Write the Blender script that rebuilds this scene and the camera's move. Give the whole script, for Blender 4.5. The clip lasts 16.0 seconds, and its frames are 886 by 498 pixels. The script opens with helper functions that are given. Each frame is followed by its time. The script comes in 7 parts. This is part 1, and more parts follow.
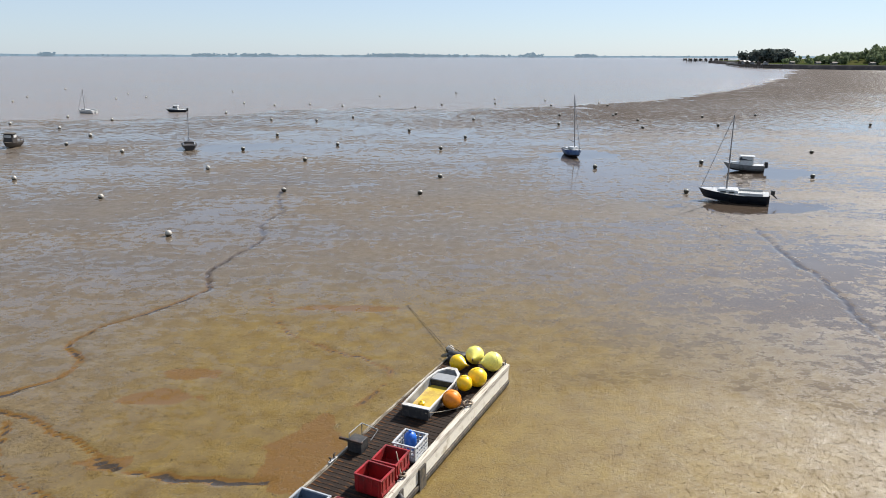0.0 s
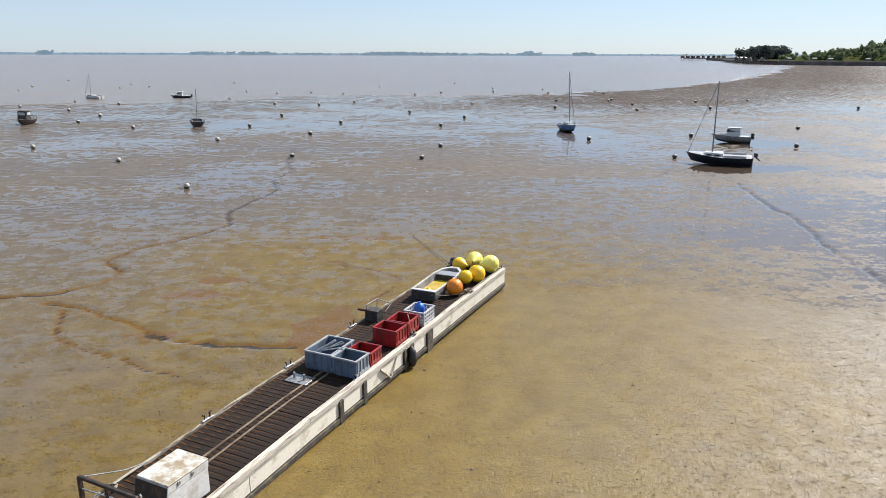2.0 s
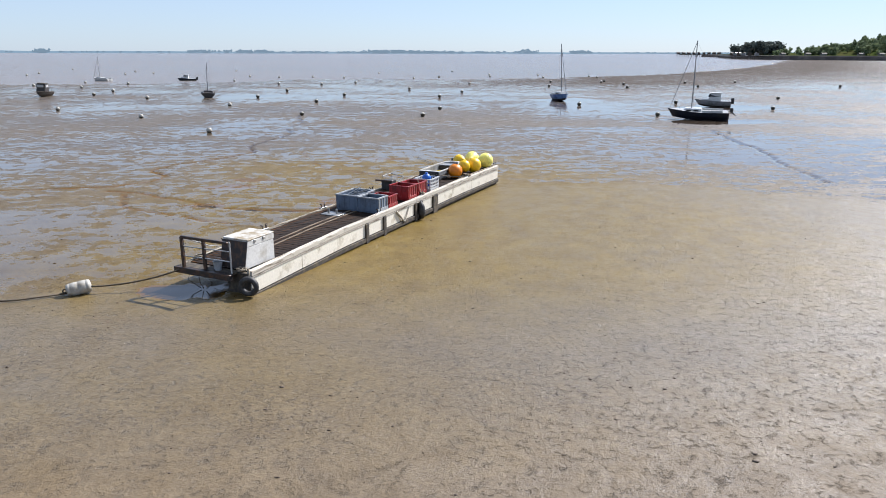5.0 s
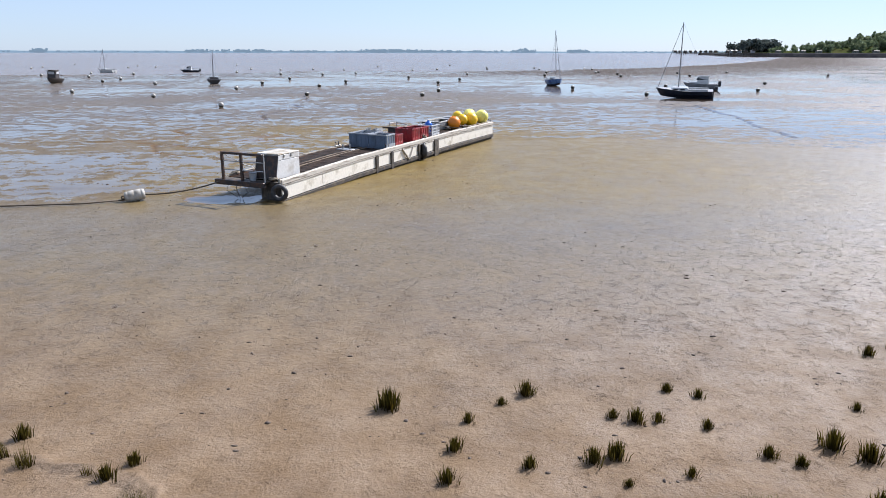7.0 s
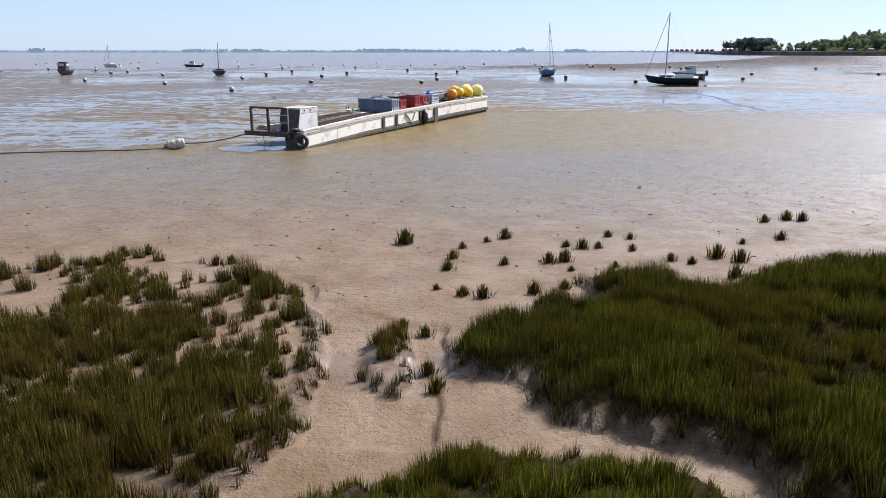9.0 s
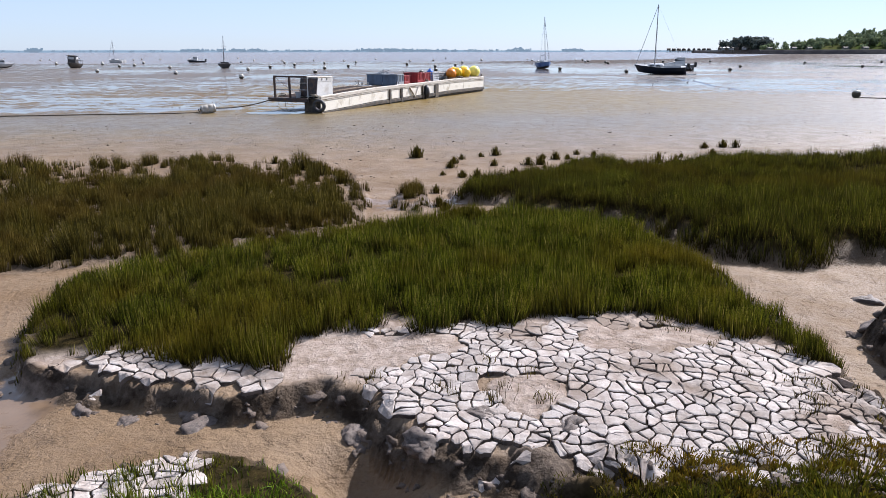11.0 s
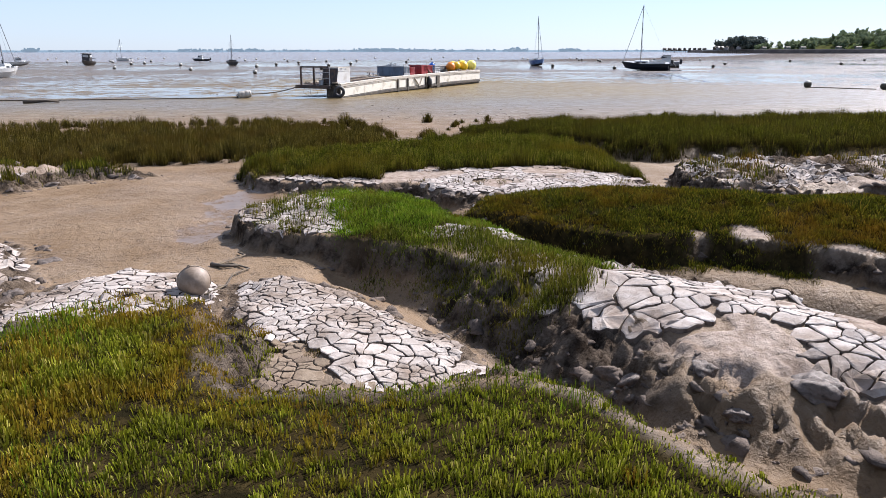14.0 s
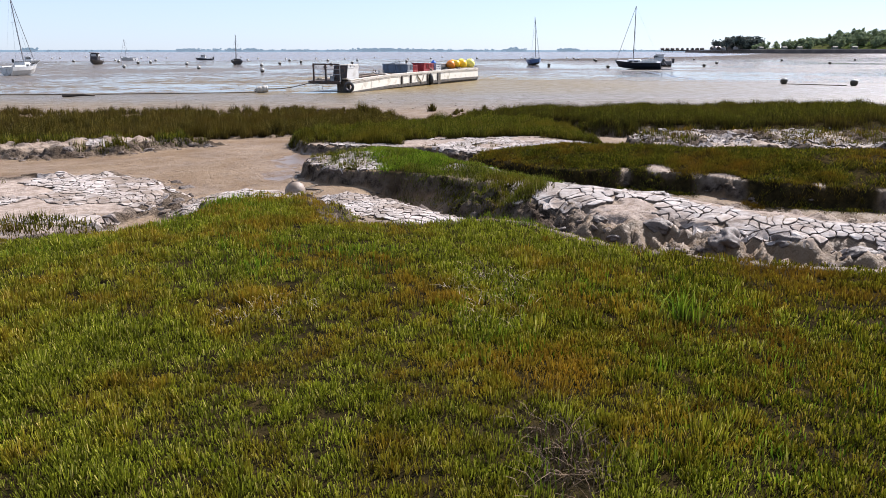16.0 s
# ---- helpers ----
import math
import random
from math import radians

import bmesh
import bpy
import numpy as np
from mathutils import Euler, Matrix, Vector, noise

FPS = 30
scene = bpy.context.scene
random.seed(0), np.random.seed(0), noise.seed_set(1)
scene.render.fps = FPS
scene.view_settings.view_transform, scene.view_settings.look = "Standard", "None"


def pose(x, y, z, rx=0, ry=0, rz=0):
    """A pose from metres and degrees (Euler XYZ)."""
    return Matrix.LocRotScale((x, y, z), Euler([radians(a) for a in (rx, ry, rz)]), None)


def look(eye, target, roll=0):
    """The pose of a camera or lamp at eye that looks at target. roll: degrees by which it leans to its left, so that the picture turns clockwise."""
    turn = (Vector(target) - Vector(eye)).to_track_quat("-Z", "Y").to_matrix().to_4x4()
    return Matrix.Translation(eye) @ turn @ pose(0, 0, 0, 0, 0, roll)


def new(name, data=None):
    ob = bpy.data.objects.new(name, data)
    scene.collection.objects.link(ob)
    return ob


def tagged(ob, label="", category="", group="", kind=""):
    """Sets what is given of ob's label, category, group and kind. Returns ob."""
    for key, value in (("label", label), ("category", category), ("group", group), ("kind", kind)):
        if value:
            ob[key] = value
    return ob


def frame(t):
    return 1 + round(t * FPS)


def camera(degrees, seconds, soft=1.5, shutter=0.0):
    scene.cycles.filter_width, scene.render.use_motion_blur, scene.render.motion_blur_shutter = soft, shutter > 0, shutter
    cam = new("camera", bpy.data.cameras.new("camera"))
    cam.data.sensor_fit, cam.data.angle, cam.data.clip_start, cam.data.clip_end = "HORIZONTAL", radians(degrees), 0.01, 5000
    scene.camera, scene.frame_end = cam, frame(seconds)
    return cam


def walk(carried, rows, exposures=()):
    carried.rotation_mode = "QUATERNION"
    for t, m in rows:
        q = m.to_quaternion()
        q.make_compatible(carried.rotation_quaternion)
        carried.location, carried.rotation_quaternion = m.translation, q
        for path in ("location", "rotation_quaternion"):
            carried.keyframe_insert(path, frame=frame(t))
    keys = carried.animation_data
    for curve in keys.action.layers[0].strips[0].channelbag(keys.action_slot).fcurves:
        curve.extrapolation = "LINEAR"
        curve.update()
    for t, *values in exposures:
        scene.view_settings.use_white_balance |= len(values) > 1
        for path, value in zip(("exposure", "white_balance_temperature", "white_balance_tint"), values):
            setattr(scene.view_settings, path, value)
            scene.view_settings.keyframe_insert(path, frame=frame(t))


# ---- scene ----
cam = camera(65.2, 16.0, soft=0.8)
ROWS = [
    (0.0, 0.995, 0.526, 13.276, -15.72, -0.13, 0.12),
    (0.5, 0.916, -0.572, 12.517, -15.74, -0.13, 0.09),
    (1.0, 0.849, -1.680, 11.836, -15.76, -0.14, 0.06),
    (1.5, 0.788, -2.804, 11.177, -15.78, -0.14, 0.02),
    (2.0, 0.782, -3.912, 10.554, -15.80, -0.14, -0.02),
    (2.5, 0.735, -5.037, 9.904, -15.82, -0.14, -0.05),
    (3.0, 0.706, -6.177, 9.272, -15.83, -0.13, -0.09),
    (3.5, 0.659, -7.297, 8.641, -15.84, -0.12, -0.14),
    (4.0, 0.608, -8.410, 8.044, -15.85, -0.12, -0.18),
    (6.5, 0.425, -13.862, 5.392, -15.89, -0.06, -0.40),
    (7.0, 0.389, -14.933, 4.989, -15.89, -0.05, -0.45),
    (7.5, 0.348, -15.989, 4.631, -15.90, -0.03, -0.50),
    (8.0, 0.325, -17.065, 4.314, -15.90, -0.02, -0.54),
    (8.5, 0.314, -18.138, 4.037, -15.90, -0.01, -0.59),
    (11.0, 0.103, -23.403, 2.685, -15.91, 0.05, -0.82),
    (11.5, 0.057, -24.375, 2.525, -15.91, 0.05, -0.86),
    (12.0, -0.005, -25.383, 2.486, -15.91, 0.06, -0.90),
    (12.5, -0.063, -26.373, 2.458, -15.91, 0.06, -0.94),
    (13.0, -0.113, -27.342, 2.429, -15.92, 0.07, -0.98),
    (13.5, -0.168, -28.292, 2.411, -15.92, 0.07, -1.01),
    (14.0, -0.221, -29.211, 2.386, -15.92, 0.06, -1.05),
    (14.5, -0.269, -30.101, 2.359, -15.92, 0.06, -1.08),
    (15.0, -0.329, -30.987, 2.339, -15.93, 0.05, -1.11),
    (15.5, -0.384, -31.854, 2.330, -15.93, 0.04, -1.14),
    (16.0, -0.439, -32.672, 2.316, -15.93, 0.03, -1.17),
]
walk(cam, [(t, pose(x, y, z, 90 + pitch, roll, yaw)) for t, x, y, z, pitch, roll, yaw in ROWS],
     [(0.0, 0.90, 6350, 10), (4.0, 0.94, 6080, 11), (8.0, 1.02, 5800, 15), (11.0, 1.06, 5880, 16), (16.0, 1.19, 6060, 16)])

# ---- world, sun, exposure ----
SUN_AZ, SUN_EL = 49.0, 43.0
world = bpy.data.worlds.new("sky")
scene.world = world
world.use_nodes = True
wn, wl = world.node_tree.nodes, world.node_tree.links
sky = wn.new("ShaderNodeTexSky")
sky.sky_type, sky.sun_disc = "NISHITA", False
sky.sun_elevation, sky.sun_rotation = radians(SUN_EL), radians(SUN_AZ)
sky.air_density, sky.dust_density, sky.ozone_density = 0.95, 0.25, 1.6
tint = wn.new("ShaderNodeMix")
tint.data_type, tint.blend_type = "RGBA", "MULTIPLY"
tint.inputs[0].default_value = 1.0
tint.inputs[7].default_value = (0.84, 0.97, 1.18, 1)
haze = wn.new("ShaderNodeMix")
haze.data_type = "RGBA"
haze.inputs[0].default_value = 0.5
haze.inputs[7].default_value = (7.4, 8.4, 9.6, 1)
wl.new(sky.outputs[0], tint.inputs[6])
wl.new(tint.outputs[2], haze.inputs[6])
wl.new(haze.outputs[2], wn["Background"].inputs[0])
wn["Background"].inputs[1].default_value = 0.052
sun = new("sun", bpy.data.lights.new("sun", "SUN"))
sun.data.energy, sun.data.angle, sun.data.color = 5.0, radians(0.5), (1.0, 0.94, 0.86)
SUN_TO = Vector((math.sin(radians(SUN_AZ)) * math.cos(radians(SUN_EL)), math.cos(radians(SUN_AZ)) * math.cos(radians(SUN_EL)), math.sin(radians(SUN_EL))))
sun.matrix_world = look(SUN_TO * 50, (0, 0, 0))


# ---- materials ----
def material(name, rough=0.6, metal=0.0, spec=0.5):
    m = bpy.data.materials.new(name)
    m.use_nodes = True
    b = m.node_tree.nodes["Principled BSDF"]
    b.inputs["Roughness"].default_value, b.inputs["Metallic"].default_value = rough, metal
    b.inputs["Specular IOR Level"].default_value = spec
    return m, m.node_tree.nodes, m.node_tree.links, b


def coords(n, l, kind="Object", scale=(1, 1, 1)):
    c, mp = n.new("ShaderNodeTexCoord"), n.new("ShaderNodeMapping")
    mp.inputs["Scale"].default_value = scale
    l.new(c.outputs[kind], mp.inputs[0])
    return mp.outputs[0]


def tex(n, l, vec, scale, detail=4, rough=0.55):
    t = n.new("ShaderNodeTexNoise")
    t.inputs["Scale"].default_value, t.inputs["Detail"].default_value, t.inputs["Roughness"].default_value = scale, detail, rough
    l.new(vec, t.inputs["Vector"])
    return t.outputs["Fac"]


def ramp(n, l, fac, *stops):
    r = n.new("ShaderNodeValToRGB")
    e = r.color_ramp.elements
    while len(e) < len(stops):
        e.new(0.5)
    for k, (p, c) in enumerate(stops):
        e[k].position = p
        e[k].color = (*c, 1) if len(c) == 3 else c
    l.new(fac, r.inputs[0])
    return r.outputs[0]


def grey(v):
    return (v, v, v)


def mix(n, l, fac, a, b, mode="MIX"):
    x = n.new("ShaderNodeMix")
    x.data_type, x.blend_type = "RGBA", mode
    for sock, v in ((x.inputs[0], fac), (x.inputs[6], a), (x.inputs[7], b)):
        if isinstance(v, (int, float)):
            sock.default_value = v
        elif isinstance(v, tuple):
            sock.default_value = (*v, 1)
        else:
            l.new(v, sock)
    return x.outputs[2]


def maths(n, l, op, a, b=0.0, clamp=False):
    x = n.new("ShaderNodeMath")
    x.operation, x.use_clamp = op, clamp
    for sock, v in ((x.inputs[0], a), (x.inputs[1], b)):
        if isinstance(v, (int, float)):
            sock.default_value = v
        else:
            l.new(v, sock)
    return x.outputs[0]


def bump(n, l, b, height, strength=0.4, distance=0.02):
    x = n.new("ShaderNodeBump")
    x.inputs["Strength"].default_value, x.inputs["Distance"].default_value = strength, distance
    l.new(height, x.inputs["Height"])
    l.new(x.outputs[0], b.inputs["Normal"])


def worn(name, base, dirt, rough=0.6, metal=0.0, scale=6.0, amount=0.5, relief=0.3, spec=0.5, stretch=(1, 1, 1)):
    """Paint, wood, rubber or metal with stains and fine grain."""
    m, n, l, b = material(name, rough, metal, spec)
    v = coords(n, l, "Object", stretch)
    big, fine = tex(n, l, v, scale, 5, 0.65), tex(n, l, v, scale * 9, 4, 0.6)
    blotch = ramp(n, l, big, (0.28 + 0.2 * amount, grey(0)), (0.43 + 0.2 * amount, grey(1)))
    col = mix(n, l, blotch, dirt, base)
    col = mix(n, l, 0.35, col, ramp(n, l, fine, (0.3, grey(0.45)), (0.7, grey(1.0))), "MULTIPLY")
    info = n.new("ShaderNodeObjectInfo")
    tone = ramp(n, l, info.outputs["Random"], (0, grey(0.78)), (1, grey(1.0)))
    l.new(mix(n, l, 0.6, col, tone, "MULTIPLY"), b.inputs["Base Color"])
    l.new(ramp(n, l, fine, (0.2, grey(max(0.05, rough - 0.12))), (0.8, grey(min(1, rough + 0.15)))), b.inputs["Roughness"])
    bump(n, l, b, fine, relief, 0.01)
    return m


def attribute(n, name):
    a = n.new("ShaderNodeAttribute")
    a.attribute_name = name
    return a.outputs["Fac"]


def ground_material():
    m, n, l, b = material("mud", 0.5, 0, 0.5)
    v = coords(n, l)
    dry, wet, pool, algae, shaded_litter, weed, silt, bank = (attribute(n, k) for k in ("dry", "wet", "pool", "algae", "shaded_litter", "weed", "silt", "bank"))
    wide, mid = tex(n, l, coords(n, l, "Object", (0.35, 1.0, 1.0)), 0.09, 5), tex(n, l, v, 0.9, 6, 0.6)
    small, grain, clods = tex(n, l, v, 9, 7, 0.65), tex(n, l, v, 50, 4, 0.6), tex(n, l, v, 3.6, 8, 0.74)
    hummock = tex(n, l, coords(n, l, "Object", (0.6, 1.0, 1.0)), 1.0, 9, 0.78)
    free = maths(n, l, "SUBTRACT", maths(n, l, "SUBTRACT", 1.0, maths(n, l, "MULTIPLY", silt, 0.7)), maths(n, l, "MULTIPLY", algae, 0.35), True)
    base = mix(n, l, ramp(n, l, wide, (0.35, grey(0)), (0.68, grey(1))), (0.172, 0.130, 0.078), (0.150, 0.131, 0.108))
    base = mix(n, l, algae, base, mix(n, l, ramp(n, l, mid, (0.35, grey(0)), (0.65, grey(1))), (0.154, 0.098, 0.018), (0.190, 0.130, 0.030)))
    base = mix(n, l, silt, base, mix(n, l, ramp(n, l, mid, (0.35, grey(0)), (0.65, grey(1))), (0.152, 0.098, 0.052), (0.192, 0.134, 0.082)))
    base = mix(n, l, 0.3, base, ramp(n, l, mid, (0.3, grey(0.66)), (0.66, grey(1.08))), "MULTIPLY")
    base = mix(n, l, maths(n, l, "MULTIPLY", free, 0.75), base, ramp(n, l, clods, (0.33, grey(0.55)), (0.40, grey(0.97)), (0.7, grey(1.08))), "MULTIPLY")
    base = mix(n, l, maths(n, l, "MULTIPLY", free, 0.75), base, ramp(n, l, small, (0.3, grey(0.5)), (0.68, grey(1.12))), "MULTIPLY")
    pocks = ramp(n, l, tex(n, l, v, 6.0, 6, 0.62), (0.345, grey(0)), (0.41, grey(1)))
    base = mix(n, l, maths(n, l, "MULTIPLY", free, 0.55), base, ramp(n, l, pocks, (0, grey(0.35)), (1, grey(1.0))), "MULTIPLY")
    # patches of dark worm casts
    cast = maths(n, l, "MULTIPLY", ramp(n, l, tex(n, l, v, 17, 3, 0.6), (0.57, grey(0)), (0.62, grey(1))), ramp(n, l, tex(n, l, v, 0.33, 5, 0.6), (0.46, grey(0)), (0.56, grey(1))))
    base = mix(n, l, maths(n, l, "MULTIPLY", cast, free), base, mix(n, l, 1.0, base, (0.36, 0.33, 0.36), "MULTIPLY"))
    pale = mix(n, l, ramp(n, l, small, (0.35, grey(0)), (0.7, grey(1))), (0.20, 0.153, 0.120), (0.37, 0.31, 0.262))
    col = mix(n, l, dry, base, pale)
    # mottled mud of the bank sides, darkened in colour to hold their shade
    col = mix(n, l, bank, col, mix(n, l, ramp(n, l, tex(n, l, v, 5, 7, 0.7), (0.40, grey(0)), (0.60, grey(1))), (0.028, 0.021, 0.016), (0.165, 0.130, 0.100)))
    col = mix(n, l, maths(n, l, "MULTIPLY", free, 0.65), col, ramp(n, l, grain, (0.3, grey(0.40)), (0.62, grey(1.0))), "MULTIPLY")
    col = mix(n, l, maths(n, l, "MULTIPLY", wet, 1.2, True), col, mix(n, l, 1.0, col, (0.76, 0.74, 0.80), "MULTIPLY"))
    # standing water and soaked mud with ragged shores
    ragged = maths(n, l, "ADD", pool, maths(n, l, "MULTIPLY", maths(n, l, "ADD", tex(n, l, v, 2.6, 9, 0.72), -0.5), 0.8))
    soaked = ramp(n, l, ragged, (0.40, grey(0)), (0.50, grey(1)))
    soil = mix(n, l, ramp(n, l, pool, (0.96, grey(0)), (1.06, grey(1))), mix(n, l, ramp(n, l, algae, (0.1, grey(0)), (0.45, grey(1))), (0.062, 0.046, 0.034), (0.112, 0.056, 0.006)), (0.034, 0.024, 0.015))
    col = mix(n, l, soaked, col, mix(n, l, 0.3, soil, ramp(n, l, small, (0.3, grey(0.55)), (0.66, grey(1.1))), "MULTIPLY"))
    dark = maths(n, l, "MULTIPLY", ramp(n, l, maths(n, l, "ADD", weed, maths(n, l, "MULTIPLY", maths(n, l, "ADD", hummock, -0.5), 2.4)), (0.42, grey(0)), (0.52, grey(1))), 0.85)
    col = mix(n, l, dark, col, mix(n, l, ramp(n, l, clods, (0.4, grey(0)), (0.6, grey(1))), (0.017, 0.014, 0.013), (0.080, 0.062, 0.052)))
    # thatch and mud under plants, with the stems' shade put into the colour
    col = mix(n, l, shaded_litter, col, mix(n, l, ramp(n, l, small, (0.4, grey(0)), (0.65, grey(1))), (0.012, 0.010, 0.005), (0.034, 0.025, 0.010)))
    l.new(col, b.inputs["Base Color"])
    # a film of water lies in the hollows of the flat
    film, sheet = tex(n, l, v, 1.3, 9, 0.74), tex(n, l, coords(n, l, "Object", (0.45, 1.0, 1.0)), 0.75, 10, 0.78)
    level = maths(n, l, "ADD", maths(n, l, "MULTIPLY", film, 0.5), maths(n, l, "MULTIPLY", sheet, 0.5))
    amount = maths(n, l, "ADD", level, maths(n, l, "MULTIPLY", maths(n, l, "ADD", wet, -0.5), 0.42))
    slick = maths(n, l, "MULTIPLY", maths(n, l, "SUBTRACT", 1.0, silt), ramp(n, l, wet, (0.10, grey(0.25)), (0.30, grey(0.0))))
    puddle = maths(n, l, "MAXIMUM", maths(n, l, "MAXIMUM", ramp(n, l, amount, (0.485, grey(0)), (0.520, grey(1))), slick), maths(n, l, "MULTIPLY", soaked, 0.2))
    hard = maths(n, l, "MAXIMUM", maths(n, l, "MAXIMUM", dry, shaded_litter), maths(n, l, "MAXIMUM", dark, maths(n, l, "MAXIMUM", bank, maths(n, l, "MULTIPLY", silt, 0.26))))
    gloss = mix(n, l, puddle, ramp(n, l, film, (0.40, grey(0.55)), (0.62, grey(0.36))), grey(0.06))
    l.new(mix(n, l, hard, gloss, grey(0.9)), b.inputs["Roughness"])
    l.new(mix(n, l, hard, mix(n, l, puddle, ramp(n, l, film, (0.40, grey(0.14)), (0.62, grey(0.32))), grey(0.55)), grey(0.0)), b.inputs["Specular IOR Level"])
    rel = maths(n, l, "ADD", maths(n, l, "MULTIPLY", small, 0.75), maths(n, l, "MULTIPLY", tex(n, l, v, 24, 5, 0.65), 0.35))
    rel = maths(n, l, "ADD", rel, maths(n, l, "MULTIPLY", maths(n, l, "MULTIPLY", ramp(n, l, clods, (0.30, grey(0)), (0.42, grey(0.8)), (0.75, grey(1))), free), 0.9))
    rel = maths(n, l, "ADD", rel, maths(n, l, "MULTIPLY", maths(n, l, "MULTIPLY", pocks, free), 0.5))
    rel = maths(n, l, "ADD", rel, maths(n, l, "MULTIPLY", maths(n, l, "MULTIPLY", hummock, weed), 9.0))
    rel = maths(n, l, "ADD", rel, maths(n, l, "MULTIPLY", maths(n, l, "MULTIPLY", tex(n, l, v, 8, 8, 0.7), bank), 4.0))
    bm_ = n.new("ShaderNodeBump")
    bm_.inputs["Distance"].default_value = 0.045
    l.new(rel, bm_.inputs["Height"])
    l.new(ramp(n, l, puddle, (0.0, grey(0.9)), (1.0, grey(0.015))), bm_.inputs["Strength"])
    l.new(bm_.outputs[0], b.inputs["Normal"])
    return m


def water_material():
    m, n, l, b = material("estuary_water", 0.22, 0, 0.5)
    v = coords(n, l, "Object", (0.35, 1.0, 1.0))
    wide = tex(n, l, coords(n, l, "Object", (0.3, 1, 1)), 0.006, 4)
    l.new(ramp(n, l, wide, (0.35, (0.17, 0.13, 0.105)), (0.65, (0.14, 0.13, 0.115))), b.inputs["Base Color"])
    rip = maths(n, l, "ADD", tex(n, l, v, 0.7, 5, 0.6), tex(n, l, v, 0.12, 3))
    bump(n, l, b, rip, 0.9, 0.8)
    return m


def leaf_material(name, low, mid, high, tip, patch=0.6, warm=(0.16, 0.085, 0.02), warmth=0.35, foot_shade=(0.10, 0.60)):
    """Blades: lit through as well as on their faces, mixed from blade to blade and in patches."""
    m = bpy.data.materials.new(name)
    m.use_nodes = True
    n, l = m.node_tree.nodes, m.node_tree.links
    n.clear()
    out, dif, tra, glo, mx, mx2 = (n.new("ShaderNode" + k) for k in ("OutputMaterial", "BsdfDiffuse", "BsdfTranslucent", "BsdfGlossy", "MixShader", "MixShader"))
    geo, v = n.new("ShaderNodeNewGeometry"), coords(n, l)
    col = ramp(n, l, geo.outputs["Random Per Island"], (0.0, low), (0.45, mid), (0.85, high), (1.0, tip))
    spots = ramp(n, l, tex(n, l, v, patch, 5, 0.65), (0.46, grey(0)), (0.62, grey(1)))
    col = mix(n, l, maths(n, l, "MULTIPLY", spots, warmth), col, warm)
    col = mix(n, l, 0.5, col, ramp(n, l, tex(n, l, v, patch * 4.3, 4), (0.34, grey(0.3)), (0.64, grey(1.3))), "MULTIPLY")
    # brown feet of the stems: the shade between them put into the colour
    col = mix(n, l, ramp(n, l, attribute(n, "stem"), (foot_shade[0], grey(1)), (foot_shade[1], grey(0))), col, (0.024, 0.017, 0.005))
    for s in (dif, tra):
        l.new(col, s.inputs[0])
    glo.inputs[0].default_value, glo.inputs[1].default_value = (0.5, 0.52, 0.45, 1), 0.5
    mx.inputs[0].default_value, mx2.inputs[0].default_value = 0.3, 0.02
    l.new(dif.outputs[0], mx.inputs[1]), l.new(tra.outputs[0], mx.inputs[2])
    l.new(mx.outputs[0], mx2.inputs[1]), l.new(glo.outputs[0], mx2.inputs[2])
    l.new(mx2.outputs[0], out.inputs[0])
    return m


def plate_material(name="dry_mud_plate", brown=False):
    m, n, l, b = material(name, 0.9, 0, 0.2)
    geo, info = n.new("ShaderNodeNewGeometry"), n.new("ShaderNodeObjectInfo")
    v = geo.outputs["Position"]
    small, grain = tex(n, l, v, 9, 6, 0.65), tex(n, l, v, 70, 4)
    col = mix(n, l, ramp(n, l, small, (0.36, grey(0)), (0.66, grey(1))), *(((0.15, 0.108, 0.072), (0.23, 0.178, 0.126)) if brown else ((0.29, 0.243, 0.208), (0.45, 0.405, 0.368))))
    # patches that have not dried out yet
    col = mix(n, l, ramp(n, l, tex(n, l, v, 1.5, 5, 0.65), (0.47, grey(0)), (0.60, grey(0.85))), col, (0.190, 0.142, 0.106))
    rnd = maths(n, l, "FRACT", maths(n, l, "ADD", geo.outputs["Random Per Island"], info.outputs["Random"]))
    col = mix(n, l, 0.7, col, ramp(n, l, rnd, (0, grey(0.66)), (1, grey(1.05))), "MULTIPLY")
    col = mix(n, l, 0.4, col, ramp(n, l, grain, (0.3, grey(0.7)), (0.6, grey(1))), "MULTIPLY")
    l.new(col, b.inputs["Base Color"])
    bump(n, l, b, maths(n, l, "ADD", small, maths(n, l, "MULTIPLY", grain, 0.5)), 0.6, 0.02)
    return m


MUD, WATER, PLATE, PLATE_BROWN = ground_material(), water_material(), plate_material(), plate_material("half_dry_mud_plate", True)
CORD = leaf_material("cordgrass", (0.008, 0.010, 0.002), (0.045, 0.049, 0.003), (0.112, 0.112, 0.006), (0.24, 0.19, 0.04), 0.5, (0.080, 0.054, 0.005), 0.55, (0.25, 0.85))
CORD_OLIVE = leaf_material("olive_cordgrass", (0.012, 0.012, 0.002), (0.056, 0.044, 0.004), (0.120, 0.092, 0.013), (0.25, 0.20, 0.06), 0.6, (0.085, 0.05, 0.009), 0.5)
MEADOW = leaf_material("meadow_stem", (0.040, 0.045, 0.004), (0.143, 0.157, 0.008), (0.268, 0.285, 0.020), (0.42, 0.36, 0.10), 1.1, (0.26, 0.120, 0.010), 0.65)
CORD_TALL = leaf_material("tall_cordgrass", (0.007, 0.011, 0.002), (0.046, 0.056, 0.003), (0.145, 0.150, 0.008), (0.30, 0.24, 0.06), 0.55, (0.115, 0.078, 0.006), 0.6)
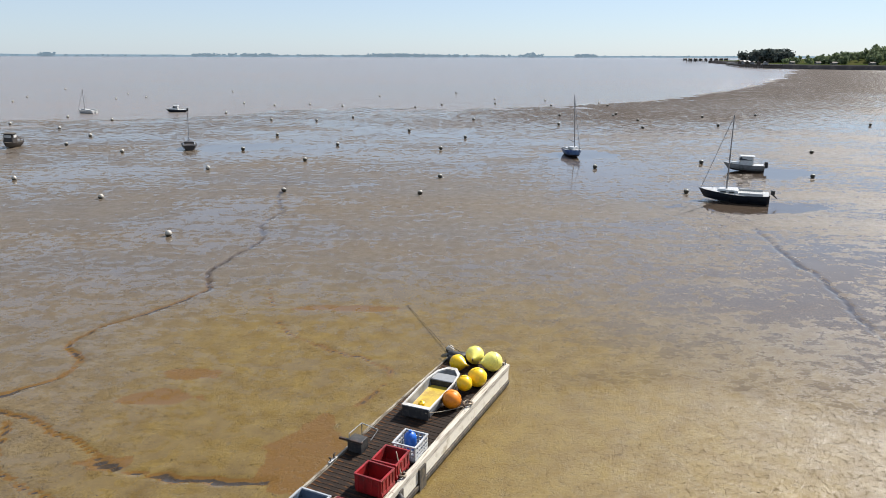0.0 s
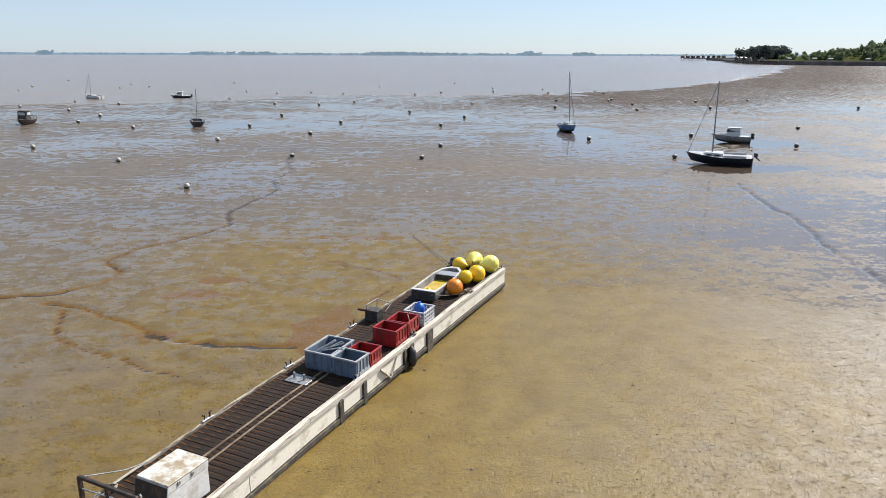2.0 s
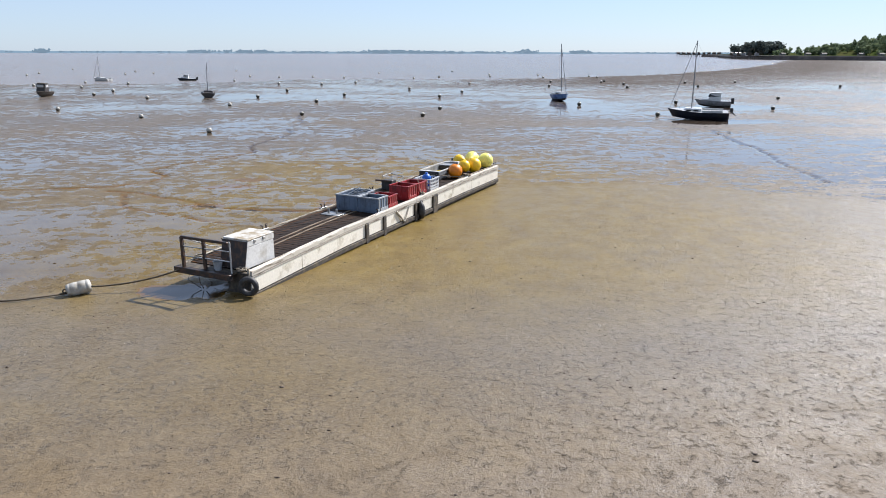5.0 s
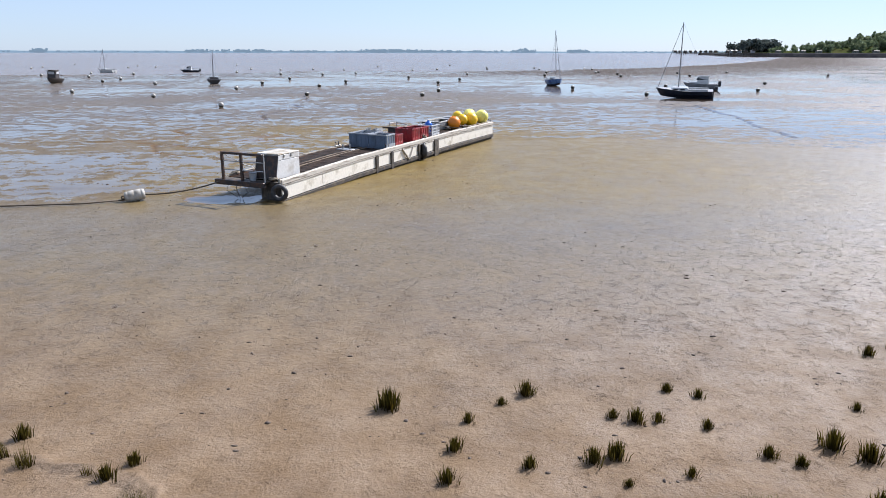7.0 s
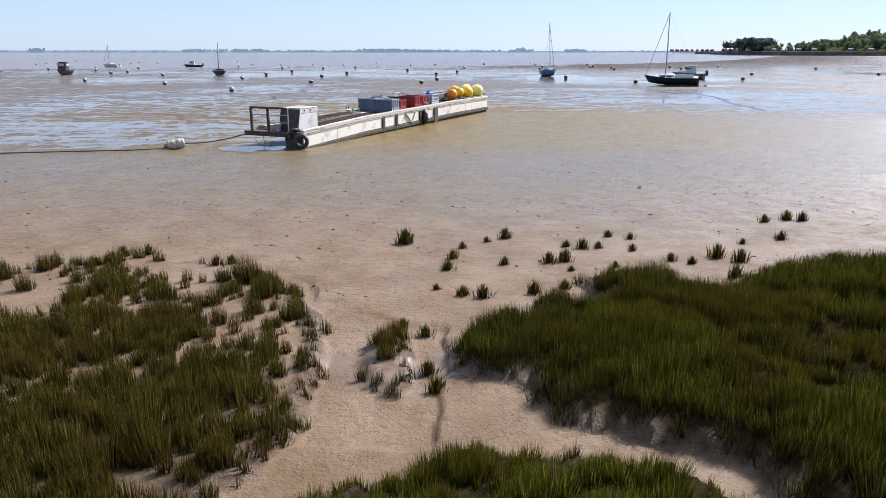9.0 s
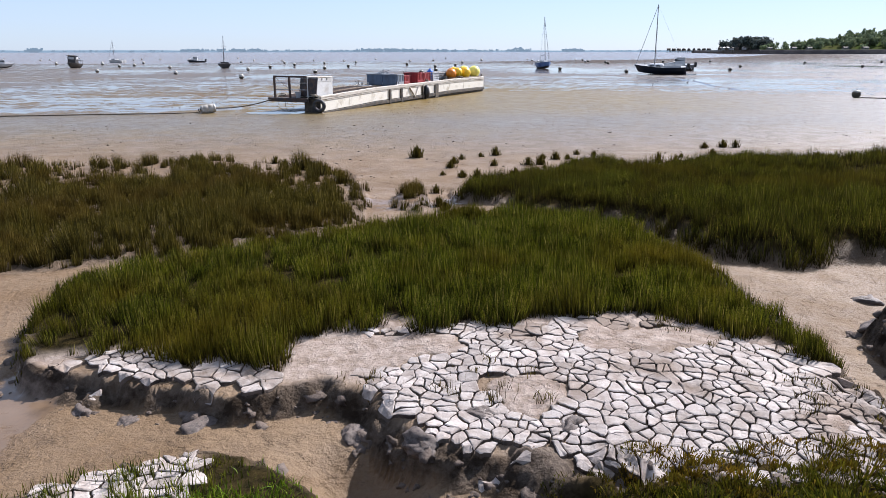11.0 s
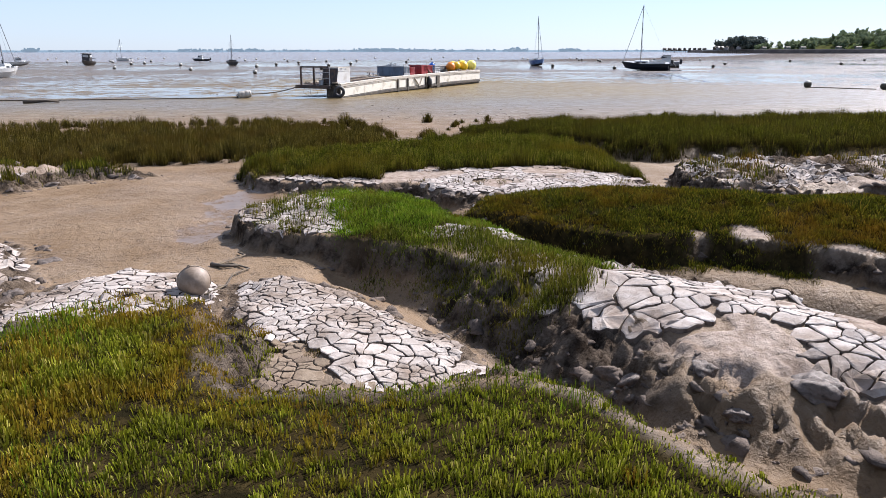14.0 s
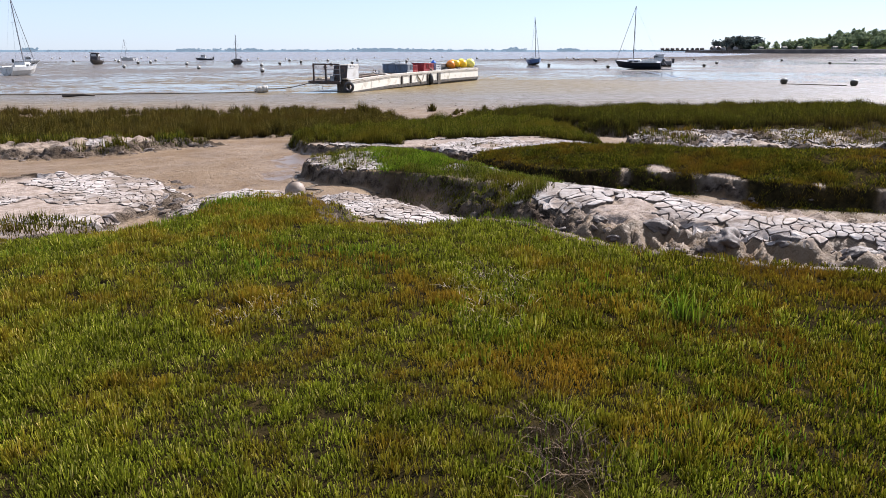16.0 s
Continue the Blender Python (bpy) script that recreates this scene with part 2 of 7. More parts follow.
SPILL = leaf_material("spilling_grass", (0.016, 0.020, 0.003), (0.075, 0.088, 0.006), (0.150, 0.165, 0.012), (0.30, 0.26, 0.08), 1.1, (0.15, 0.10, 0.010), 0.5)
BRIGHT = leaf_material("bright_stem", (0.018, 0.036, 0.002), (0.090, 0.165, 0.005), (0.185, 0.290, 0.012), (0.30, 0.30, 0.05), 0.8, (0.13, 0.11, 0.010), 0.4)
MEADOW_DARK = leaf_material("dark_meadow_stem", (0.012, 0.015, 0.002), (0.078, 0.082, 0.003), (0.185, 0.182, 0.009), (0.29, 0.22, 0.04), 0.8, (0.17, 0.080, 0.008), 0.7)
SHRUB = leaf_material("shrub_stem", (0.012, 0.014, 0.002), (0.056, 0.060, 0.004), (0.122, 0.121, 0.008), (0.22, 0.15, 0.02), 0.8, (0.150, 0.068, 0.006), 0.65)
# leaf colours lifted towards blue-grey for haze; the wood's also hold its shade
HAZY_TREE_LEAF = leaf_material("hazy_tree_leaf", (0.10, 0.14, 0.085), (0.165, 0.215, 0.115), (0.22, 0.275, 0.14), (0.27, 0.32, 0.17), 0.05)
HAZY_SHADED_LEAF = leaf_material("hazy_shaded_wood_leaf", (0.050, 0.068, 0.070), (0.070, 0.092, 0.088), (0.086, 0.110, 0.10), (0.10, 0.125, 0.11), 0.05)
STRAW = worn("straw", (0.32, 0.25, 0.14), (0.2, 0.15, 0.08), 0.8)
CLOD = worn("bank_mud", (0.15, 0.118, 0.096), (0.06, 0.046, 0.038), 0.9, scale=7, amount=0.5, relief=1.0, spec=0.15)
SLUMP = worn("slumped_mud", (0.125, 0.096, 0.078), (0.045, 0.034, 0.028), 0.6, scale=3.5, amount=0.4, relief=0.5, spec=0.4)
STRAW_DARK = worn("dead_stem", (0.12, 0.075, 0.04), (0.05, 0.03, 0.018), 0.9)
HULL_CREAM = worn("cream_hull_paint", (0.80, 0.75, 0.64), (0.42, 0.36, 0.25), 0.55, scale=1.6, amount=0.15)
WHITE = worn("white_paint", (0.484, 0.477, 0.453), (0.31, 0.285, 0.248), 0.45, scale=1.5, amount=0.35)
GEL = worn("white_gelcoat", (0.528, 0.528, 0.515), (0.396, 0.383, 0.356), 0.25, scale=2, amount=0.25, relief=0.1)
BLACK = worn("black_rubber", (0.022, 0.022, 0.024), (0.06, 0.055, 0.05), 0.6)
DARK = worn("dark_steel", (0.035, 0.03, 0.03), (0.10, 0.055, 0.035), 0.5, 0.3)
TARRED = worn("tarred_timber", (0.05, 0.042, 0.035), (0.14, 0.11, 0.07), 0.8)
PLANK = worn("wet_deck_plank", (0.022, 0.015, 0.011), (0.15, 0.058, 0.014), 0.75, scale=1.3, amount=0.2, relief=0.6, spec=0.15, stretch=(1, 6, 1))
RAIL_WOOD = worn("weathered_timber", (0.56, 0.51, 0.43), (0.20, 0.16, 0.115), 0.8, scale=3, amount=0.3, relief=0.6, stretch=(6, 0.35, 3))
STEEL = worn("galvanised_steel", (0.44, 0.44, 0.44), (0.264, 0.256, 0.24), 0.42, 0.7)
BIN_BLUE = worn("grey_blue_plastic", (0.11, 0.15, 0.215), (0.07, 0.09, 0.12), 0.5, scale=2)
BIN_GREY = worn("pale_grey_plastic", (0.343, 0.363, 0.383), (0.251, 0.257, 0.264), 0.5, scale=2)
BIN_RED = worn("red_plastic", (0.30, 0.012, 0.014), (0.14, 0.012, 0.012), 0.45, scale=2)
BIN_WHITE = worn("white_plastic", (0.446, 0.459, 0.471), (0.31, 0.31, 0.31), 0.45, scale=2)
BLUE = worn("blue_plastic", (0.01, 0.11, 0.50), (0.01, 0.07, 0.3), 0.4, scale=2, amount=0.2)
YELLOW = worn("yellow_buoy_plastic", (0.90, 0.56, 0.003), (0.78, 0.46, 0.004), 0.38, scale=1.5, amount=0.3, relief=0.1)
PALE_YELLOW = worn("pale_yellow_plastic", (0.86, 0.79, 0.17), (0.76, 0.66, 0.16), 0.42, scale=1.5, amount=0.3, relief=0.1)
ORANGE = worn("orange_yellow_plastic", (0.80, 0.24, 0.003), (0.66, 0.18, 0.004), 0.42, scale=1.5, amount=0.3, relief=0.1)
NAVY = worn("navy_hull_paint", (0.012, 0.016, 0.028), (0.03, 0.03, 0.03), 0.3, scale=1.5, amount=0.3, relief=0.05)
HULL_BLUE = worn("blue_hull_paint", (0.16, 0.26, 0.46), (0.03, 0.08, 0.25), 0.3, scale=1.5, relief=0.05)
HULL_GREY = worn("grey_hull_paint", (0.252, 0.259, 0.266), (0.14, 0.14, 0.14), 0.4, scale=1.5)
BROWN = worn("brown_hull_paint", (0.028, 0.022, 0.019), (0.06, 0.045, 0.035), 0.5, scale=1.5)
GLASS_DARK = worn("dark_window", (0.015, 0.018, 0.02), (0.02, 0.02, 0.02), 0.08, relief=0.0)
ALU = worn("mast_aluminium", (0.3, 0.3, 0.31), (0.2, 0.2, 0.2), 0.4, 0.6)
ROPE = worn("pale_rope", (0.293, 0.247, 0.182), (0.182, 0.143, 0.0975), 0.9, scale=12)
ROPE_DARK = worn("muddy_rope", (0.09, 0.07, 0.05), (0.17, 0.13, 0.08), 0.9, scale=12)
BUOY_WHITE = worn("white_buoy_plastic", (0.446, 0.422, 0.372), (0.279, 0.236, 0.174), 0.5, scale=3, amount=0.4)
FENDER_GREY = worn("muddy_buoy_plastic", (0.30, 0.235, 0.18), (0.20, 0.145, 0.10), 0.6, scale=6, amount=0.6)
BUOY_DARK = worn("weedy_buoy", (0.04, 0.035, 0.025), (0.09, 0.07, 0.04), 0.8, scale=5)
POND_YELLOW = worn("yellow_tub_water", (0.55, 0.40, 0.06), (0.42, 0.27, 0.05), 0.15, scale=2, relief=0.05)
BARK = worn("bark", (0.09, 0.07, 0.05), (0.05, 0.04, 0.03), 0.9)


def haze_backdrop(name, c, glow):
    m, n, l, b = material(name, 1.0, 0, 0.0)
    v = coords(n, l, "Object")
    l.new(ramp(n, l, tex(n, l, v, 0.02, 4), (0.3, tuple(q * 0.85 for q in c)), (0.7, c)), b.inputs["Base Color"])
    # blue-grey glow in the material, in place of haze over the distance
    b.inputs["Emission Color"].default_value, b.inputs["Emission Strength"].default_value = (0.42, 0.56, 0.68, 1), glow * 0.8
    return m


FAR_WOOD, FAR_LAND = haze_backdrop("far_woodland", (0.05, 0.08, 0.09), 0.30), haze_backdrop("far_shore", (0.06, 0.09, 0.11), 0.27)
BANK_GREEN = worn("bank_grass", (0.045, 0.062, 0.018), (0.075, 0.07, 0.03), 0.95, scale=0.05, spec=0.0)
STONE = worn("dark_shore_stone", (0.05, 0.048, 0.05), (0.085, 0.08, 0.078), 0.95, scale=0.1, spec=0.0)
HOUSE_WALL = worn("pale_render", (0.2, 0.19, 0.17), (0.15, 0.14, 0.13), 0.8)


# ---- mesh helpers ----
def mesh_from(name, verts, faces, mat, smooth=False):
    me = bpy.data.meshes.new(name)
    me.from_pydata([tuple(p) for p in verts], [], faces)
    me.materials.append(mat)
    if smooth:
        me.polygons.foreach_set("use_smooth", [True] * len(me.polygons))
    me.update()
    return me


def part(name, bm, mat, parent=None, label="", smooth=False):
    """Links a bmesh as one mesh object under a thing or a part."""
    me = bpy.data.meshes.new(name)
    bm.to_mesh(me)
    bm.free()
    me.materials.append(mat)
    if smooth:
        me.polygons.foreach_set("use_smooth", [True] * len(me.polygons))
    ob = new(name, me)
    if parent:
        ob.parent = parent
    if label:
        ob["label"] = label
    return ob


def thing(name, m, label, category, group=""):
    ob = new(name)
    ob.empty_display_size = 0.2
    ob.matrix_world = m
    return tagged(ob, label, category, group)


def box(bm, x0, x1, y0, y1, z0, z1, bevel=0.0, m=None):
    r = bmesh.ops.create_cube(bm, size=1.0)
    vs = r["verts"]
    for v in vs:
        v.co = Vector(((x0 + x1) / 2 + v.co.x * (x1 - x0), (y0 + y1) / 2 + v.co.y * (y1 - y0), (z0 + z1) / 2 + v.co.z * (z1 - z0)))
    if bevel:
        es = list({e for v in vs for e in v.link_edges})
        r = bmesh.ops.bevel(bm, geom=es, offset=bevel, segments=1, affect="EDGES")
        vs = list({v for v in r["verts"]} | {v for v in vs if v.is_valid})
    if m is not None:
        for v in vs:
            v.co = m @ v.co
    return bm


def tube(bm, pts, radius, sides=6, cap=True):
    """A round bar along points; radius may be a list."""
    pts = [Vector(p) for p in pts]
    rs = [float(q) for q in radius] if isinstance(radius, (list, tuple)) else [float(radius)] * len(pts)
    rings = []
    for k, p in enumerate(pts):
        d = (pts[min(k + 1, len(pts) - 1)] - pts[max(k - 1, 0)]).normalized()
        a = d.orthogonal().normalized() if abs(d.z) < 0.95 else Vector((1, 0, 0))
        if abs(d.z) < 0.95:
            a = d.cross(Vector((0, 0, 1))).normalized()
        b = d.cross(a).normalized()
        rings.append([bm.verts.new(p + rs[k] * (math.cos(2 * math.pi * j / sides) * a + math.sin(2 * math.pi * j / sides) * b)) for j in range(sides)])
    for r0, r1 in zip(rings, rings[1:]):
        for j in range(sides):
            bm.faces.new((r0[j], r0[(j + 1) % sides], r1[(j + 1) % sides], r1[j]))
    if cap:
        bm.faces.new(rings[0][::-1]), bm.faces.new(rings[-1])
    bmesh.ops.recalc_face_normals(bm, faces=bm.faces)
    return bm


def lathe(bm, profile, sides=16, m=None):
    """Turns (radius, height) pairs round z."""
    rings = []
    for r, z in profile:
        rings.append([bm.verts.new((r * math.cos(2 * math.pi * j / sides), r * math.sin(2 * math.pi * j / sides), z)) for j in range(sides)])
    for a, b in zip(rings, rings[1:]):
        for j in range(sides):
            bm.faces.new((a[j], a[(j + 1) % sides], b[(j + 1) % sides], b[j]))
    bm.faces.new(rings[0][::-1]), bm.faces.new(rings[-1])
    if m is not None:
        bmesh.ops.transform(bm, matrix=m, verts=[v for r in rings for v in r])
    return bm


def sag(a, b, drop, steps=14):
    a, b = Vector(a), Vector(b)
    return [a.lerp(b, k / steps) - Vector((0, 0, drop * 4 * (k / steps) * (1 - k / steps))) for k in range(steps + 1)]


# ---- the lie of the land ----
def lattice(ix, iy, seed):
    h = (ix.astype(np.int64) * 374761393 + iy.astype(np.int64) * 668265263 + seed * 1442695041) & 0x7FFFFFFF
    h = ((h ^ (h >> 13)) * 1274126177) & 0x7FFFFFFF
    return ((h ^ (h >> 16)) & 0xFFFF) / 65535.0


def value_noise(x, y, seed=0):
    ix, iy = np.floor(x), np.floor(y)
    fx, fy = x - ix, y - iy
    fx, fy = fx * fx * (3 - 2 * fx), fy * fy * (3 - 2 * fy)
    a, b = lattice(ix, iy, seed), lattice(ix + 1, iy, seed)
    c, d = lattice(ix, iy + 1, seed), lattice(ix + 1, iy + 1, seed)
    return (a * (1 - fx) + b * fx) * (1 - fy) + (c * (1 - fx) + d * fx) * fy


def fbm(x, y, scale, octaves=4, seed=0, gain=0.5):
    out, amp, tot = 0, 1.0, 0
    for k in range(octaves):
        out = out + amp * value_noise(x * scale, y * scale, seed + k * 17)
        tot += amp
        amp, scale = amp * gain, scale * 2.03
    return out / tot - 0.5


def rough_edge(x, y, k=0.35):
    return k * fbm(x, y, 2.6, 4, 95)


def inside_depth(x, y, poly):
    """Distance to the outline: positive inside, negative outside."""
    best, odd = np.full(x.shape, 1e9), np.zeros(x.shape, bool)
    n = len(poly)
    for k in range(n):
        (x0, y0), (x1, y1) = poly[k], poly[(k + 1) % n]
        dx, dy = x1 - x0, y1 - y0
        t = np.clip(((x - x0) * dx + (y - y0) * dy) / (dx * dx + dy * dy + 1e-12), 0, 1)
        best = np.minimum(best, np.hypot(x - x0 - t * dx, y - y0 - t * dy))
        if y0 != y1:
            odd ^= ((y0 > y) != (y1 > y)) & (x < (x1 - x0) * (y - y0) / (y1 - y0) + x0)
    return np.where(odd, best, -best)


def line_distance(x, y, pts):
    best = np.full(x.shape, 1e9)
    for (x0, y0), (x1, y1) in zip(pts, pts[1:]):
        dx, dy = x1 - x0, y1 - y0
        t = np.clip(((x - x0) * dx + (y - y0) * dy) / (dx * dx + dy * dy + 1e-12), 0, 1)
        best = np.minimum(best, np.hypot(x - x0 - t * dx, y - y0 - t * dy))
    return best


def step(v):
    v = np.clip(v, 0, 1)
    return v * v * (3 - 2 * v)


# saltmarsh islands: outline, height of the top, width of the bank, dome
SHORE_LEFT = [(-1.0, -11.6), (-1.0, -13.3), (-1.2, -14.1), (-1.9, -14.8), (-3.0, -15.4), (-4.0, -15.9), (-5.5, -16.3), (-7, -16.6), (-9, -17), (-16, -18), (-26, -16), (-26, -9), (-12, -8), (-6.3, -7.9), (-5, -7.3), (-3.2, -7.7), (-1.8, -9.2), (-1.2, -10.4)]
MIDDLE = [(-0.6, -11.2), (-0.4, -10.7), (0.0, -10.9), (0.1, -12), (-0.1, -12.7), (-0.5, -12.3)]
CENTRE = [(-3.3, -18.0), (-3.5, -17.0), (-3, -16.3), (-2.3, -15.7), (-1.7, -15.3), (-0.4, -14.5), (0.5, -13.9), (1.4, -14.1), (2.4, -14.4), (2.9, -15.3), (3.1, -16.5), (3.05, -18.2), (3.15, -19.4), (3.0, -20.4), (2.3, -20.6), (1.2, -20.5), (0.65, -20.35), (0.2, -20.1), (-0.3, -19.6), (-0.7, -19.2), (-1.3, -19.5), (-2.1, -19.2), (-2.9, -18.9)]
SHORE_RIGHT = [(0.45, -11.4), (0.85, -10.8), (0.95, -10.35), (1.3, -10.2), (1.55, -10.5), (1.62, -9.9), (1.95, -9.45), (2.3, -9.8), (2.6, -10.2), (2.88, -10.25), (2.6, -9.5), (2.55, -8.75), (3.0, -8.4), (3.6, -8.6), (4.0, -8.8), (4.5, -9.6), (4.75, -9.6), (5.0, -8.7), (5.6, -8.4), (6.9, -7.9), (10, -7.5), (26, -7.0), (26, -15), (9, -16.6), (7.3, -16.3), (6, -16), (5, -15.8), (4, -16.1), (3.5, -15.6), (3.25, -14.8), (2.7, -13.9), (1.5, -13.2), (1.3, -12.6), (0.9, -12.2), (0.45, -11.9)]
GROOVES = ([(2.3, -9.9), (2.9, -10.4), (3.5, -10.72), (3.84, -11.15), (3.7, -11.8), (4.2, -12.5), (5.5, -13.2), (8, -13.5)], [(4.6, -9.6), (5.2, -10.0), (6.0, -10.2), (9, -10.5)], [(1.4, -10.3), (1.75, -10.6), (2.2, -10.7)], [(3.84, -11.15), (5.0, -11.5), (7, -11.6)])
CHANNEL = [(-2.5, -7.7), (-1.73, -8.69), (-1.5, -9.4), (-1.15, -9.5), (-0.64, -10.03), (-0.12, -10.4), (0.45, -10.6), (0.4, -12), (0.3, -13.6), (-1.2, -13.6), (-1.0, -11.5), (-1.5, -10.2), (-2.2, -8.9), (-2.8, -8.0)]
RIDGE = [(3.5, -18.8), (3.7, -18.1), (4.4, -17.4), (5.5, -17.2), (7, -17.4), (12, -17.8), (20, -18), (20, -20.5), (9, -20.3), (6, -20.2), (4.8, -20.4), (3.9, -20.0), (3.5, -19.4)]
DOME = [(0.12, -21.2), (0.32, -20.78), (1.3, -20.25), (2.5, -20.2), (3.3, -20.4), (4.2, -20.8), (6, -21.0), (9, -21), (20, -21), (20, -26), (9, -25.3), (5.8, -24.6), (4.2, -24.0), (3.3, -23.2), (2.6, -22.8), (1.6, -22.8), (0.82, -22.2), (0.36, -21.8)]
TONGUE = [(-2.5, -21.4), (-2.4, -20.9), (-1.9, -20.3), (-1.2, -19.95), (-0.6, -20.25), (-0.1, -20.85), (0.15, -21.4), (0.6, -22.3), (0.95, -22.9), (1.5, -23.4), (1.9, -23.6), (2.6, -24.3), (3.3, -24.9), (3.9, -25.4), (6, -26.2), (9, -26.8), (14, -27), (14, -28), (6, -27.7), (3.5, -27.0), (2.7, -26.6), (2.1, -26), (1.6, -25.75), (1.2, -25.4), (0.9, -24.95), (0.5, -24.7), (0.4, -24.2), (0, -23.5), (-0.4, -23), (-1.2, -22.6), (-1.8, -22.4), (-2.2, -22)]
MOUND = [(-2.0, -23.4), (-1.6, -23.2), (-1.1, -23.4), (-0.6, -24), (-0.1, -24.6), (0.1, -25.1), (-0.2, -26), (-1.4, -26), (-1.75, -24.6)]
STRIP = [(-3.6, -24.5), (-3.5, -23.4), (-3, -22.95), (-2.4, -23.1), (-2.05, -23.45), (-2.0, -24.1), (-1.78, -24.6), (-2.2, -24.9), (-2.8, -25)]
MEADOW_EDGE = [(-3.0, -25.3), (-2.92, -24.75), (-2.5, -24.35), (-2.0, -24.55), (-1.6, -24.95), (-1.42, -25.5), (-1.25, -25.75), (-0.9, -25.8), (-0.46, -25.8), (0, -25.65), (0.35, -25.6), (0.7, -25.9), (0.9, -26.15), (1.15, -26.5), (1.5, -26.82), (2, -27.05), (2.5, -27.3), (3.1, -27.5), (6, -28.2), (14, -29.0), (30, -31), (30, -60), (-30, -60), (-30, -29), (-12, -27.6), (-5.5, -26.6), (-4.3, -26.4), (-3.6, -26.1), (-3.25, -25.8)]
BANK_LEFT = [(-7.2, -22), (-5.5, -21.5), (-4.3, -22.2), (-3.7, -23.4), (-3.75, -24.4), (-4.0, -25), (-3.9, -25.6), (-5, -26.1), (-8, -26.6), (-14, -27), (-22, -25), (-22, -22.5)]
LUMPS = [(-10, -19.0), (-7.8, -19.6), (-6.3, -18.9), (-6, -18.1), (-4.9, -17.5), (-6, -17.0), (-9, -17.6), (-20, -18.6), (-20, -19.8)]
ISLANDS = ((SHORE_LEFT, 0.30, 0.45, 0.0), (MIDDLE, 0.27, 0.3, 0.0), (CENTRE, 0.54, 0.26, 0.06), (SHORE_RIGHT, 0.37, 0.4, 0.08), (RIDGE, 0.62, 0.22, 0.05),
           (DOME, 0.64, 0.2, 0.20), (TONGUE, 0.62, 0.18, 0.14), (MOUND, 0.47, 0.34, 0.06), (STRIP, 0.48, 0.3, 0.04), (MEADOW_EDGE, 0.66, 0.4, 0.06),
           (BANK_LEFT, 0.47, 0.5, 0.03), (LUMPS, 0.50, 0.4, 0.05))
RILL_LONG = [(-40, 20), (-24, 24), (-16.9, 25.8), (-15.3, 27.6), (-15.3, 29.0), (-16.8, 30.8), (-16.5, 32.9), (-14.2, 35.8), (-12.8, 38.6), (-13.9, 42.4), (-13.2, 46.3), (-12.2, 50.0), (-13.8, 55.4), (-13.1, 59.6), (-15.1, 67.1), (-16.3, 76.7)]
RILL_NEAR = [(-16.5, 24.6), (-15.1, 24.0), (-12.2, 22.4), (-9.8, 20.7), (-7.3, 20.0), (-4.7, 19.9)]
RILL_LOOP = [(-15.2, 23.5), (-14.1, 21.1), (-12.6, 19.7), (-10.6, 18.8), (-8.3, 17.6)]
RILL_MID = [(-9.2, 39.1), (-7.8, 34.6), (-6.7, 32.3), (-5.0, 30.9), (-2.8, 29.6), (-1.4, 28.2), (-1.5, 26.9), (-2.4, 24.9)]
RILL_RIGHT = [(24.4, 61.2), (25.8, 54.8), (24.4, 45.3), (24.3, 41.6), (23.3, 36.5), (22.4, 32.5), (22, 27)]
RILL_BOAT = [(27, 60), (31, 56), (38, 53), (48, 50)]
RILLS = ((RILL_LONG, 0.25, 0.12), (RILL_NEAR, 0.30, 0.12), (RILL_LOOP, 0.24, 0.07), (RILL_MID, 0.22, 0.06), (RILL_RIGHT, 0.3, 0.10), (RILL_BOAT, 0.4, 0.10))
POOLS = ((-7.0, 9.0, 1.9, 0.9), (-10.6, 25.6, 2.0, 0.7), (-9.7, 27.8, 1.6, 0.6), (-3.8, 21.8, 1.5, 2.6), (-10.5, 21.0, 1.2, 0.5), (-4.2, 35.8, 3.4, 0.5), (29, 62.0, 7.0, 3.0), (38, 82, 7, 5), (20, 95, 7, 4), (-29, 102, 8, 5),
         (-7.6, 6.8, 2.2, 0.7), (-12.5, 10.0, 5.0, 1.2), (-16, 14, 6, 1.3), (-22, 9.5, 6, 1.0), (-2.9, -19.4, 0.5, 1.5), (-2.9, -21.2, 0.35, 0.8), (-0.45, -11.9, 1.0, 0.6), (0.4, -11.8, 0.35, 0.9), (0.1, -21.9, 0.18, 0.5), (-0.15, -22.4, 0.3, 0.3))
CREEKS = (([(-1.0, -22.9), (-0.2, -23.7), (0.3, -24.7), (0.75, -25.35)], 0.28, 0.2), ([(0.75, -25.35), (1.3, -26.0), (2.2, -26.9), (3.5, -27.4), (6, -28.1)], 0.22, 0.06), ([(-0.4, -20.0), (0.15, -20.9), (0.4, -21.9), (0.85, -22.6), (1.5, -23.1), (2.6, -23.6), (4, -24.6), (6, -25.4), (9, -26)], 0.25, 0.24))
WATER_EDGE = ([-3000, -300, -89, -67, -47, -38, -26, 3, 33, 61, 114, 193, 307, 420, 3000], [120, 135, 142, 145, 156, 171, 182, 175, 189, 208, 276, 409, 633, 900, 1100])


def front_line(x):
    return np.interp(x, [-3.3, -2.3, -1.1, -0.9, -0.3, 0.3, 1.6, 2.4, 3.0], [-19.0, -18.7, -18.9, -18.5, -18.25, -18.4, -18.05, -18.45, -18.9])


def warped(x, y):
    return (x + 0.22 * fbm(x, y, 1.3, 2, 5) + 0.13 * fbm(x, y, 4.0, 3, 6, 0.6), y + 0.22 * fbm(x, y, 1.3, 2, 15) + 0.13 * fbm(x, y, 4.0, 3, 16, 0.6))


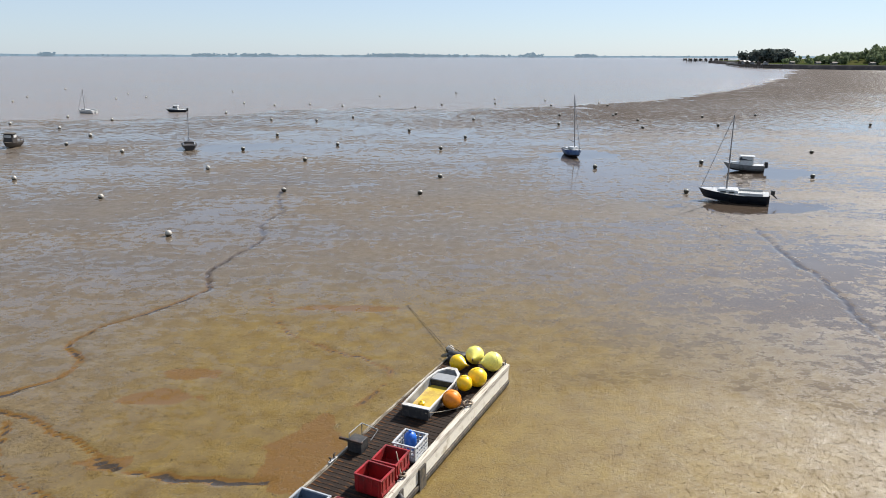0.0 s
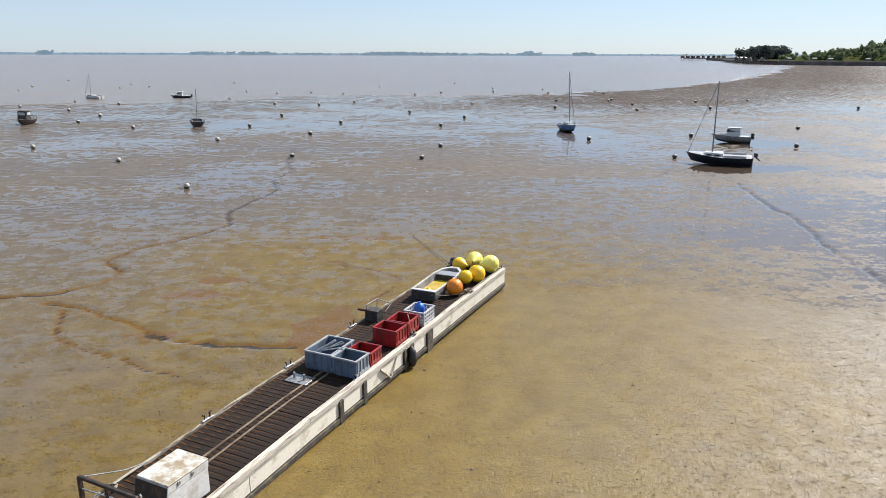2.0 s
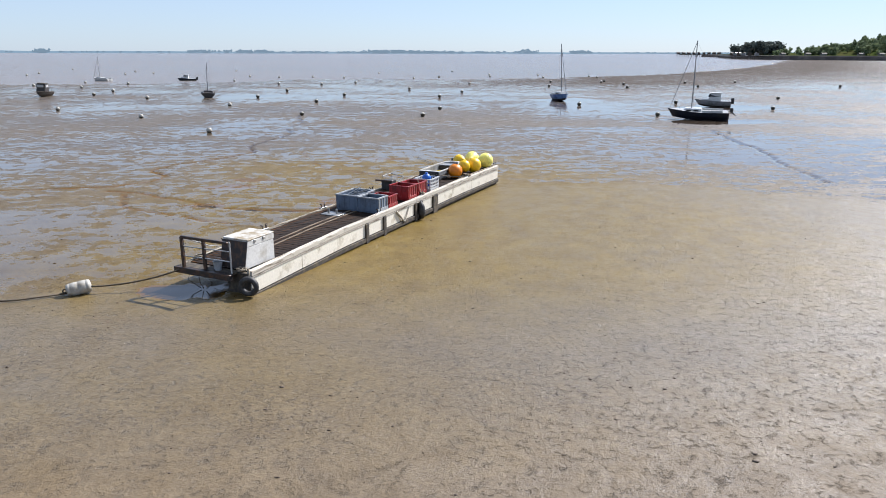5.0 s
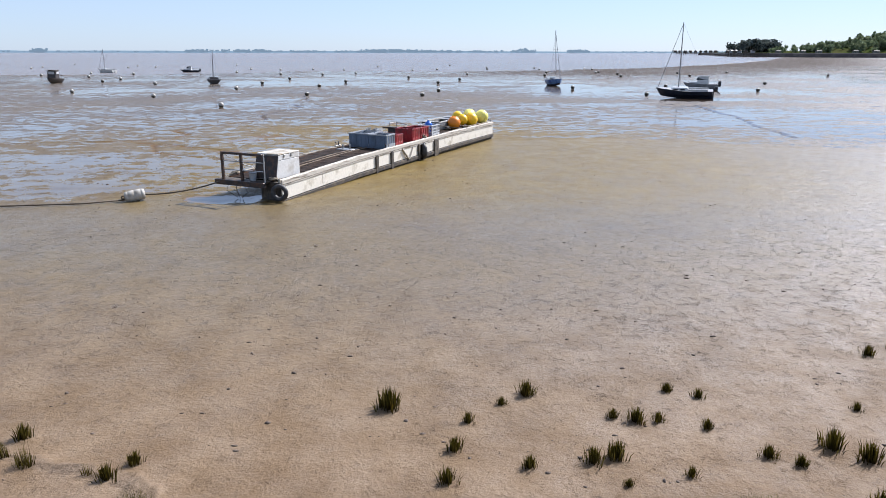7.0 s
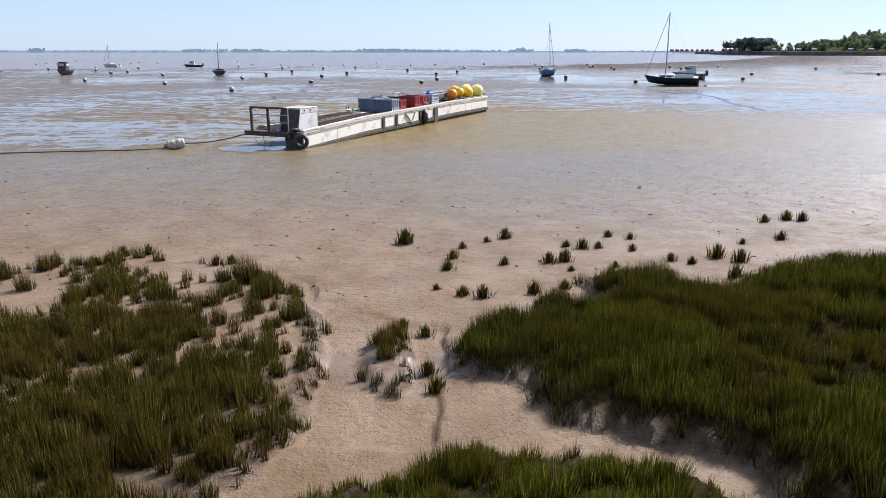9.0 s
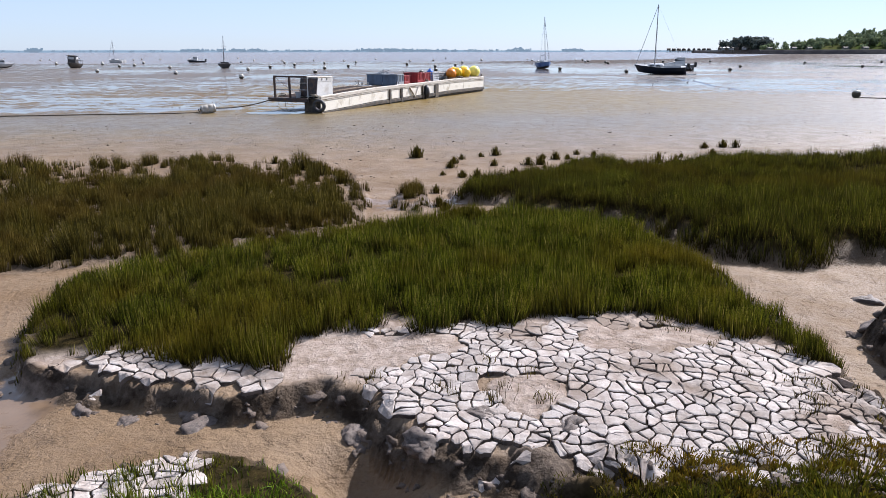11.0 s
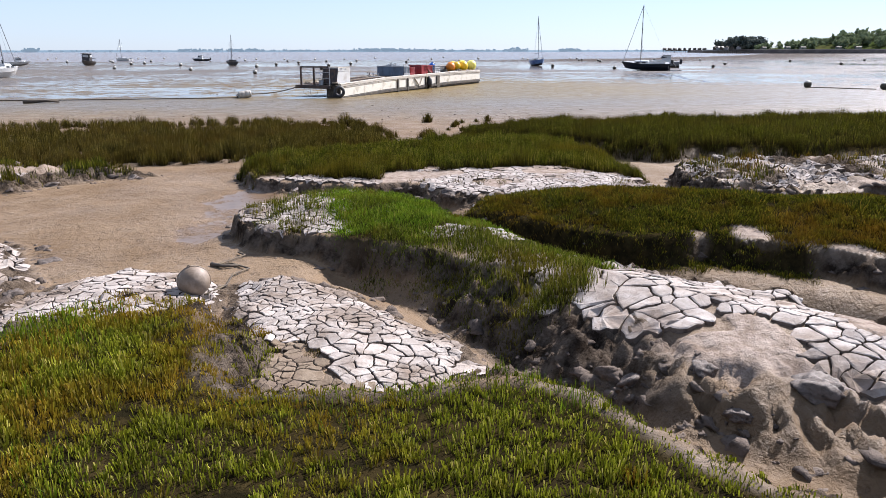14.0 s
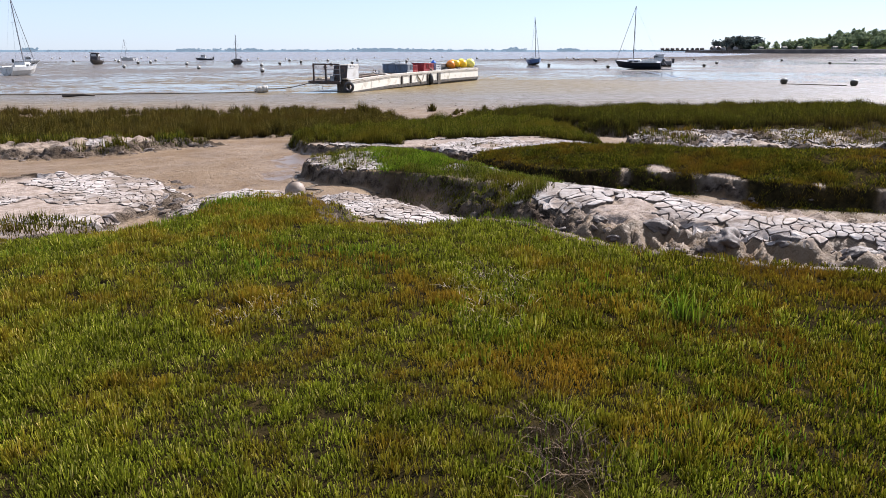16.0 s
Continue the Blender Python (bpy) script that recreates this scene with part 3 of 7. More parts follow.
def ragged_bank(x, y, d):
    """Where the shrub has broken away from the dome's bank."""
    return step((x - 2.2) / 0.3) * step((0.5 - d) / 0.2) * step((-22.0 - y) / 0.4) * step((fbm(x, y, 1.5, 2, 3) - 0.06) / 0.05)


def marsh(x, y, z):
    """Raises the islands out of the mud: height, dryness, shaded plant litter, bank."""
    wx, wy = warped(x, y)
    dry, shaded_litter, steep = np.zeros(x.shape), np.zeros(x.shape), np.zeros(x.shape)
    swell = 0.03 * fbm(x, y, 0.8, 2, 31) + 0.012 * fbm(x, y, 6, 2, 33)
    lump = 0.115 * np.tanh(3.2 * (np.abs(fbm(x, y, 2.6, 2, 41)) + 0.75 * np.abs(fbm(x, y, 6.5, 2, 43)) + 0.45 * np.abs(fbm(x, y, 15, 2, 44)) - 0.27))
    for poly, top, bank, dome in ISLANDS:
        xs, ys = zip(*poly)
        k = (wx > min(xs) - 0.7) & (wx < max(xs) + 0.7) & (wy > min(ys) - 0.7) & (wy < max(ys) + 0.7)
        if not k.any():
            continue
        d = inside_depth(wx[k], wy[k], poly)
        wide = bank * (0.75 + 2.4 * np.clip(fbm(x[k], y[k], 0.8, 3, 35) + 0.12, 0, 0.5)) if top > 0.4 else bank
        out = 0.06 + 0.6 * (wide - bank)
        if poly is TONGUE:
            soft = step((-23.2 - y[k]) / 0.6)
            wide, out = wide + 0.9 * soft, out + 0.45 * soft
        if poly is CENTRE:
            soft = step((x[k] - 0.4) / 0.5) * step((-18.9 - y[k]) / 0.4)
            wide, out = wide + 0.6 * soft, out + 0.3 * soft
        if poly is MEADOW_EDGE:
            out = out + 0.2
        rise = step((d + out) / wide)
        side = 4 * rise * (1 - rise)
        up = top + dome * step(d / 1.4) + swell[k]
        if poly is SHORE_RIGHT or poly is SHORE_LEFT:
            up = up + (0.22 if poly is SHORE_RIGHT else 0.06) * step((-10 - y[k]) / 6)
        z[k] = np.maximum(z[k], z[k] + (up - z[k]) * rise + lump[k] * (0.6 if poly is MOUND or poly is STRIP else 1.25) * side * min(1.0, top * 1.7) + (0.8 * lump[k] * rise if poly is RIDGE or poly is LUMPS else 0))
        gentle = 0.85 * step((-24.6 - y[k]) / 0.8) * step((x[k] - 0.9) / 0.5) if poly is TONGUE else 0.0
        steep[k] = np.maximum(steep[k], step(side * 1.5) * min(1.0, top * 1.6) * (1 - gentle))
        if poly is RIDGE:
            steep[k] = np.maximum(steep[k], rise * step((fbm(x[k], y[k], 1.6, 3, 39) + 0.03) / 0.08))
        dry[k] = np.maximum(dry[k], step((d - 0.10 + 0.5 * fbm(x[k], y[k], 1.7, 3, 37)) / 0.2) * step(d / 0.08) * (0.05 if top < 0.45 else 0.55 if poly is RIDGE or poly is LUMPS else 1.0))
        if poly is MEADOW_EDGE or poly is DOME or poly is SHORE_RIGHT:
            shaded_litter[k] = np.maximum(shaded_litter[k], step((d - 0.05) / 0.2))
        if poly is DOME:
            shaded_litter[k] = np.maximum(shaded_litter[k] * (1 - ragged_bank(x[k], y[k], d)), step((d + 0.3) / 0.2) * (1 - ragged_bank(x[k], y[k], d)))
        if poly is SHORE_RIGHT:
            gut = np.exp(-(np.min([line_distance(wx[k], wy[k], g) for g in GROOVES], 0) / 0.16) ** 2)
            z[k] = z[k] - 0.2 * gut * step(d / 0.15)
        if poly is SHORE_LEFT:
            shaded_litter[k] = np.maximum(shaded_litter[k], 0.6 * step((d - 0.1) / 0.3) * step((-11.5 - y[k]) / 2.5))
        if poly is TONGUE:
            shaded_litter[k] = np.maximum(shaded_litter[k], step((d + 0.02) / 0.15) * step((y[k] + 23.1) / 0.4) * step((x[k] + 1.25) / 0.2))
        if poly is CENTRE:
            shaded_litter[k] = np.maximum(shaded_litter[k], step(d / 0.2) * step((y[k] - front_line(x[k])) / 0.3))
    return z, dry, shaded_litter, steep


def land(x, y):
    """Height of the ground, and how dry, wet, flooded, algae-covered, shade-dark under plants, weedy, silty or steep it
    is.
    """
    z = np.interp(y, [-40, -22, -16, -9, -3, 6, 200], [0.42, 0.39, 0.33, 0.19, 0.08, 0.0, 0.0])
    flat = step((y + 17) / 8)
    z = z + 0.018 * fbm(x, y, 0.35, 3, 2) + 0.03 * fbm(x, y, 1.6, 3, 3) * (1 - 0.6 * flat)
    k = (y < -19) & (np.abs(x) < 9)
    if k.any():
        ax, ay = x[k] + 0.2 * fbm(x[k], y[k], 1.5, 2, 57), y[k] + 0.2 * fbm(x[k], y[k], 1.5, 2, 58)
        for pts, width, depth in CREEKS:
            z[k] = z[k] - depth * np.exp(-(line_distance(ax, ay, pts) / width) ** 2)
    wet, dry, shaded_litter, pool, steep = (np.zeros(x.shape) for _ in range(5))
    k = (y < -7) & (y > -14.2) & (x > -3.4) & (x < 1.2)
    if k.any():
        xk, yk = x[k], y[k]
        d = inside_depth(xk + 0.25 * fbm(xk, yk, 2.2, 3, 47), yk + 0.25 * fbm(xk, yk, 2.2, 3, 48), CHANNEL)
        z[k] = z[k] - 0.075 * step(d / 0.07 + 0.5) * np.clip(0.6 + 1.8 * fbm(xk, yk, 0.9, 2, 49), 0.1, 1)
    near = (y < -5) & (np.abs(x) < 45)
    if near.any():
        z[near], dry[near], shaded_litter[near], steep[near] = marsh(x[near], y[near], z[near])
    k = (np.abs(x) < 60) & (y > -12) & (y < 95)
    if k.any():
        xk, yk, zk, wk = x[k], y[k], z[k], pool[k]
        ax, ay = xk + 0.7 * fbm(xk, yk, 0.5, 3, 51) + 0.25 * fbm(xk, yk, 2.1, 2, 53), yk + 0.7 * fbm(xk, yk, 0.5, 3, 52) + 0.25 * fbm(xk, yk, 2.1, 2, 54)
        for pts, width, depth in RILLS:
            d = line_distance(ax, ay, pts)
            full = width * (0.75 + 0.9 * fbm(xk, yk, 0.3, 2, 55))
            if pts is RILL_MID:
                full = full * np.clip(0.7 + 3 * fbm(xk, yk, 0.35, 2, 56), 0.05, 1.2)
            cut = np.exp(-(d / (full * 0.5)) ** 2)
            zk = zk - depth * cut + 0.008 * np.exp(-((d - width * 1.1) / (width * 0.5)) ** 2)
            wk = np.maximum(wk, 1.45 * np.exp(-(d / (full * 0.62)) ** 2))
        z[k], pool[k] = zk, wk
    for px, py, rx, ry in POOLS:
        k = (np.abs(x - px) < rx * 1.7) & (np.abs(y - py) < ry * 1.7)
        if k.any():
            xk, yk = x[k], y[k]
            d = np.hypot((xk - px) / rx, (yk - py) / ry) + 1.1 * fbm(xk * min(1, 2 * ry / rx), yk, 1.3 / max(0.3, min(rx, ry)), 4, 61)
            lie = step((1.05 - d) / 0.4) * (1 - dry[k])
            # pool under the pontoon's end: 1.2 also darkens its colour as the platform's shadow
            pool[k] = np.maximum(pool[k], (1.2 if px == -7.0 else 0.95 if py > 15 else 0.36) * lie)
            if py > 40 or px == -7.0:
                wet[k] = np.maximum(wet[k], lie)
            elif py < 0:
                wet[k] = np.maximum(wet[k], 0.55 * lie)
            z[k] = z[k] - 0.015 * lie
    # gutters and hummocks along the water's edge
    off = np.interp(x, *WATER_EDGE) - y
    k = (y > 35) & (y < 800)
    if k.any():
        xk, yk, ok = x[k], y[k], off[k]
        belt = step((130 - ok) / 110) * step((ok + 6) / 8)
        wet[k] = np.maximum(wet[k], np.clip(0.44 * belt + 0.9 * belt * fbm(xk * 0.3, yk, 0.42, 5, 71, 0.66), 0, 0.8))
        z[k] = z[k] + (belt * 0.16 + 0.3 * step((25 - np.abs(ok)) / 25)) * fbm(xk * 0.4, yk, 0.5, 4, 72, 0.6) * step((yk - 40) / 60)
    # the soaked flat behind the firmer foreshore
    edge = np.interp(x, [-60, -14, -8, -4, 4, 11, 24, 60], [6, 7.6, 8.2, 11, 25.5, 25.5, 19, 14]) + 2.5 * fbm(x, y, 0.3, 3, 76)
    soak = step((y - edge + 1) / 4) * step((400 - y) / 200)
    wet = np.maximum(wet, soak * np.clip(0.475 + 0.03 * step((y - 45) / 60) + 0.35 * fbm(x, y, 0.05, 3, 77) + 0.3 * fbm(x * 0.5, y, 0.22, 3, 78), 0, 0.7))
    wet = np.maximum(wet, 0.16 * step((y + 14) / 6) * step((x + 2) / 12))
    z = np.where(off < 0, z + np.maximum(off * 0.02, -1.5), z)
    algae = np.clip(step((29 - np.hypot((x + 5) * 0.9, y - 19)) / 18) * (1.15 + 0.9 * fbm(x, y, 0.16, 3, 81)), 0, 1) * step((y - 3) / 9) * (0.45 + 0.55 * step((x + 16) / 8))
    algae = np.maximum(algae, 0.38 * (0.35 + 0.65 * step((-x + 6) / 12)) * step((y + 24) / 8) * step((16 - y) / 14) * (0.8 + 1.2 * fbm(x, y, 0.3, 3, 82)))
    wide = 120 + 0.8 * np.maximum(0, x - 30)
    weed = step((wide - off) / (0.8 * wide)) * step((off + 3) / 4) * np.interp(x, [-90, 0, 40], [0.34, 0.38, 0.64])
    weed = np.maximum(weed, 0.13 * step((y - 30) / 30) * step((off + 3) / 4) * (1 + 1.5 * fbm(x, y, 0.03, 3, 79)))
    silt = step((4 - y) / 13)
    return z, dry, wet, pool, algae, shaded_litter, weed, silt, steep * (1 - shaded_litter)


def spaced(lo, hi, d, reach_lo, reach_hi, grow=1.045):
    mid = list(np.arange(lo, hi, d))
    left, s, v = [], d, lo
    while v > reach_lo:
        s *= grow
        v -= s
        left.append(v)
    right, s, v = [], d, mid[-1]
    while v < reach_hi:
        s *= grow
        v += s
        right.append(v)
    return np.array(left[::-1] + mid + right)


gx = spaced(-20, 27, 0.22, -3600, 3600, 1.05)
gy = np.concatenate([spaced(-28.0, -7.2, 0.3, -70, -7.2, 1.08), spaced(-6.9, 45, 0.18, -6.9, 4600, 1.03)])
gy = gy[np.append(True, np.diff(gy) > 0.02)]
gy = gy[(gy < -6.8) | (gy > -6.75)]
GX, GY = np.meshgrid(gx, gy)
COARSE = land(GX, GY)
GZ = COARSE[0]
# the marsh in a finer net
HX0, HX1, HY0, HY1 = (int(np.argmin(np.abs(g - v))) for g, v in ((gx, -9), (gx, 9), (gy, -28.3), (gy, -7.2)))
nx_ = np.concatenate([np.linspace(gx[HX0], -3.8, 75)[:-1], np.arange(-3.8, 4.8, 0.031), np.linspace(4.8, gx[HX1], 60)])
ny_ = np.concatenate([np.linspace(gy[HY0], -17.0, 365)[:-1], np.linspace(-17.0, gy[HY1], 110)])
NX, NY = np.meshgrid(nx_, ny_)
FINE = land(NX, NY)
NZ = FINE[0]


def bilinear(gx, gy, GZ, x, y):
    i, j = np.clip(np.searchsorted(gx, x) - 1, 0, len(gx) - 2), np.clip(np.searchsorted(gy, y) - 1, 0, len(gy) - 2)
    fx, fy = np.clip((x - gx[i]) / (gx[i + 1] - gx[i]), 0, 1), np.clip((y - gy[j]) / (gy[j + 1] - gy[j]), 0, 1)
    return (GZ[j, i] * (1 - fx) + GZ[j, i + 1] * fx) * (1 - fy) + (GZ[j + 1, i] * (1 - fx) + GZ[j + 1, i + 1] * fx) * fy


for border in (np.s_[0, :], np.s_[-1, :], np.s_[:, 0], np.s_[:, -1]):
    NZ[border] = bilinear(gx, gy, GZ, NX[border], NY[border])


# beds of dried, cracked mud: outline, plate size, seed, margin, where, thickness
BEDS = ((CENTRE, 0.105, 1, 0.03, lambda x, y: (y < front_line(x) + 0.05 + 0.1 * np.sin(x * 5)) & ((x > -0.35 + rough_edge(x, y, 0.5)) | (x < -0.95)) & (fbm(x, y, 1.4, 3, 121) > -0.2), 0.012),
        (TONGUE, 0.10, 2, 0.03, lambda x, y: ((x < -1.05) & (y > -22.4)) | ((np.hypot((x - 0.25) / 0.5, (y + 22.55) / 0.25) < 1)), 0.012),
        (TONGUE, 0.155, 3, 0.10, lambda x, y: (y < -23.3) & (x > 0.5) & (x < 1.72) & (y > -25.1), 0.012),
        (TONGUE, 0.115, 8, 0.10, lambda x, y: (y < -23.4) & (x >= 1.72) & (x < 6) & (fbm(x, y, 1.1, 2, 123) > -0.1), 0.012),
        (MOUND, 0.085, 4, 0.02, lambda x, y: (y > -25.75) & ((x + 1.75) * 1.3 + (y + 24.3) * 1.45 + rough_edge(x, y, 0.9) > -0.15), 0.011),
        (MOUND, 0.09, 24, 0.06, lambda x, y: (y > -25.75) & ((x + 1.75) * 1.3 + (y + 24.3) * 1.45 + rough_edge(x, y, 0.9) <= -0.15) & (fbm(x, y, 1.3, 2, 128) > -0.12), 0.006),
        (STRIP, 0.085, 5, 0.02, lambda x, y: y > -24.85, 0.010),
        (BANK_LEFT, 0.105, 6, 0.08, lambda x, y: (y > -25.2) & (x > -8.5) & (fbm(x, y, 0.9, 2, 124) > -0.2), 0.012),
        (RIDGE, 0.085, 7, 0.10, lambda x, y: (x < 8.3) & (fbm(x, y, 1.1, 3, 125) > 0.0), 0.012),
        (LUMPS, 0.109, 9, 0.18, lambda x, y: (x > -9) & (fbm(x, y, 0.9, 2, 126) > 0.02), 0.012))
TOP = NZ.copy()
bwx, bwy = warped(NX, NY)
dug = np.zeros(NX.shape)
for poly, size, seed, margin, where, thick in BEDS:
    dug = np.maximum(dug, step((inside_depth(bwx, bwy, poly) - margin - 0.02) / 0.06) * where(NX, NY))
NZ -= 0.024 * dug * step((8.8 - np.abs(NX)) / 0.5)
# crack floors lose the pale crust colour, deepening the cracks' shade
FINE[1][:] = FINE[1] * (1 - 0.85 * dug)


def height(x, y):
    """Height of the ground, before the cracks opened."""
    x, y = np.atleast_1d(np.asarray(x, float)), np.atleast_1d(np.asarray(y, float))
    near = (x > nx_[0]) & (x < nx_[-1]) & (y > ny_[0]) & (y < ny_[-1])
    return np.where(near, bilinear(nx_, ny_, TOP, x, y), bilinear(gx, gy, GZ, x, y))


def build_ground():
    me = bpy.data.meshes.new("ground")
    i = np.arange(GX.size).reshape(GX.shape)
    quads = np.stack([i[:-1, :-1], i[:-1, 1:], i[1:, 1:], i[1:, :-1]], -1)
    outer = np.ones(quads.shape[:2], bool)
    outer[HY0:HY1, HX0:HX1] = False
    j = np.arange(NX.size).reshape(NX.shape) + GX.size
    inner = np.stack([j[:-1, :-1], j[:-1, 1:], j[1:, 1:], j[1:, :-1]], -1).reshape(-1, 4)
    quads = np.concatenate([quads[outer], inner])
    co = np.concatenate([np.stack([GX.ravel(), GY.ravel(), GZ.ravel()], 1), np.stack([NX.ravel(), NY.ravel(), NZ.ravel()], 1)])
    fast_mesh(me, co, quads)
    for key, far, close in zip(("dry", "wet", "pool", "algae", "shaded_litter", "weed", "silt", "bank"), COARSE[1:], FINE[1:]):
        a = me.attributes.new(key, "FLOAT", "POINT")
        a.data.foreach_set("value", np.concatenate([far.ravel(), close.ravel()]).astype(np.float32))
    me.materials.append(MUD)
    me.polygons.foreach_set("use_smooth", np.ones(len(quads), bool))
    return tagged(new("ground", me), "wet brown tidal mud flat rising to cracked saltmarsh banks", "ground", kind="structure")


def fast_mesh(me, co, faces):
    k = faces.shape[1]
    me.vertices.add(len(co))
    me.vertices.foreach_set("co", co.astype(np.float32).ravel())
    me.loops.add(faces.size)
    me.loops.foreach_set("vertex_index", faces.astype(np.int32).ravel())
    me.polygons.add(len(faces))
    me.polygons.foreach_set("loop_start", np.arange(0, faces.size, k, dtype=np.int32))
    me.update(calc_edges=True)


ground = build_ground()
wm = mesh_from("water", [(-4500, 90, -0.04), (4500, 90, -0.04), (4500, 4700, -0.04), (-4500, 4700, -0.04)], [(0, 1, 2, 3)], WATER)
water = tagged(new("water", wm), "calm silty brown estuary water", "water", kind="structure")


# ---- vegetation ----
def blades(name, x, y, z, tall, width, lean, mat, label, category, rng, wind=(0.0, 0.0), simple=False, splay=None):
    """Many bent blades in one mesh: a quad and a tip each, or a single spike."""
    n = len(x)
    a = rng.uniform(0, 2 * np.pi, n)
    side = np.stack([np.cos(a), np.sin(a), np.zeros(n)], 1) * (width * 0.5)[:, None]
    b = rng.uniform(0, 2 * np.pi, n)
    k = np.abs(rng.normal(0, 1, n)) * lean * tall
    bend = np.stack([np.cos(b) * k + wind[0] * tall, np.sin(b) * k + wind[1] * tall, np.zeros(n)], 1)
    if splay is not None:
        bend[:, :2] += splay
    root = np.stack([x, y, z - 0.02], 1)
    up = np.array([0, 0, 1.0])
    mid = root + bend * 0.35 + up * (tall * 0.55)[:, None]
    top = root + bend + up * (tall * (1 - 0.25 * np.minimum(1, k / tall)))[:, None]
    if simple == "blunt":
        co = np.stack([root - side * 0.6, root + side * 0.6, top + side, top - side], 1).reshape(-1, 3)
        me = bpy.data.meshes.new(name)
        fast_mesh(me, co, np.arange(n * 4).reshape(-1, 4))
        me.materials.append(mat)
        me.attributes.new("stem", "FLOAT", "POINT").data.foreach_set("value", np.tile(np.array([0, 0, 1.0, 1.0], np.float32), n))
        return tagged(new(name, me), label, category, kind="stuff")
    if simple:
        co = np.stack([root - side, root + side, top], 1).reshape(-1, 3)
        me = bpy.data.meshes.new(name)
        fast_mesh(me, co, np.arange(n * 3).reshape(-1, 3))
        me.materials.append(mat)
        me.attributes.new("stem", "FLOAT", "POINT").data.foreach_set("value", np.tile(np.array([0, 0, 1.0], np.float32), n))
        return tagged(new(name, me), label, category, kind="stuff")
    co = np.stack([root - side, root + side, mid + side * 0.8, mid - side * 0.8, top], 1).reshape(-1, 3)
    i = np.arange(n) * 5
    tris = np.concatenate([np.stack([i, i + 1, i + 2], 1), np.stack([i, i + 2, i + 3], 1), np.stack([i + 3, i + 2, i + 4], 1)])
    me = bpy.data.meshes.new(name)
    fast_mesh(me, co, tris)
    me.materials.append(mat)
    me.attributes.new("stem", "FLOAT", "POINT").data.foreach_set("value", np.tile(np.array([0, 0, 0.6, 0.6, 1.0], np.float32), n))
    return tagged(new(name, me), label, category, kind="stuff")


def scatter(poly, count, rng, margin=0.0, box_=None):
    xs, ys = zip(*poly)
    x0, x1, y0, y1 = box_ or (min(xs), max(xs), min(ys), max(ys))
    x, y = rng.uniform(x0, x1, count), rng.uniform(y0, y1, count)
    wx, wy = warped(x, y)
    d = inside_depth(wx, wy, poly)
    keep = d > margin
    return x[keep], y[keep], d[keep]


def tufted(x, y, rng, share=0.6, spread=0.06):
    """Draws blades together into tufts."""
    n = len(x)
    k = rng.integers(0, n, int(n * share))
    j = rng.permutation(n)[:len(k)]
    m = max(1, len(k) // 14)
    hub = rng.integers(0, n, m)[rng.integers(0, m, len(k))]
    x2, y2 = x.copy(), y.copy()
    x2[j] = x[hub] + rng.normal(0, spread, len(k))
    y2[j] = y[hub] + rng.normal(0, spread, len(k))
    return x2, y2


rng = np.random.default_rng(7)


def grow(name, poly, count, tall, width, lean, mat, label, category, margin=0.02, keep=None, box_=None, tuft=0.5, spread=0.06, wind=(0, 0), simple=False):
    x, y, d = scatter(poly, count, rng, margin, box_)
    if keep is not None:
        k = keep(x, y, d)
        x, y, d = x[k], y[k], d[k]
    if tuft:
        x, y = tufted(x, y, rng, tuft, spread)
    z = height(x, y)
    h = tall * rng.uniform(0.5, 1.2, len(x)) * (1.0 + 0.9 * fbm(x, y, 0.9, 3, 91) + 0.7 * fbm(x, y, 4.0, 2, 92))
    wx, wy = warped(x, y)
    h = h * np.clip((0.85 if poly is MEADOW_EDGE else 0.5) + inside_depth(wx, wy, poly) * 1.1, 0.45, 1.0)
    w = width * rng.uniform(0.7, 1.3, len(x))
    return blades(name, x, y, z, h, w, lean, mat, label, category, rng, wind, simple)


def tuft_field(name, poly, per_area, count, radius, tall, width, mat, label, category, keep=None, box_=None, margin=0.0, lean=0.10, simple=True, far=None, spread=0.3):
    """Grass that stands in rounded tufts: centres over an outline, each with its own size and splay."""
    x0, x1, y0, y1 = box_
    x, y, d = scatter(poly, int(per_area * (x1 - x0) * (y1 - y0)), rng, margin, box_)
    if keep is not None:
        k = keep(x, y, d)
        x, y, d = x[k], y[k], d[k]
    s = np.exp(rng.normal(0, 0.28, len(x))) * np.clip(0.62 + 0.9 * d, 0.62, 1.0) * (1 + 0.7 * fbm(x, y, 0.8, 3, 91))
    n = np.maximum(5, (count * s ** 2 * (1.0 if far is None else np.where(far(x, y), 0.4, 1.0)))).astype(int)
    hub = np.repeat(np.arange(len(x)), n)
    a, q = rng.uniform(0, 2 * np.pi, len(hub)), np.sqrt(rng.uniform(0, 1, len(hub))) * (0.75 + 0.5 * rng.random(len(hub)))
    dx, dy = np.cos(a) * q * radius * s[hub], np.sin(a) * q * radius * s[hub] * 0.9
    h = tall * s[hub] ** 0.7 * (1 - 0.38 * np.minimum(q, 1.1) ** 2) * rng.uniform(0.78, 1.08, len(hub))
    w = width * rng.uniform(0.7, 1.3, len(hub)) * (1.0 if far is None else np.where(far(x[hub], y[hub]), 1.6, 1.0))
    splay = np.stack([dx, dy], 1) * spread + (rng.normal(0, 0.07, (len(x), 2)) * tall)[hub]
    px, py = x[hub] + dx, y[hub] + dy
    return blades(name, px, py, height(px, py), h, w, lean, mat, label, category, rng, (-0.03, 0.0), simple, splay)


def in_groove(x, y):
    return np.min([line_distance(*warped(x, y), g) for g in GROOVES], 0) < 0.10 + 0.3 * fbm(x, y, 2.0, 2, 94)


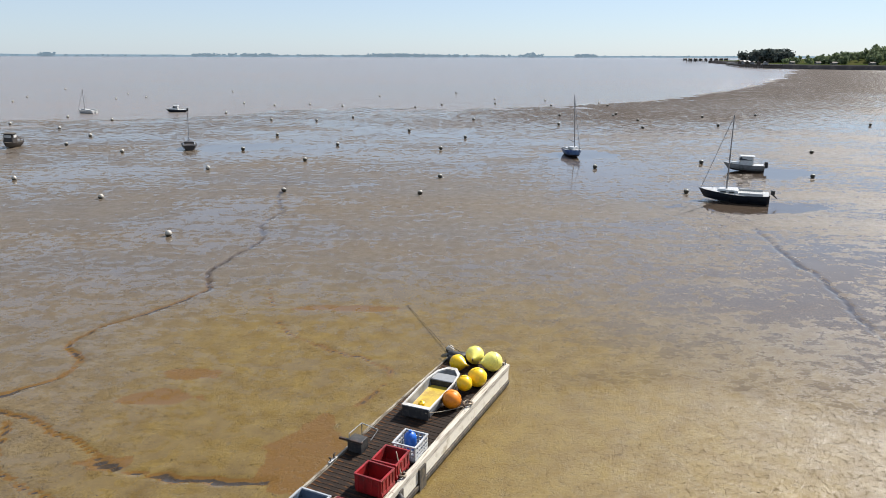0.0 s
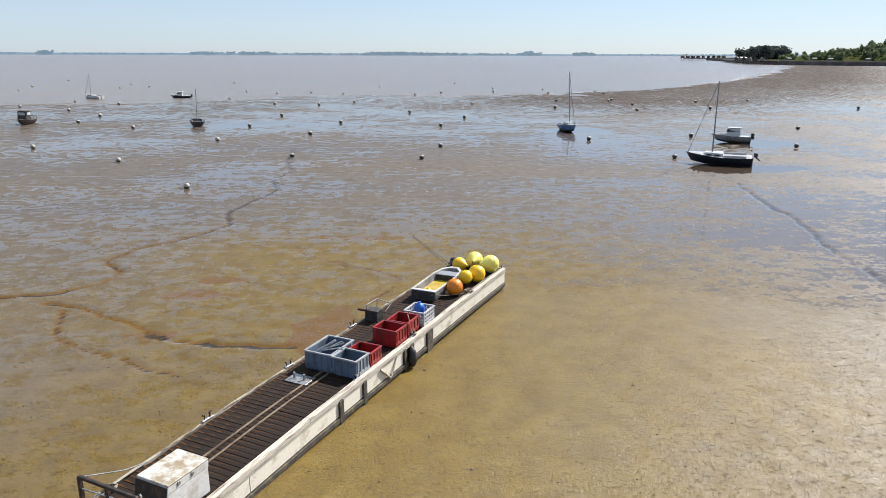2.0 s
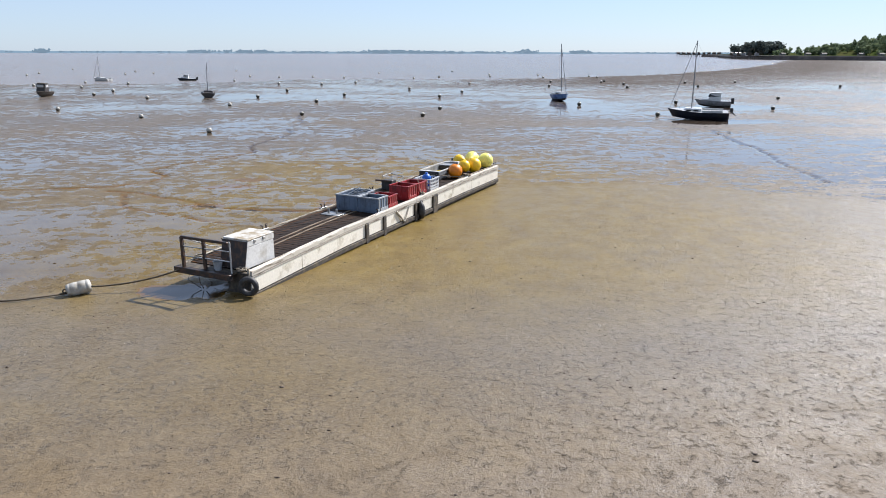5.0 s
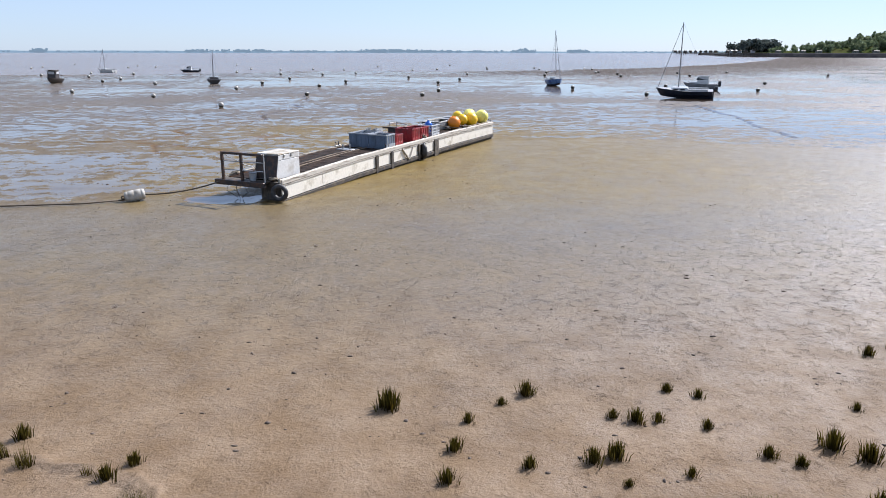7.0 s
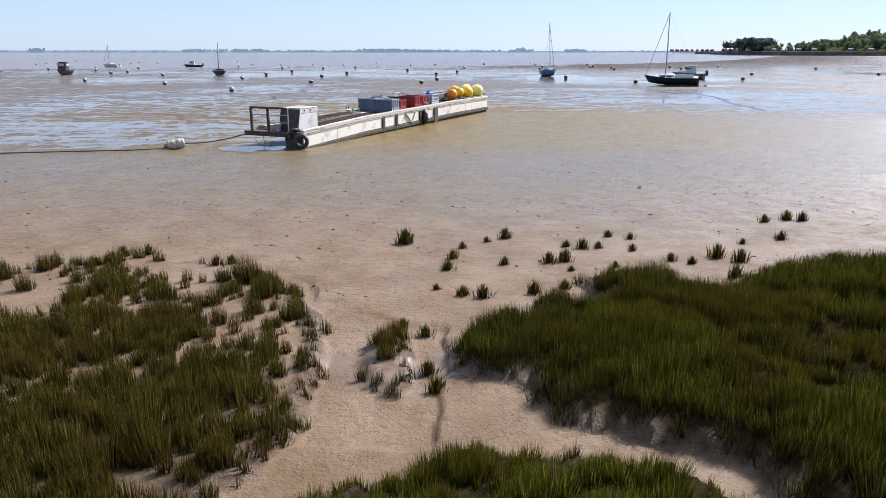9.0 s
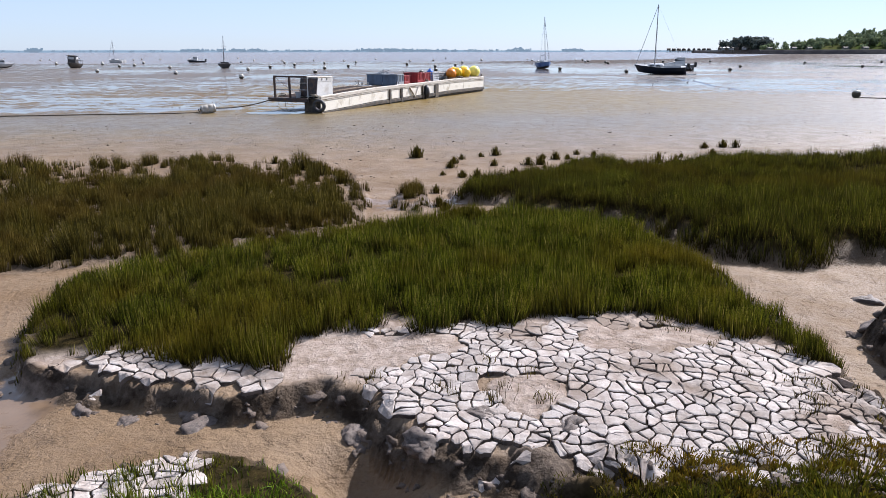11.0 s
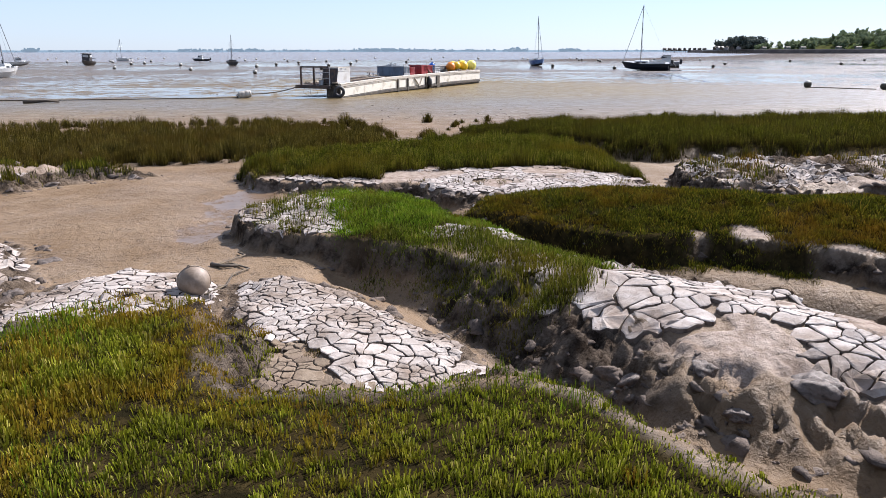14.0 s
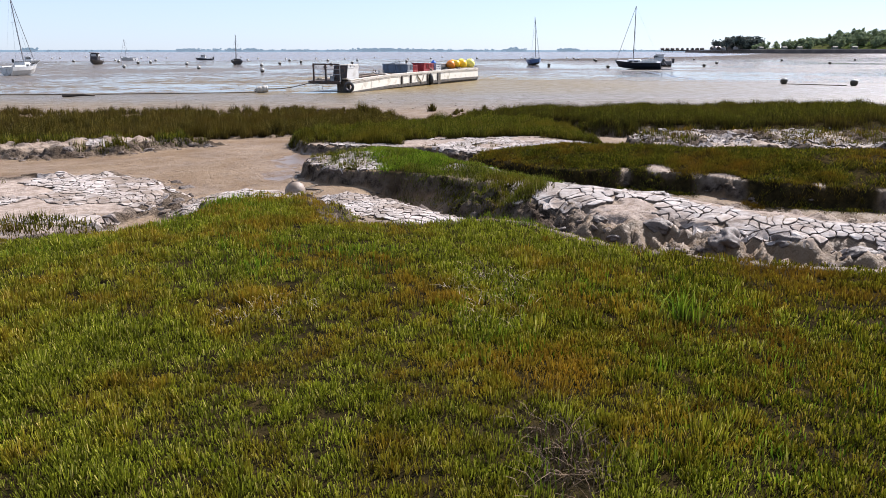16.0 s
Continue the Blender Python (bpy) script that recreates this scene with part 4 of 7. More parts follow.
tuft_field("cordgrass", CENTRE, 66, 84, 0.085, 0.20, 0.0078, CORD_TALL, "dense green cordgrass on the muddy island", "grass", lambda x, y, d: y > front_line(x) + rough_edge(x, y), (-3.8, 3.4, -19.2, -13.6), lean=0.11)
tuft_field("cordgrass", SHORE_RIGHT, 46, 82, 0.120, 0.25, 0.0082, CORD, "broad dark green stand of cordgrass", "grass", lambda x, y, d: ~in_groove(x, y) & (rng.uniform(0, 1, len(x)) < np.where(x < 8, 1, 0.6)), (0.2, 15, -16.7, -7.2), far=lambda x, y: x > 7)
tuft_field("cordgrass", SHORE_LEFT, 52, 80, 0.080, 0.27, 0.009, CORD_OLIVE, "olive cordgrass in loose clumps on mud", "grass", lambda x, y, d: (rng.uniform(0, 1, len(x)) < np.clip(0.50 + 1.8 * fbm(x, y, 0.9, 3, 97) + (-10.5 - y) * 0.13, 0.05, 1) * np.where(x > -9, 1, 0.6)), (-18, -0.8, -18.2, -7.0), far=lambda x, y: x < -7)
tuft_field("cordgrass", MIDDLE, 34, 120, 0.10, 0.30, 0.010, CORD_OLIVE, "small clump of cordgrass beside a pool", "grass", None, (-0.9, 0.3, -12.9, -10.5))


def green_tongue(x, y, d):
    g = inside_depth(x + rough_edge(x, y, 0.5), y + rough_edge(y, x, 0.5), [(-1.35, -20.9), (-0.7, -20.3), (0.1, -21.4), (0.6, -22.5), (1.0, -22.8), (1.4, -23.5), (1.0, -23.7), (0.75, -23.2), (0.6, -22.75), (0.3, -22.3), (-0.1, -22.35), (-0.3, -22.9), (-1.1, -22.5), (-1.35, -21.7)])
    return (g > 0) | ((g > -0.25) & (rng.uniform(0, 1, len(x)) < 0.10))


def sparse_tongue(x, y, d):
    g = inside_depth(x + rough_edge(x, y, 0.6), y + rough_edge(y, x, 0.6), [(-0.9, -22.75), (-0.2, -22.5), (0.5, -22.6), (1.0, -23.0), (1.15, -23.6), (0.9, -24.1), (0.45, -24.6), (0.1, -24.2), (-0.5, -23.4)])
    return g > -0.05 + 0.3 * np.maximum(0, fbm(x, y, 1.8, 2, 153))


grow("marsh_grass", TONGUE, 120000, 0.10, 0.007, 0.45, BRIGHT, "bright green low marsh plants on the mud tongue", "marsh plants", 0.0, green_tongue, box_=(-2.6, 1.8, -24, -19.8))
grow("marsh_grass", TONGUE, 44000, 0.135, 0.006, 0.3, SPILL, "thin upright grass spilling over a cracked bank", "grass", -0.20, sparse_tongue, box_=(-1, 1.8, -25, -22), tuft=0.8)
grow("marsh_grass", TONGUE, 6000, 0.13, 0.006, 0.3, SPILL, "thin sprigs growing out of cracked mud", "grass", 0.1, lambda x, y, d: (x < -0.9) & (fbm(x, y, 1.6, 3, 151) > -0.02), box_=(-2.4, -0.9, -22.5, -20.2), tuft=0.9, spread=0.03)
grow("marsh_grass", CENTRE, 3600, 0.09, 0.006, 0.4, CORD_OLIVE, "thin sprigs growing out of cracked mud", "grass", 0.1, lambda x, y, d: (y < front_line(x)) & (fbm(x, y, 1.3, 3, 152) > 0.02), box_=(-3.2, 3.0, -19.8, -18), tuft=0.9, spread=0.03)
grow("marsh_grass", MOUND, 3000, 0.045, 0.005, 0.5, CORD_OLIVE, "tiny sprigs on crumbling mud", "grass", 0.05, lambda x, y, d: (x + 1.75) * 1.3 + (y + 24.3) * 1.45 < 0.1, box_=(-2, 0.2, -26, -23.2), tuft=0.9, spread=0.025)
tuft_field("shrubby_seablite", DOME, 300, 30, 0.048, 0.066, 0.0058, SHRUB, "low domed olive and rust saltmarsh shrub", "shrub", lambda x, y, d: (rng.uniform(0, 1, len(x)) < np.where(x < 5, 1.0, 0.4)) & (ragged_bank(x, y, d) < 0.5), (0, 9, -25.5, -19.9), -0.24, simple="blunt", spread=0.7, far=lambda x, y: x > 5)
grow("marsh_grass", RIDGE, 9000, 0.16, 0.009, 0.3, SHRUB, "sparse grass and shrub on a cracked ridge", "grass", 0.1, lambda x, y, d: (fbm(x, y, 0.9, 3, 99) > 0.08) | (x > 6.2), box_=(3.4, 12, -20.6, -17), tuft=0.7)
grow("marsh_grass", LUMPS, 30000, 0.2, 0.010, 0.2, CORD_TALL, "tufts of grass on mud lumps", "grass", 0.1, lambda x, y, d: fbm(x, y, 0.9, 3, 101) > -0.01, box_=(-11, -4.8, -19.7, -17), tuft=0.7)
grow("marsh_grass", BANK_LEFT, 38000, 0.12, 0.009, 0.3, SHRUB, "low green plants on the cracked bank", "marsh plants", 0.02, lambda x, y, d: (inside_depth(x + rough_edge(x, y), y, [(-5.2, -25.9), (-3.7, -25.7), (-3.8, -25.0), (-5.0, -24.9), (-7, -25.3), (-9, -26)]) > 0) | ((fbm(x, y, 0.8, 3, 103) > 0.12) & (x < -4.6)), box_=(-10, -3.6, -26.6, -21.5))


def meadow_keep(x, y, d):
    bare = np.hypot((x - 0.1) / 0.16, (y + 30.25) / 0.3) + rough_edge(x, y, 0.9) < 1
    return ~bare


def dark_side(x, y):
    return x + 1.6 * fbm(x, y, 0.45, 3, 107) - 0.18 * (y + 28) + rng.normal(0, 0.55, x.shape) > 1.45


for dark, mat, text in ((False, MEADOW, "thick green and rust saltmarsh meadow"), (True, MEADOW_DARK, "dark olive and rust saltmarsh meadow")):
    for dense, count, box_, tall, wide in ((390, 14, (-4.4, 4.4, -28.9, -24.2), 0.064, 0.0056), (640, 15, (-3.4, 3.2, -31.4, -28.9), 0.056, 0.0047), (90, 16, (-10, 10, -32, -26), 0.080, 0.013)):
        tuft_field("sea_meadow", MEADOW_EDGE, dense, count, 0.036 if dense > 200 else 0.06, tall, wide, mat, text, "marsh plants", lambda x, y, d: (dark_side(x, y) == dark) & meadow_keep(x, y, d) & ((np.abs(x) > np.where(y > -28.9, 4.4, 3.3)) | (box_[1] < 9)), box_, -0.28, simple="blunt", spread=0.4, lean=0.16)
grow("bright_stems", MEADOW_EDGE, 44000, 0.088, 0.0065, 0.22, BRIGHT, "fresh green stems among the meadow", "marsh plants", -0.02, lambda x, y, d: (fbm(x, y, 0.7, 3, 105) > 0.02) & ~dark_side(x, y), box_=(-4, 3.5, -30.5, -24.6), tuft=0.5)


# ---- the pontoon ----
EDGE_WOOD = worn("pale_edge_timber", (0.40, 0.36, 0.29), (0.10, 0.075, 0.05), 0.8, scale=3, amount=0.6, stretch=(4, 0.5, 3))
BATTEN = worn("brown_batten", (0.20, 0.15, 0.10), (0.07, 0.045, 0.03), 0.8, scale=3, stretch=(4, 0.5, 3))
PONTOON = pose(-4.97, 8.65, 0, 0, 0, -25.6)


def deck_z(y):
    return float(np.interp(y, [-1, 0, 5, 11, 15, 20], [0.65, 0.67, 0.85, 0.90, 0.94, 0.92]))


def beam(bm, x0, x1, y0, y1, lo, hi, bevel=0.012):
    """A bar along the pontoon that follows the hog of its deck; lo and hi count from the deck."""
    n = max(1, int((y1 - y0) / 1.0))
    ys = [y0 + (y1 - y0) * k / n for k in range(n + 1)]
    rings = []
    for y in ys:
        z = deck_z(y)
        rings.append([bm.verts.new((x, y, z + h)) for x, h in ((x0, lo), (x1 - bevel, lo), (x1, lo + bevel), (x1, hi - bevel), (x1 - bevel, hi), (x0 + bevel, hi), (x0, hi - bevel))])
    k = len(rings[0])
    for a, b in zip(rings, rings[1:]):
        for j in range(k):
            bm.faces.new((a[j], a[(j + 1) % k], b[(j + 1) % k], b[j]))
    bm.faces.new(rings[0][::-1]), bm.faces.new(rings[-1])
    bmesh.ops.recalc_face_normals(bm, faces=bm.faces)
    return bm


def B():
    return bmesh.new()


def build_pontoon():
    p = thing("pontoon", PONTOON, "long cream work pontoon with dark plank deck, aground on mud", "pontoon")
    # dark timber colour puts the shade of the pontoon's near end into the floats
    part("float", beam(B(), -0.9, -0.05, 0.0, 20.0, -0.92, -0.10), TARRED, p, "float, coloured dark for the shade at its end and under the deck")
    part("float", beam(B(), -2.55, -1.7, 7.0, 20.0, -0.92, -0.10), TARRED, p, "float, coloured dark for the shade at its end and under the deck")
    part("cross_frame", beam(B(), -2.5, -0.9, -0.05, 0.15, -0.2, -0.06), DARK, p)
    part("deck_base", beam(B(), -2.5, -0.1, 0.0, 19.95, -0.10, -0.035), TARRED, p)
    for y0, y1 in ((0.02, 2.42), (2.45, 6.3), (6.52, 7.6), (7.82, 10.2), (10.95, 11.95), (12.45, 16.4), (16.43, 20.0)):
        part("side_panel", beam(B(), -0.06, 0.0, y0, y1, -0.62, -0.13), HULL_CREAM, p, "stained cream side panel")
        part("side_panel", beam(B(), -2.62, -2.56, max(y0, 7.0), max(y1, 7.2), -0.62, -0.13), HULL_CREAM, p)
    part("end_panel", beam(B(), -2.6, -0.02, 20.0, 20.05, -0.62, 0.02), HULL_CREAM, p)
    part("rubbing_strake", beam(B(), -0.02, 0.05, 0.0, 20.0, -0.80, -0.64), TARRED, p, "dark weedy lower strake")
    part("rubbing_strake", beam(B(), 0.0, 0.02, 0.0, 20.0, -0.16, -0.105), RAIL_WOOD, p)
    for y0, y1 in ((0.0, 4.9), (4.92, 10.4), (10.42, 15.6), (15.62, 20.02)):
        part("gunwale", beam(B(), -0.15, 0.03, y0, y1, -0.10, 0.07, 0.02), RAIL_WOOD, p, "weathered grey timber gunwale")
        part("gunwale", beam(B(), -2.62, -2.54, y0, y1, -0.10, 0.03, 0.012), EDGE_WOOD, p, "worn pale edge timber")
    part("gunwale", beam(B(), -2.6, -0.1, 19.85, 20.05, -0.1, 0.09, 0.02), RAIL_WOOD, p)
    for x in (-1.42, -1.16):
        part("deck_rail", beam(B(), x - 0.03, x + 0.03, 1.5, 9.6, 0.0, 0.035, 0.006), BATTEN, p, "brown batten along the deck")
    for y0, y1 in ((6.31, 6.5), (7.62, 7.8), (10.25, 10.4), (10.72, 10.93), (11.97, 12.42)):
        part("side_post", beam(B(), -0.05, 0.065, y0, y1, -deck_z(y0), -0.11, 0.01), TARRED, p, "dark tarred side post")
    part("brace", tube(B(), [(0.03, 8.65, deck_z(8.6) - 0.12), (0.06, 9.25, deck_z(9.2) - 0.66)], 0.04), RAIL_WOOD, p)
    part("brace", tube(B(), [(0.03, 9.75, deck_z(9.7) - 0.12), (0.06, 9.3, deck_z(9.2) - 0.66)], 0.03), RAIL_WOOD, p)
    # railing over the end platform
    z = 0.66
    part("platform_beam", box(B(), -2.62, -0.45, -0.42, -0.26, z - 0.18, z, 0.012), DARK, p, "dark end beam")
    part("platform_plate", box(B(), -2.6, -0.5, -0.30, 0.1, z - 0.05, z, 0.005), TARRED, p)
    for x, y in ((-2.26, -0.34), (-1.47, -0.28)):
        part("rail_post", box(B(), x - 0.045, x + 0.045, y - 0.045, y + 0.045, z - 0.05, 1.6, 0.01), DARK, p)
    part("rail_post", tube(B(), [(-0.53, -0.22, z - 0.05), (-0.53, -0.22, 1.58), (-0.55, -0.22, 1.62)], 0.025), WHITE, p, "thin white rail post")
    part("top_rail", box(B(), -2.30, -0.5, -0.37, -0.29, 1.56, 1.64, 0.012), DARK, p)
    for h in (1.02, 1.32):
        part("rail_bar", tube(B(), [(-2.26, -0.34, h), (-0.53, -0.24, h)], 0.018), STEEL, p)
    part("rail_bar", tube(B(), [(-2.26, -0.34, 1.6), (-2.4, 0.9, 1.0), (-2.5, 1.6, 0.78)], 0.016), STEEL, p)
    part("hatch_plate", box(B(), -2.1, -1.32, 6.5, 7.05, deck_z(6.8), deck_z(6.8) + 0.035, 0.006), STEEL, p, "bright galvanised hatch plate")
    for x in (-1.92, -1.55):
        part("mooring_post", tube(B(), [(x, 6.78, deck_z(6.8)), (x, 6.78, deck_z(6.8) + 0.22)], 0.04, 8), STEEL, p)
    for x, y in ((-2.58, 3.76), (-0.12, 7.53), (-2.58, 7.35), (-0.12, 11.14), (-2.56, 11.05), (-0.12, 15.9), (-0.12, 19.8)):
        zb = deck_z(y) + 0.04
        cl = part("cleat", box(B(), x - 0.05, x + 0.05, y - 0.20, y + 0.20, zb, zb + 0.04, 0.008), STEEL, p)
        for dy in (-0.1, 0.1):
            part("horn", tube(B(), [(x, y + dy, zb), (x, y + dy, zb + 0.17), (x, y + dy * 1.6, zb + 0.18)], 0.028), DARK, cl)
    # deck planks
    k = 0
    y = 0.16
    protos = []
    for w in (0.17, 0.2, 0.185):
        bm = box(B(), -1.13, 1.13, -w / 2, w / 2, -0.035, 0.0, 0.005)
        me = bpy.data.meshes.new("plank")
        bm.to_mesh(me)
        bm.free()
        me.materials.append(PLANK)
        protos.append((w, me))
    rnd = random.Random(4)
    while y < 19.7:
        w, me = protos[rnd.randrange(3)]
        ob = new("plank", me)
        ob.parent = p
        ob.location = (-1.36 + rnd.uniform(-0.015, 0.015), y + w / 2, deck_z(y) + rnd.uniform(-0.006, 0.004))
        ob.rotation_euler = (math.atan2(deck_z(y + 0.2) - deck_z(y), 0.2), 0, rnd.uniform(-0.004, 0.004))
        y += w + 0.012
    return p


pontoon = build_pontoon()


def on_pontoon(x, y, dz=0.0, turn=0.0):
    return PONTOON @ pose(x, y, deck_z(y) + dz, 0, 0, turn)


def torus(bm, major, minor, m, a=18, b=8):
    rings = []
    for i in range(a):
        t = 2 * math.pi * i / a
        rings.append([bm.verts.new(m @ Vector(((major + minor * math.cos(2 * math.pi * j / b)) * math.cos(t), (major + minor * math.cos(2 * math.pi * j / b)) * math.sin(t), minor * math.sin(2 * math.pi * j / b)))) for j in range(b)])
    for i in range(a):
        r0, r1 = rings[i], rings[(i + 1) % a]
        for j in range(b):
            bm.faces.new((r0[j], r0[(j + 1) % b], r1[(j + 1) % b], r1[j]))
    return bm


def rope(name, pts, r, mat, label, parent=None):
    ob = part(name, tube(B(), pts, r, 6), mat, parent, smooth=True)
    return tagged(ob, label, "rope") if parent is None else ob


def on_p(x, y, z):
    return PONTOON @ Vector((x, y, z))


tyre = tagged(part("tyre_fender", torus(B(), 0.225, 0.085, pose(0, 0, 0, 90, 0, 20) @ Matrix.Diagonal((1, 1, 1.1, 1))), BLACK, smooth=True), "black tyre hung on the pontoon corner as a fender", "tyre")
tyre.matrix_world = PONTOON @ pose(0.02, -0.17, 0.33)
rope("tyre_rope", [on_p(-0.12, 0.05, 0.78), on_p(-0.02, -0.06, 0.72), on_p(0.0, -0.12, 0.56)], 0.02, ROPE, "pale rope holding the tyre")


def bin_thing(x0, x1, y0, y1, h, mat, rim_mat, label, turn=0.0, slats=4, lattice_=False):
    w, d = x1 - x0, y1 - y0
    t = thing("plastic_bin", on_pontoon((x0 + x1) / 2, (y0 + y1) / 2, 0.0, turn), label, "bin", "bins on the pontoon")
    hw, hd, th = w / 2, d / 2, 0.035
    part("bin_floor", box(B(), -hw + th, hw - th, -hd + th, hd - th, 0.09, 0.12), mat, t)
    for name, (a0, a1, b0, b1) in (("long_wall", (-hw, hw, -hd, -hd + th)), ("long_wall", (-hw, hw, hd - th, hd)), ("short_wall", (-hw, -hw + th, -hd + th, hd - th)), ("short_wall", (hw - th, hw, -hd + th, hd - th))):
        if lattice_:
            along = (a1 - a0) > (b1 - b0)
            w_ = part(name, box(B(), a0, a1, b0, b1, 0.08, 0.17, 0.004), mat, t)
            n, e = 5, 0.003
            for k in range(n + 1):
                f = k / n
                c = (a0 + 0.03 + (a1 - a0 - 0.06) * f) if along else (b0 + 0.03 + (b1 - b0 - 0.06) * f)
                part("slat", box(B(), c - 0.025, c + 0.025, b0, b1, 0.17, h - 0.05) if along else box(B(), a0, a1, c - 0.025, c + 0.025, 0.17, h - 0.05), mat, w_)
            for k in (1, 2):
                zz = 0.1 + (h - 0.14) * k / 3
                part("slat", box(B(), a0 - e * (not along), a1 + e * (not along), b0 - e * along, b1 + e * along, zz - 0.03, zz + 0.03), mat, w_)
        else:
            part(name, box(B(), a0, a1, b0, b1, 0.08, h - 0.01, 0.006), mat, t)
    part("rim", box(box(box(box(B(), -hw - 0.02, hw + 0.02, -hd - 0.02, -hd + 0.045, h - 0.05, h, 0.008), -hw - 0.02, hw + 0.02, hd - 0.045, hd + 0.02, h - 0.05, h, 0.008), -hw - 0.02, -hw + 0.045, -hd + 0.045, hd - 0.045, h - 0.05, h - 0.002), hw - 0.045, hw + 0.02, -hd + 0.045, hd - 0.045, h - 0.05, h - 0.002), rim_mat, t)
    if not lattice_:
        for k in range(slats):
            f = (k + 0.5) / slats
            x = -hw + w * f
            part("rib", box(B(), x - 0.025, x + 0.025, -hd - 0.018, -hd + 0.002, 0.08, h - 0.05, 0.005), mat, t)
            y = -hd + d * f
            part("rib", box(B(), hw - 0.002, hw + 0.02, y - 0.025, y + 0.025, 0.08, h - 0.05, 0.005), rim_mat, t)
        part("base_band", box(B(), hw, hw + 0.016, -hd, hd, 0.08, 0.2, 0.004), rim_mat, t)
    for y in (-hd + 0.1, 0, hd - 0.1):
        part("runner", box(B(), -hw, hw, y - 0.06, y + 0.06, 0.0, 0.085, 0.005), mat, t)
    return t


bin_thing(-2.05, -1.07, 7.5, 8.85, 0.64, BIN_BLUE, BIN_GREY, "open grey-blue plastic bin full of scrap poles", 1)
bin_thing(-1.03, -0.12, 7.5, 8.25, 0.62, BIN_BLUE, BIN_GREY, "open grey plastic bin with pale side", -1)
bin_thing(-0.98, -0.14, 8.33, 9.05, 0.53, BIN_RED, BIN_RED, "low open red plastic bin", 1)
bin_thing(-1.08, -0.16, 10.05, 10.8, 0.62, BIN_RED, BIN_RED, "open red plastic bin with ribbed sides", -1)
bin_thing(-1.05, -0.22, 10.95, 11.85, 0.58, BIN_RED, BIN_RED, "open red plastic bin with a rope over it", 2)
bin_thing(-0.95, -0.14, 12.03, 12.95, 0.58, BIN_WHITE, BIN_WHITE, "white lattice plastic crate with a blue drum inside", 2, lattice_=True)
drum = thing("blue_drum", on_pontoon(-0.6, 12.6, 0.13), "blue plastic drum standing in the white crate", "drum")
part("drum_body", lathe(B(), [(0.16, 0), (0.2, 0.03), (0.2, 0.42), (0.19, 0.48), (0.12, 0.56), (0.05, 0.6)], 16), BLUE, drum, smooth=True)
part("drum_cap", lathe(B(), [(0.06, 0.59), (0.06, 0.64), (0.04, 0.65)], 10), BLUE, drum)
rnd = random.Random(9)
for k in range(7):
    a, b = Vector((-1.95 + rnd.uniform(0, 0.3), 7.6 + rnd.uniform(0, 0.5), deck_z(8) + 0.45)), Vector((-1.2 + rnd.uniform(-0.2, 0.4), 7.75 + rnd.uniform(0, 0.9), deck_z(8) + 0.64 + rnd.uniform(0.02, 0.22)))
    ob = part("scrap_pole", tube(B(), [PONTOON @ a, PONTOON @ b], 0.022), BIN_WHITE if k % 2 else STEEL)
    tagged(ob, "pale scrap pole leaning in the grey bin", "pole", "poles in the bin")


def build_locker():
    t = thing("deck_locker", on_pontoon(-0.76, 0.78, 0.0), "large white deck locker with sand-stained lid", "locker")
    w, d, h = 0.46, 0.69, 0.86
    rake = 0.2

    def raked(bm):
        for v in bm.verts:
            if v.co.y < 0:
                v.co.y += rake * v.co.z / h
        return bm
    part("locker_body", raked(box(B(), -w, w, -d, d, 0, h - 0.2, 0.02)), LOCKER, t)
    part("locker_band", raked(box(B(), -w - 0.008, w + 0.008, -d - 0.008, d + 0.008, h - 0.2, h - 0.03, 0.01)), LOCKER, t)
    part("lid", raked(box(B(), -w - 0.015, w + 0.015, -d - 0.015, d + 0.015, h - 0.026, h + 0.02, 0.012)), LID, t, "white lid stained with sand")
    part("front_panel", raked(box(B(), -w - 0.01, w + 0.01, -d - 0.03, -d - 0.009, 0.02, h - 0.04, 0.004)), DARK, t, "dark end panel")
    for x in (-0.2, 0.2):
        part("latch", box(B(), w + 0.008, w + 0.03, x - 0.04, x + 0.04, h - 0.12, h - 0.03, 0.004), STEEL, t)
    return t


LOCKER = worn("white_locker_paint", (0.66, 0.65, 0.62), (0.42, 0.38, 0.32), 0.5, scale=1.4, amount=0.25)
LID = worn("sand_stained_lid", (0.62, 0.60, 0.55), (0.30, 0.24, 0.15), 0.6, scale=2.2, amount=0.75)
build_locker()
pail = thing("bucket", PONTOON @ pose(-1.15, -0.1, 0.66), "grey plastic bucket on the end platform", "bucket")
part("bucket_body", lathe(B(), [(0.10, 0), (0.14, 0.26), (0.15, 0.27), (0.12, 0.25), (0.09, 0.03)], 14), BIN_GREY, pail)
part("bucket_handle", tube(B(), [(-0.145, 0, 0.25), (-0.1, 0.05, 0.36), (0.1, 0.05, 0.36), (0.145, 0, 0.25)], 0.008), STEEL, pail)


